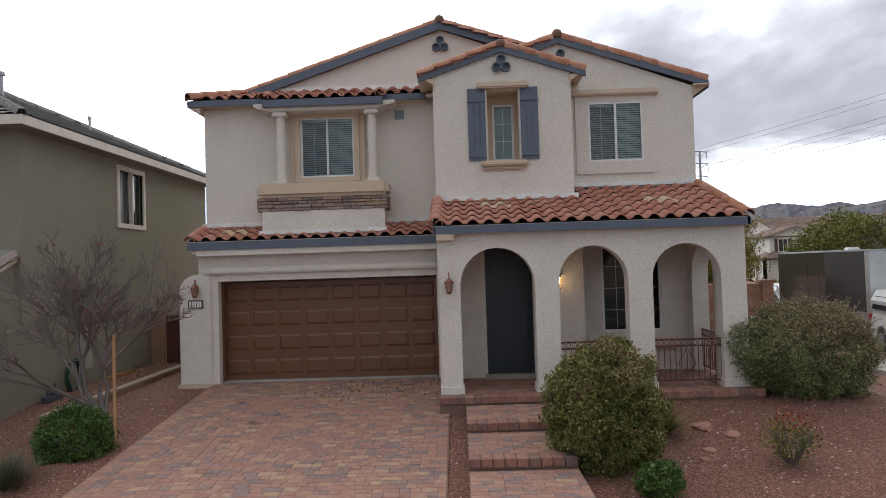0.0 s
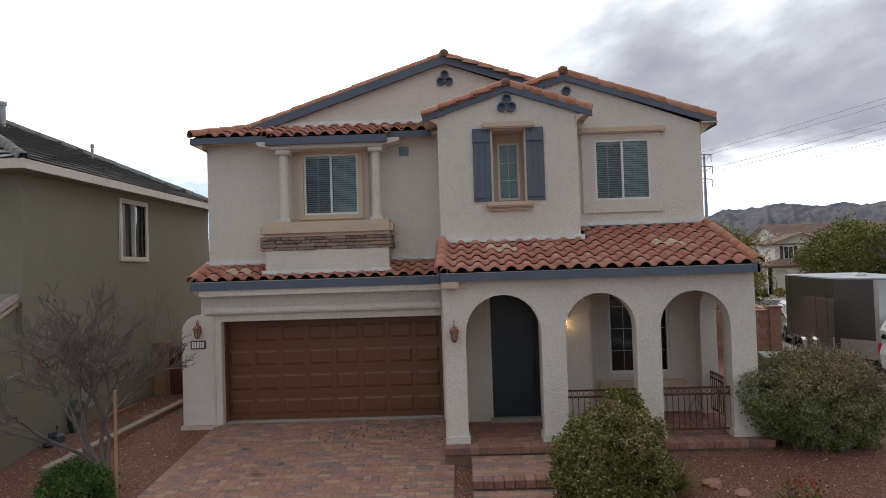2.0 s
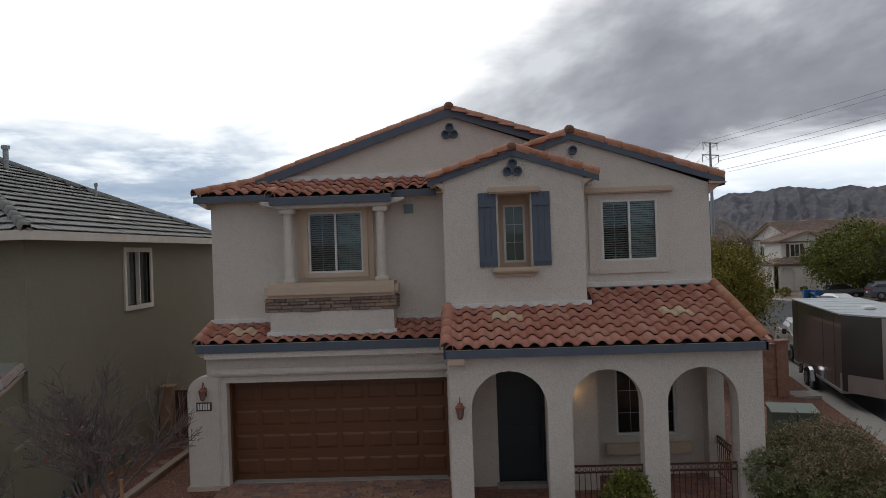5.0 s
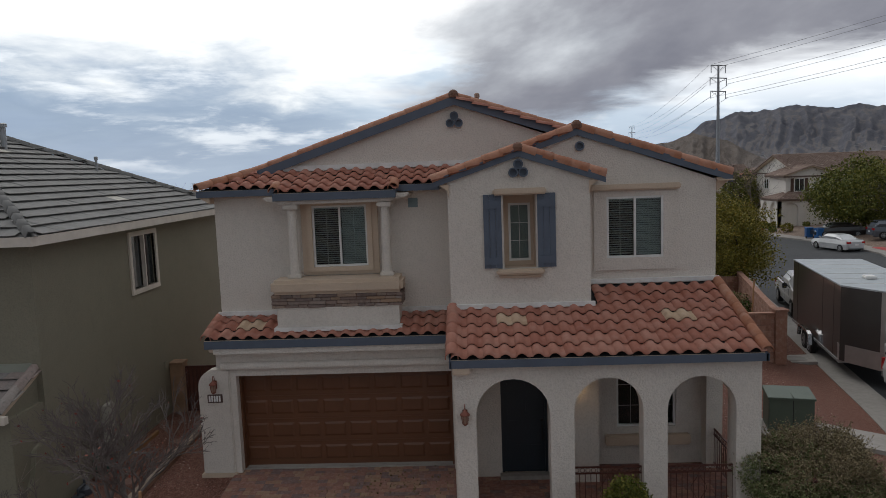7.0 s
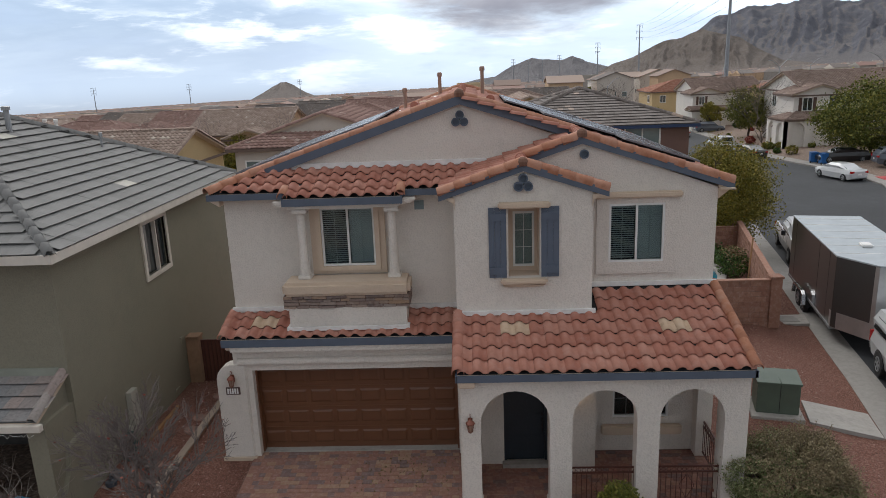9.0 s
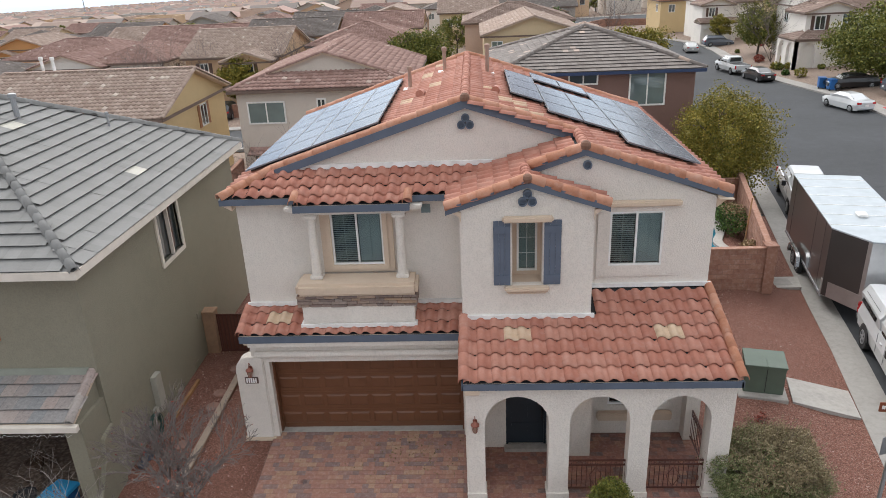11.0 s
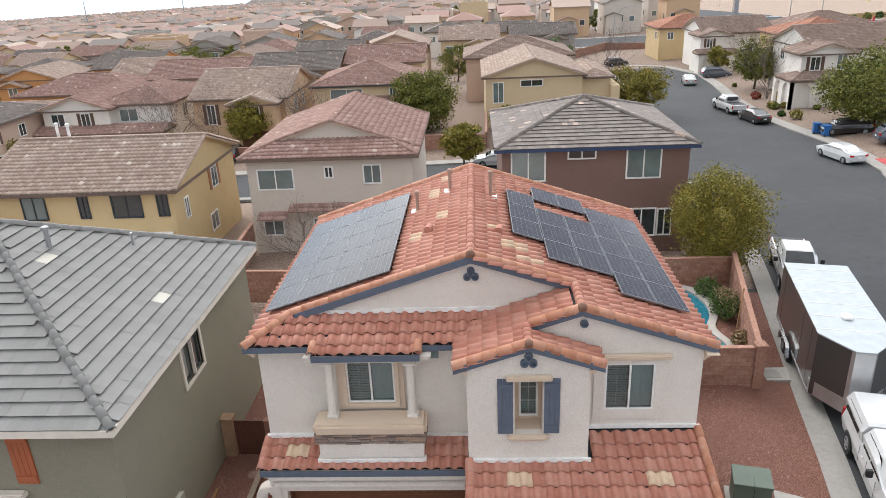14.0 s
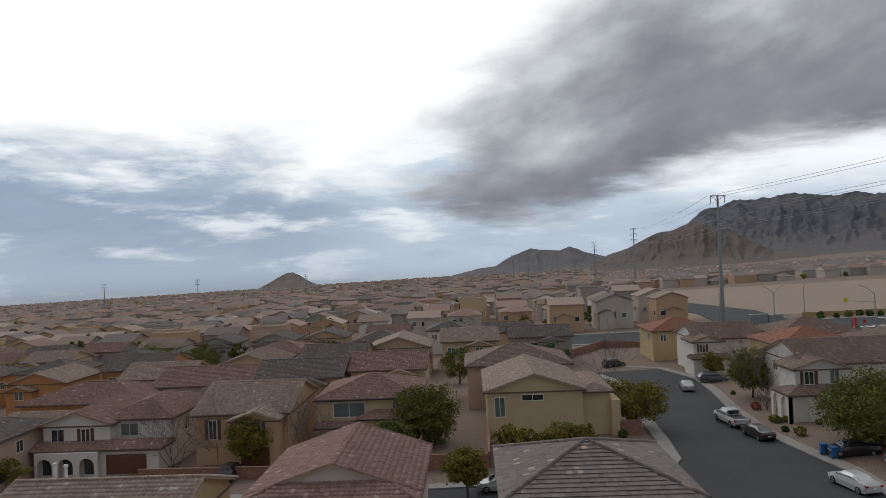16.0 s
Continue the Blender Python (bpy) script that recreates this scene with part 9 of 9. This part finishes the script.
for j in range(7):
    y = 160 + 27 * j + (-4 if j % 2 else 4)
    n = int((y * 1.55) / 15)
    for i in range(n):
        x = -y * 0.78 + i * 15.2 + q.uniform(-1.5, 1.5)
        yy = y + q.uniform(-2, 2)
        if near_avenue(x, yy, 20) or x > 62 or (x > 22 and yy < 172) or (yy < 165 and -82 < x < 22):
            continue
        if yy < 205:
            rf, m2 = q.choice(("gx", "gy", "hip", "gx")), x + q.uniform(-1, 1)
            blk = ((x - 4.6, x - 0.2, yy - 6.6, yy - 1.0, "gy", 5.0),) if q.random() < 0.5 else ((x + 0.2, x + 4.6, yy - 6.6, yy - 1.0, "gy", 5.0),)
            hm, zm = bg_house(x - 5.2, x + 5.2, yy - 5.2, yy + 5.2, rf, q.choice(("beige", "grey", "tan", "sand", "rose", "white", "grey")), q.choice(("pink", "tan", "grey", "brown", "grey")), q.choice((5.8, 5.8, 8.0)) if x > -20 else 5.8, (("f", x - 4.2, x - 2.8, 3.3, 4.7, SKY_GLASS), ("f", x + 2.6, x + 4.2, 3.3, 4.7), ("r", yy - 1, yy + 0.3, 3.3, 4.6), ("l", yy - 1, yy + 0.3, 3.3, 4.6)), blocks=blk, seg=2)
            simple_window(hm, "f", blk[0][0] + 1.4, blk[0][0] + 3.0, zm + 3.2, zm + 4.6, 0, 0, yy - 6.6, 0, SKY_GLASS)
            continue
        mid_house(x, yy, q)

# the town beyond, too far to tell one house from the next
vs, fs, idx = [], [], []
mats = [WALLS["rose"], WALLS["tan"], WALLS["grey"], WALLS["beige"], ROOFS["brown"], ROOFS["grey"], ROOFS["pink"], ROOFS["brown"], DARK_LEAF]
y = 352.0
while y < 4200:
    step = 15 + (y - 330) * 0.0115
    x = -y * 0.80
    dense = 470 < y < 1000
    while x < y * 0.66:
        xx, yy = x + q.uniform(-3, 3), y + q.uniform(-4, 4)
        x += step * q.uniform(0.75, 1.2) * (0.62 if dense and x > 0.18 * y else 1.0)
        az = math.degrees(math.atan2(xx, yy))
        if near_avenue(xx, yy, 22) or (az > 11 and yy < 470) or (az > 9 and yy > 1250) or (az > 17 and yy > 900) or q.random() < 0.06:
            continue
        z0, k = street_z(xx, yy), len(vs)
        if q.random() < (0.15 if az > 11 else 0.36):
            hh = q.uniform(2.4, 5.6)
            s = hh * q.uniform(0.34, 0.5)
            rings = ((0.12, 0.0, 0.0), (0.75, 0.35, 0.3), (1.0, 0.62, 0.9), (0.62, 0.9, 0.5))
            m = 7
            for rr, zz, off in rings:
                for i in range(m):
                    a = 2 * math.pi * (i + off) / m
                    w = s * rr * q.uniform(0.7, 1.25)
                    vs.append((xx + w * math.cos(a), yy + w * math.sin(a), z0 + hh * (zz + q.uniform(-0.06, 0.06))))
            vs.append((xx, yy, z0 + hh))
            for r in range(3):
                fs += [(k + r * m + i, k + r * m + (i + 1) % m, k + (r + 1) * m + (i + 1) % m, k + (r + 1) * m + i) for i in range(m)]
            fs += [(k + 3 * m + i, k + 3 * m + (i + 1) % m, k + 4 * m) for i in range(m)]
            idx += [8] * (4 * m)
            continue
        w, d, H = q.uniform(4.5, 6.5), q.uniform(4.5, 6), q.choice((3.2, 5.6, 5.6, 5.8))
        wall, roofm = q.randrange(4), 5 if az > 13 and q.random() < 0.7 else 4 + q.randrange(4)
        o = 0.5
        vs += [(xx - w, yy - d, z0 - 1), (xx + w, yy - d, z0 - 1), (xx + w, yy + d, z0 - 1), (xx - w, yy + d, z0 - 1), (xx - w, yy - d, z0 + H), (xx + w, yy - d, z0 + H), (xx + w, yy + d, z0 + H), (xx - w, yy + d, z0 + H)]
        fs += [(k, k + 1, k + 5, k + 4), (k + 1, k + 2, k + 6, k + 5), (k + 3, k, k + 4, k + 7)]
        idx += [wall] * 3
        k = len(vs)
        r = d * 0.36
        ins = q.choice((0.0, d))
        vs += [(xx - w - o, yy - d - o, z0 + H), (xx + w + o, yy - d - o, z0 + H), (xx + w + o, yy + d + o, z0 + H), (xx - w - o, yy + d + o, z0 + H), (xx - max(0.2, w - ins), yy, z0 + H + r), (xx + max(0.2, w - ins), yy, z0 + H + r)]
        fs += [(k, k + 1, k + 5, k + 4), (k + 1, k + 2, k + 5), (k + 2, k + 3, k + 4, k + 5), (k + 3, k, k + 4)]
        idx += [roofm, roofm if ins else wall, roofm, roofm if ins else wall]
    y += step * (1.1 if 470 < y < 1000 else 1.75)
tagged(raw("distant_town", vs, fs, mats, idx=idx), "spread of far stucco houses and trees on the valley floor", "town", kind="stuff")

# ---- avenue furniture, pylons, wires ----
def street_lamp(at, rz, arms=(1, -1), h=9.0):
    t = thing("street_lamp", at, "tall galvanised street lamp with curved arms", "street lamp", "avenue lamps", rz=rz)
    part("pole", tubes((V((0, 0, -0.5)), V((0, 0, h)), 0.14, 0.09), seg=8), GALV, t)
    for s in arms:
        b = pipe([(s * 3.2 * k / 6, 0, h - 0.3 + 2.0 * math.sin(k / 12 * math.pi)) for k in range(7)], 0.07)
        part("arm", b, GALV, t)
        part("lamp_head", boxes((s * 3.2 - 0.35, s * 3.2 + 0.35, -0.15, 0.15, h + 1.62, h + 1.78), bevel=0.04), GALV, t)
    return t


for x, y, rz, arms in ((72, 209, 60, (1,)), (81, 193, 20, (1, -1)), (101, 219, 10, (1,)), (93, 167, 0, (-1,)), (118, 200, 10, (-1,)), (140, 196, 10, (1, -1))):
    street_lamp((x, y, high(x, y)), rz, arms)
tagged(street_lamp((32.4, 171.5, street_z(32.4, 171.5)), 30, (1,), 7.5), "black lamp post beside the avenue")
ts = thing("warning_sign", (97, 174, high(97, 174)), "yellow diamond sign on a signal mast arm", "road sign")
part("mast", tubes((V((0, 0, 0)), V((0, 0, 7.0)), 0.15, 0.1), (V((0, 0, 6.2)), V((-7, 0, 6.9)), 0.09, 0.05), seg=8), GALV, ts)
dm = part("diamond", boxes((-0.48, 0.48, -0.03, 0.0, -0.48, 0.48)), painted("sign_yellow", (0.62, 0.60, 0.02), 0.5), ts)
dm.matrix_basis = pose(-7, -0.1, 7.0, 0, 45, 0)
cb = thing("corner_marker", (91, 168, high(91, 168)), "red stop sign and barriers on the corner", "road sign")
part("post", tubes((V((0, 0, 0)), V((0, 0, 2.6)), 0.05), seg=6), GALV, cb)
part("sign_face", tubes((V((0, -0.06, 2.4)), V((0, -0.02, 2.4)), 0.42), seg=8), painted("sign_red", (0.45, 0.02, 0.02), 0.5), cb)
part("barrier", boxes((-2.2, -1.9, -0.2, 0.2, 0, 3.4), (-3.0, -2.8, -0.2, 0.2, 0, 3.0)), painted("sign_red", (0.45, 0.02, 0.02), 0.5), cb)
part("cone", lathe([(0.9, 0), (0.12, 1.8)], (-1.6, -0.4, 0), 8), painted("cone_green", (0.05, 0.16, 0.10), 0.6), cb)
uc = thing("utility_cabinet", (84, 205, high(84, 205)), "grey utility cabinets beside the avenue", "utility box")
part("cabinet", boxes((-5, -0.2, -0.8, 0.8, 0, 2.4), bevel=0.05), GALV, uc)
part("cabinet", boxes((0.2, 4.2, -0.8, 0.8, 0, 2.2), bevel=0.05), GALV, uc)
dirt = ground_mat("vacant_dirt", [(0.27, 0.19, 0.14), (0.36, 0.26, 0.195), (0.42, 0.32, 0.25), (0.45, 0.35, 0.28)], 7.0, 0.3, 0.02)
ribbon("vacant_lot", [(70, 232), (98, 226), (160, 214), (270, 190), (420, 150)], 0, 215, 0.42, dirt, "graded bare dirt lot beyond the avenue", "vacant lot", 0.0, street_z, 8)
sf = ribbon("silt_fence", [(98, 214), (160, 202), (270, 178)], 0, 0.3, 1.7, painted("silt_tan", (0.42, 0.29, 0.14), 0.8), "low tan fence along the vacant lot", "fence", 1.4, street_z, 6)

STEEL = painted("pylon_steel", (0.30, 0.31, 0.33), 0.5, 0.4)


def pylon(x, y, h):
    z = street_z(x, y)
    t = thing("power_pylon", (x, y, z), "tall tubular steel power pylon with three cross-arms", "pylon", "power pylons", rz=25)
    part("mast", tubes((V((0, 0, -2)), V((0, 0, h)), 0.80 * h / 40, 0.30), seg=10), STEEL, t)
    for k, w in ((0.995, 2.9), (0.90, 3.3), (0.80, 3.0)):
        part("cross_arm", tubes((V((-w, 0, h * k)), V((w, 0, h * k)), 0.16), (V((0, 0, h * k - 1.6)), V((w * 0.9, 0, h * k)), 0.07), (V((0, 0, h * k - 1.6)), V((-w * 0.9, 0, h * k)), 0.07), seg=5), STEEL, t)
        for s in (-1, 1):
            part("insulator", tubes((V((s * w * 0.95, 0, h * k)), V((s * w * 0.95, 0, h * k - 2.2)), 0.12), seg=5), STEEL, t)
    return V((x, y, z)), h


PY = [pylon(118, 960, 40), pylon(134, 766, 44), pylon(137, 594, 48), pylon(75, 215, 38.5)]
for x, y, h in ((60, 1000, 40), (85, 1050, 40), (110, 1100, 40), (-470, 880, 36), (-400, 1010, 36), (-250, 1050, 34)):
    pylon(x, y, h)
ends = [p + V((0, 0, h)) for p, h in PY] + [V((152, 88, 52))]
for a, b in zip(ends[2:], ends[3:]):
    d = (b - a).normalized().cross(V((0, 0, 1)))
    for w, dz in ((-2.8, 0), (2.8, 0), (-3.2, -5.6), (3.2, -5.6), (-2.9, -9.6), (2.9, -9.6)):
        bm = pipe([a.lerp(b, k / 24) + d * w + V((0, 0, dz - 14 * k / 24 * (1 - k / 24) * (0.5 if b is ends[-1] else 1))) for k in range(25)], 0.05, 4)
        tagged(part("power_line", bm, STEEL), "thin sagging overhead power line", "power line", "power lines")

# ---- hills ----
def rock(name, c1, c2, c3, scale, scree=None):
    """Bare rock, with pale scree over the gentler slopes."""
    def build(n):
        p = where(n)
        big, mid = n.noise(p, scale, 8.0, 0.65, 0.4), n.noise(p, scale * 6, 6.0, 0.7)
        col = n.ramp(n.math("ADD", n.math("MULTIPLY", big, 0.6), n.math("MULTIPLY", mid, 0.4)), [(0.36, c1), (0.5, c2), (0.64, c3)])
        up = n.add("ShaderNodeSeparateXYZ", (0, n.add("ShaderNodeNewGeometry").outputs["Normal"])).outputs[2]
        flat = n.step(n.math("ADD", up, n.math("MULTIPLY", n.math("SUBTRACT", mid, 0.5), 0.12)), 0.90, 0.985)
        grit = n.noise(p, scale * 30, 4.0, 0.7)
        col = n.mix(n.math("MULTIPLY", flat, 0.55), col, scree or c3)
        col = n.mix(n.math("MULTIPLY", n.step(grit, 0.50, 0.36), 0.45), col, c1)
        return {"Base Color": col, "Roughness": 0.95, "Normal": bump(n, n.math("ADD", n.math("MULTIPLY", mid, 2.0), grit), 0.9, 5.0)}
    return material(name, build)


def ridge_line(stops, az):
    for (a0, e0), (a1, e1) in zip(stops, stops[1:]):
        if a0 <= az <= a1:
            t = (az - a0) / (a1 - a0)
            return e0 + (e1 - e0) * t
    return -9.0


def hills(name, stops, r0, r1, mat, label, seed, rough, n_az=220, n_r=40):
    """A range of hills: its crest follows a profile of bearings and heights, its flanks are cut by gullies."""
    a0, a1 = stops[0][0], stops[-1][0]
    vs, fs = [], []
    for i in range(n_az + 1):
        az = a0 + (a1 - a0) * i / n_az
        e = ridge_line(stops, az)
        for j in range(n_r + 1):
            s = j / n_r
            r = r0 + (r1 - r0) * s
            x, y = r * math.sin(radians(az)), r * math.cos(radians(az))
            base = street_z(x, y) - 3
            crest = 20 + r1 * math.tan(radians(e))
            q3 = V((x, y, seed * 90)) / 420.0
            warp = q3 + 0.35 * V((noise.noise(q3 * 0.7), noise.noise(q3 * 0.7 + V((5, 3, 1))), 0))
            bend = 0.5 * noise.noise(q3 * 1.3) + 0.25 * noise.noise(q3 * 4.1)
            gully = noise.ridged_multi_fractal(V((az * 1.15 + bend, s * 1.3 + bend, seed)), 0.9, 2.2, 6, 0.9, 2.0) - 1.1
            cut = 0.45 * (noise.ridged_multi_fractal(warp * 1.6, 0.9, 2.1, 6, 0.9, 2.0) - 1.1) + 0.75 * gully
            fine = noise.fractal(q3 * 9, 0.8, 2.0, 5)
            low = street_z(r1 * math.sin(radians(az)), r1 * math.cos(radians(az))) - 3
            f = s ** 1.40 * (1 + rough * 1.25 * cut * min(1.0, 3 * s) * (1 - s) ** 0.5 + 0.07 * fine * (1 - 0.6 * s))
            z = base + max(0.0, crest - low) * max(0.0, f)
            vs.append((x, y, z))
    m = n_r + 1
    for i in range(n_az):
        for j in range(n_r):
            k = i * m + j
            fs.append((k, k + 1, k + m + 1, k + m))
    return tagged(raw(name, vs, fs, mat, smooth=True), label, "hill", kind="structure")


# distance haze is put into the bluish colours of the far and middle hills
ROCK_FAR = rock("hazed_rock_grey", (0.070, 0.073, 0.095), (0.106, 0.107, 0.128), (0.145, 0.142, 0.158), 0.006, (0.180, 0.158, 0.142))
ROCK_NEAR = rock("rock_brown", (0.085, 0.067, 0.057), (0.132, 0.106, 0.090), (0.175, 0.145, 0.123), 0.009, (0.195, 0.160, 0.135))
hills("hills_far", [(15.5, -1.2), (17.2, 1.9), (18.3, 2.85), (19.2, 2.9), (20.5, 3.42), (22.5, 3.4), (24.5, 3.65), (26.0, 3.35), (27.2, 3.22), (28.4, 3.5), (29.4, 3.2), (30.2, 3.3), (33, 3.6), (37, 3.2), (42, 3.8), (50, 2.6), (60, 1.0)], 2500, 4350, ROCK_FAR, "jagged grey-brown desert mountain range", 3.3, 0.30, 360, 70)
hills("hills_near", [(9.5, -1.2), (11.0, -0.35), (12.5, 0.1), (13.6, 0.65), (14.7, 1.15), (16.0, 1.35), (17.4, 1.92), (18.6, 1.6), (20.0, 1.2), (21.2, 0.4), (23.0, -0.5), (26.0, -0.9), (32.0, -0.7)], 1500, 2700, ROCK_NEAR, "brown rocky foothill of the desert range", 7.1, 0.40, 260, 50)
hills("hills_middle", [(-1.5, -1.5), (0.7, -1.05), (2.0, -0.9), (3.2, -0.2), (4.9, 0.43), (6.0, 0.22), (7.2, 0.18), (8.0, 0.48), (9.2, -0.05), (10.9, -0.5), (13.0, -1.2)], 2700, 3600, rock("hazed_rock_blue", (0.095, 0.092, 0.100), (0.125, 0.118, 0.125), (0.16, 0.15, 0.155), 0.005), "pair of bluish-grey desert hills", 5.2, 0.26, 180, 36)
hills("hill_cone", [(-17.3, -2.0), (-16.4, -1.55), (-15.5, -1.05), (-14.9, -0.76), (-14.4, -0.74), (-13.9, -0.98), (-13.0, -1.55), (-12.1, -1.95)], 2300, 2900, rock("rock_tan", (0.12, 0.10, 0.09), (0.155, 0.128, 0.112), (0.20, 0.168, 0.15), 0.008), "lone conical desert hill on the valley floor", 9.4, 0.16, 110, 28)
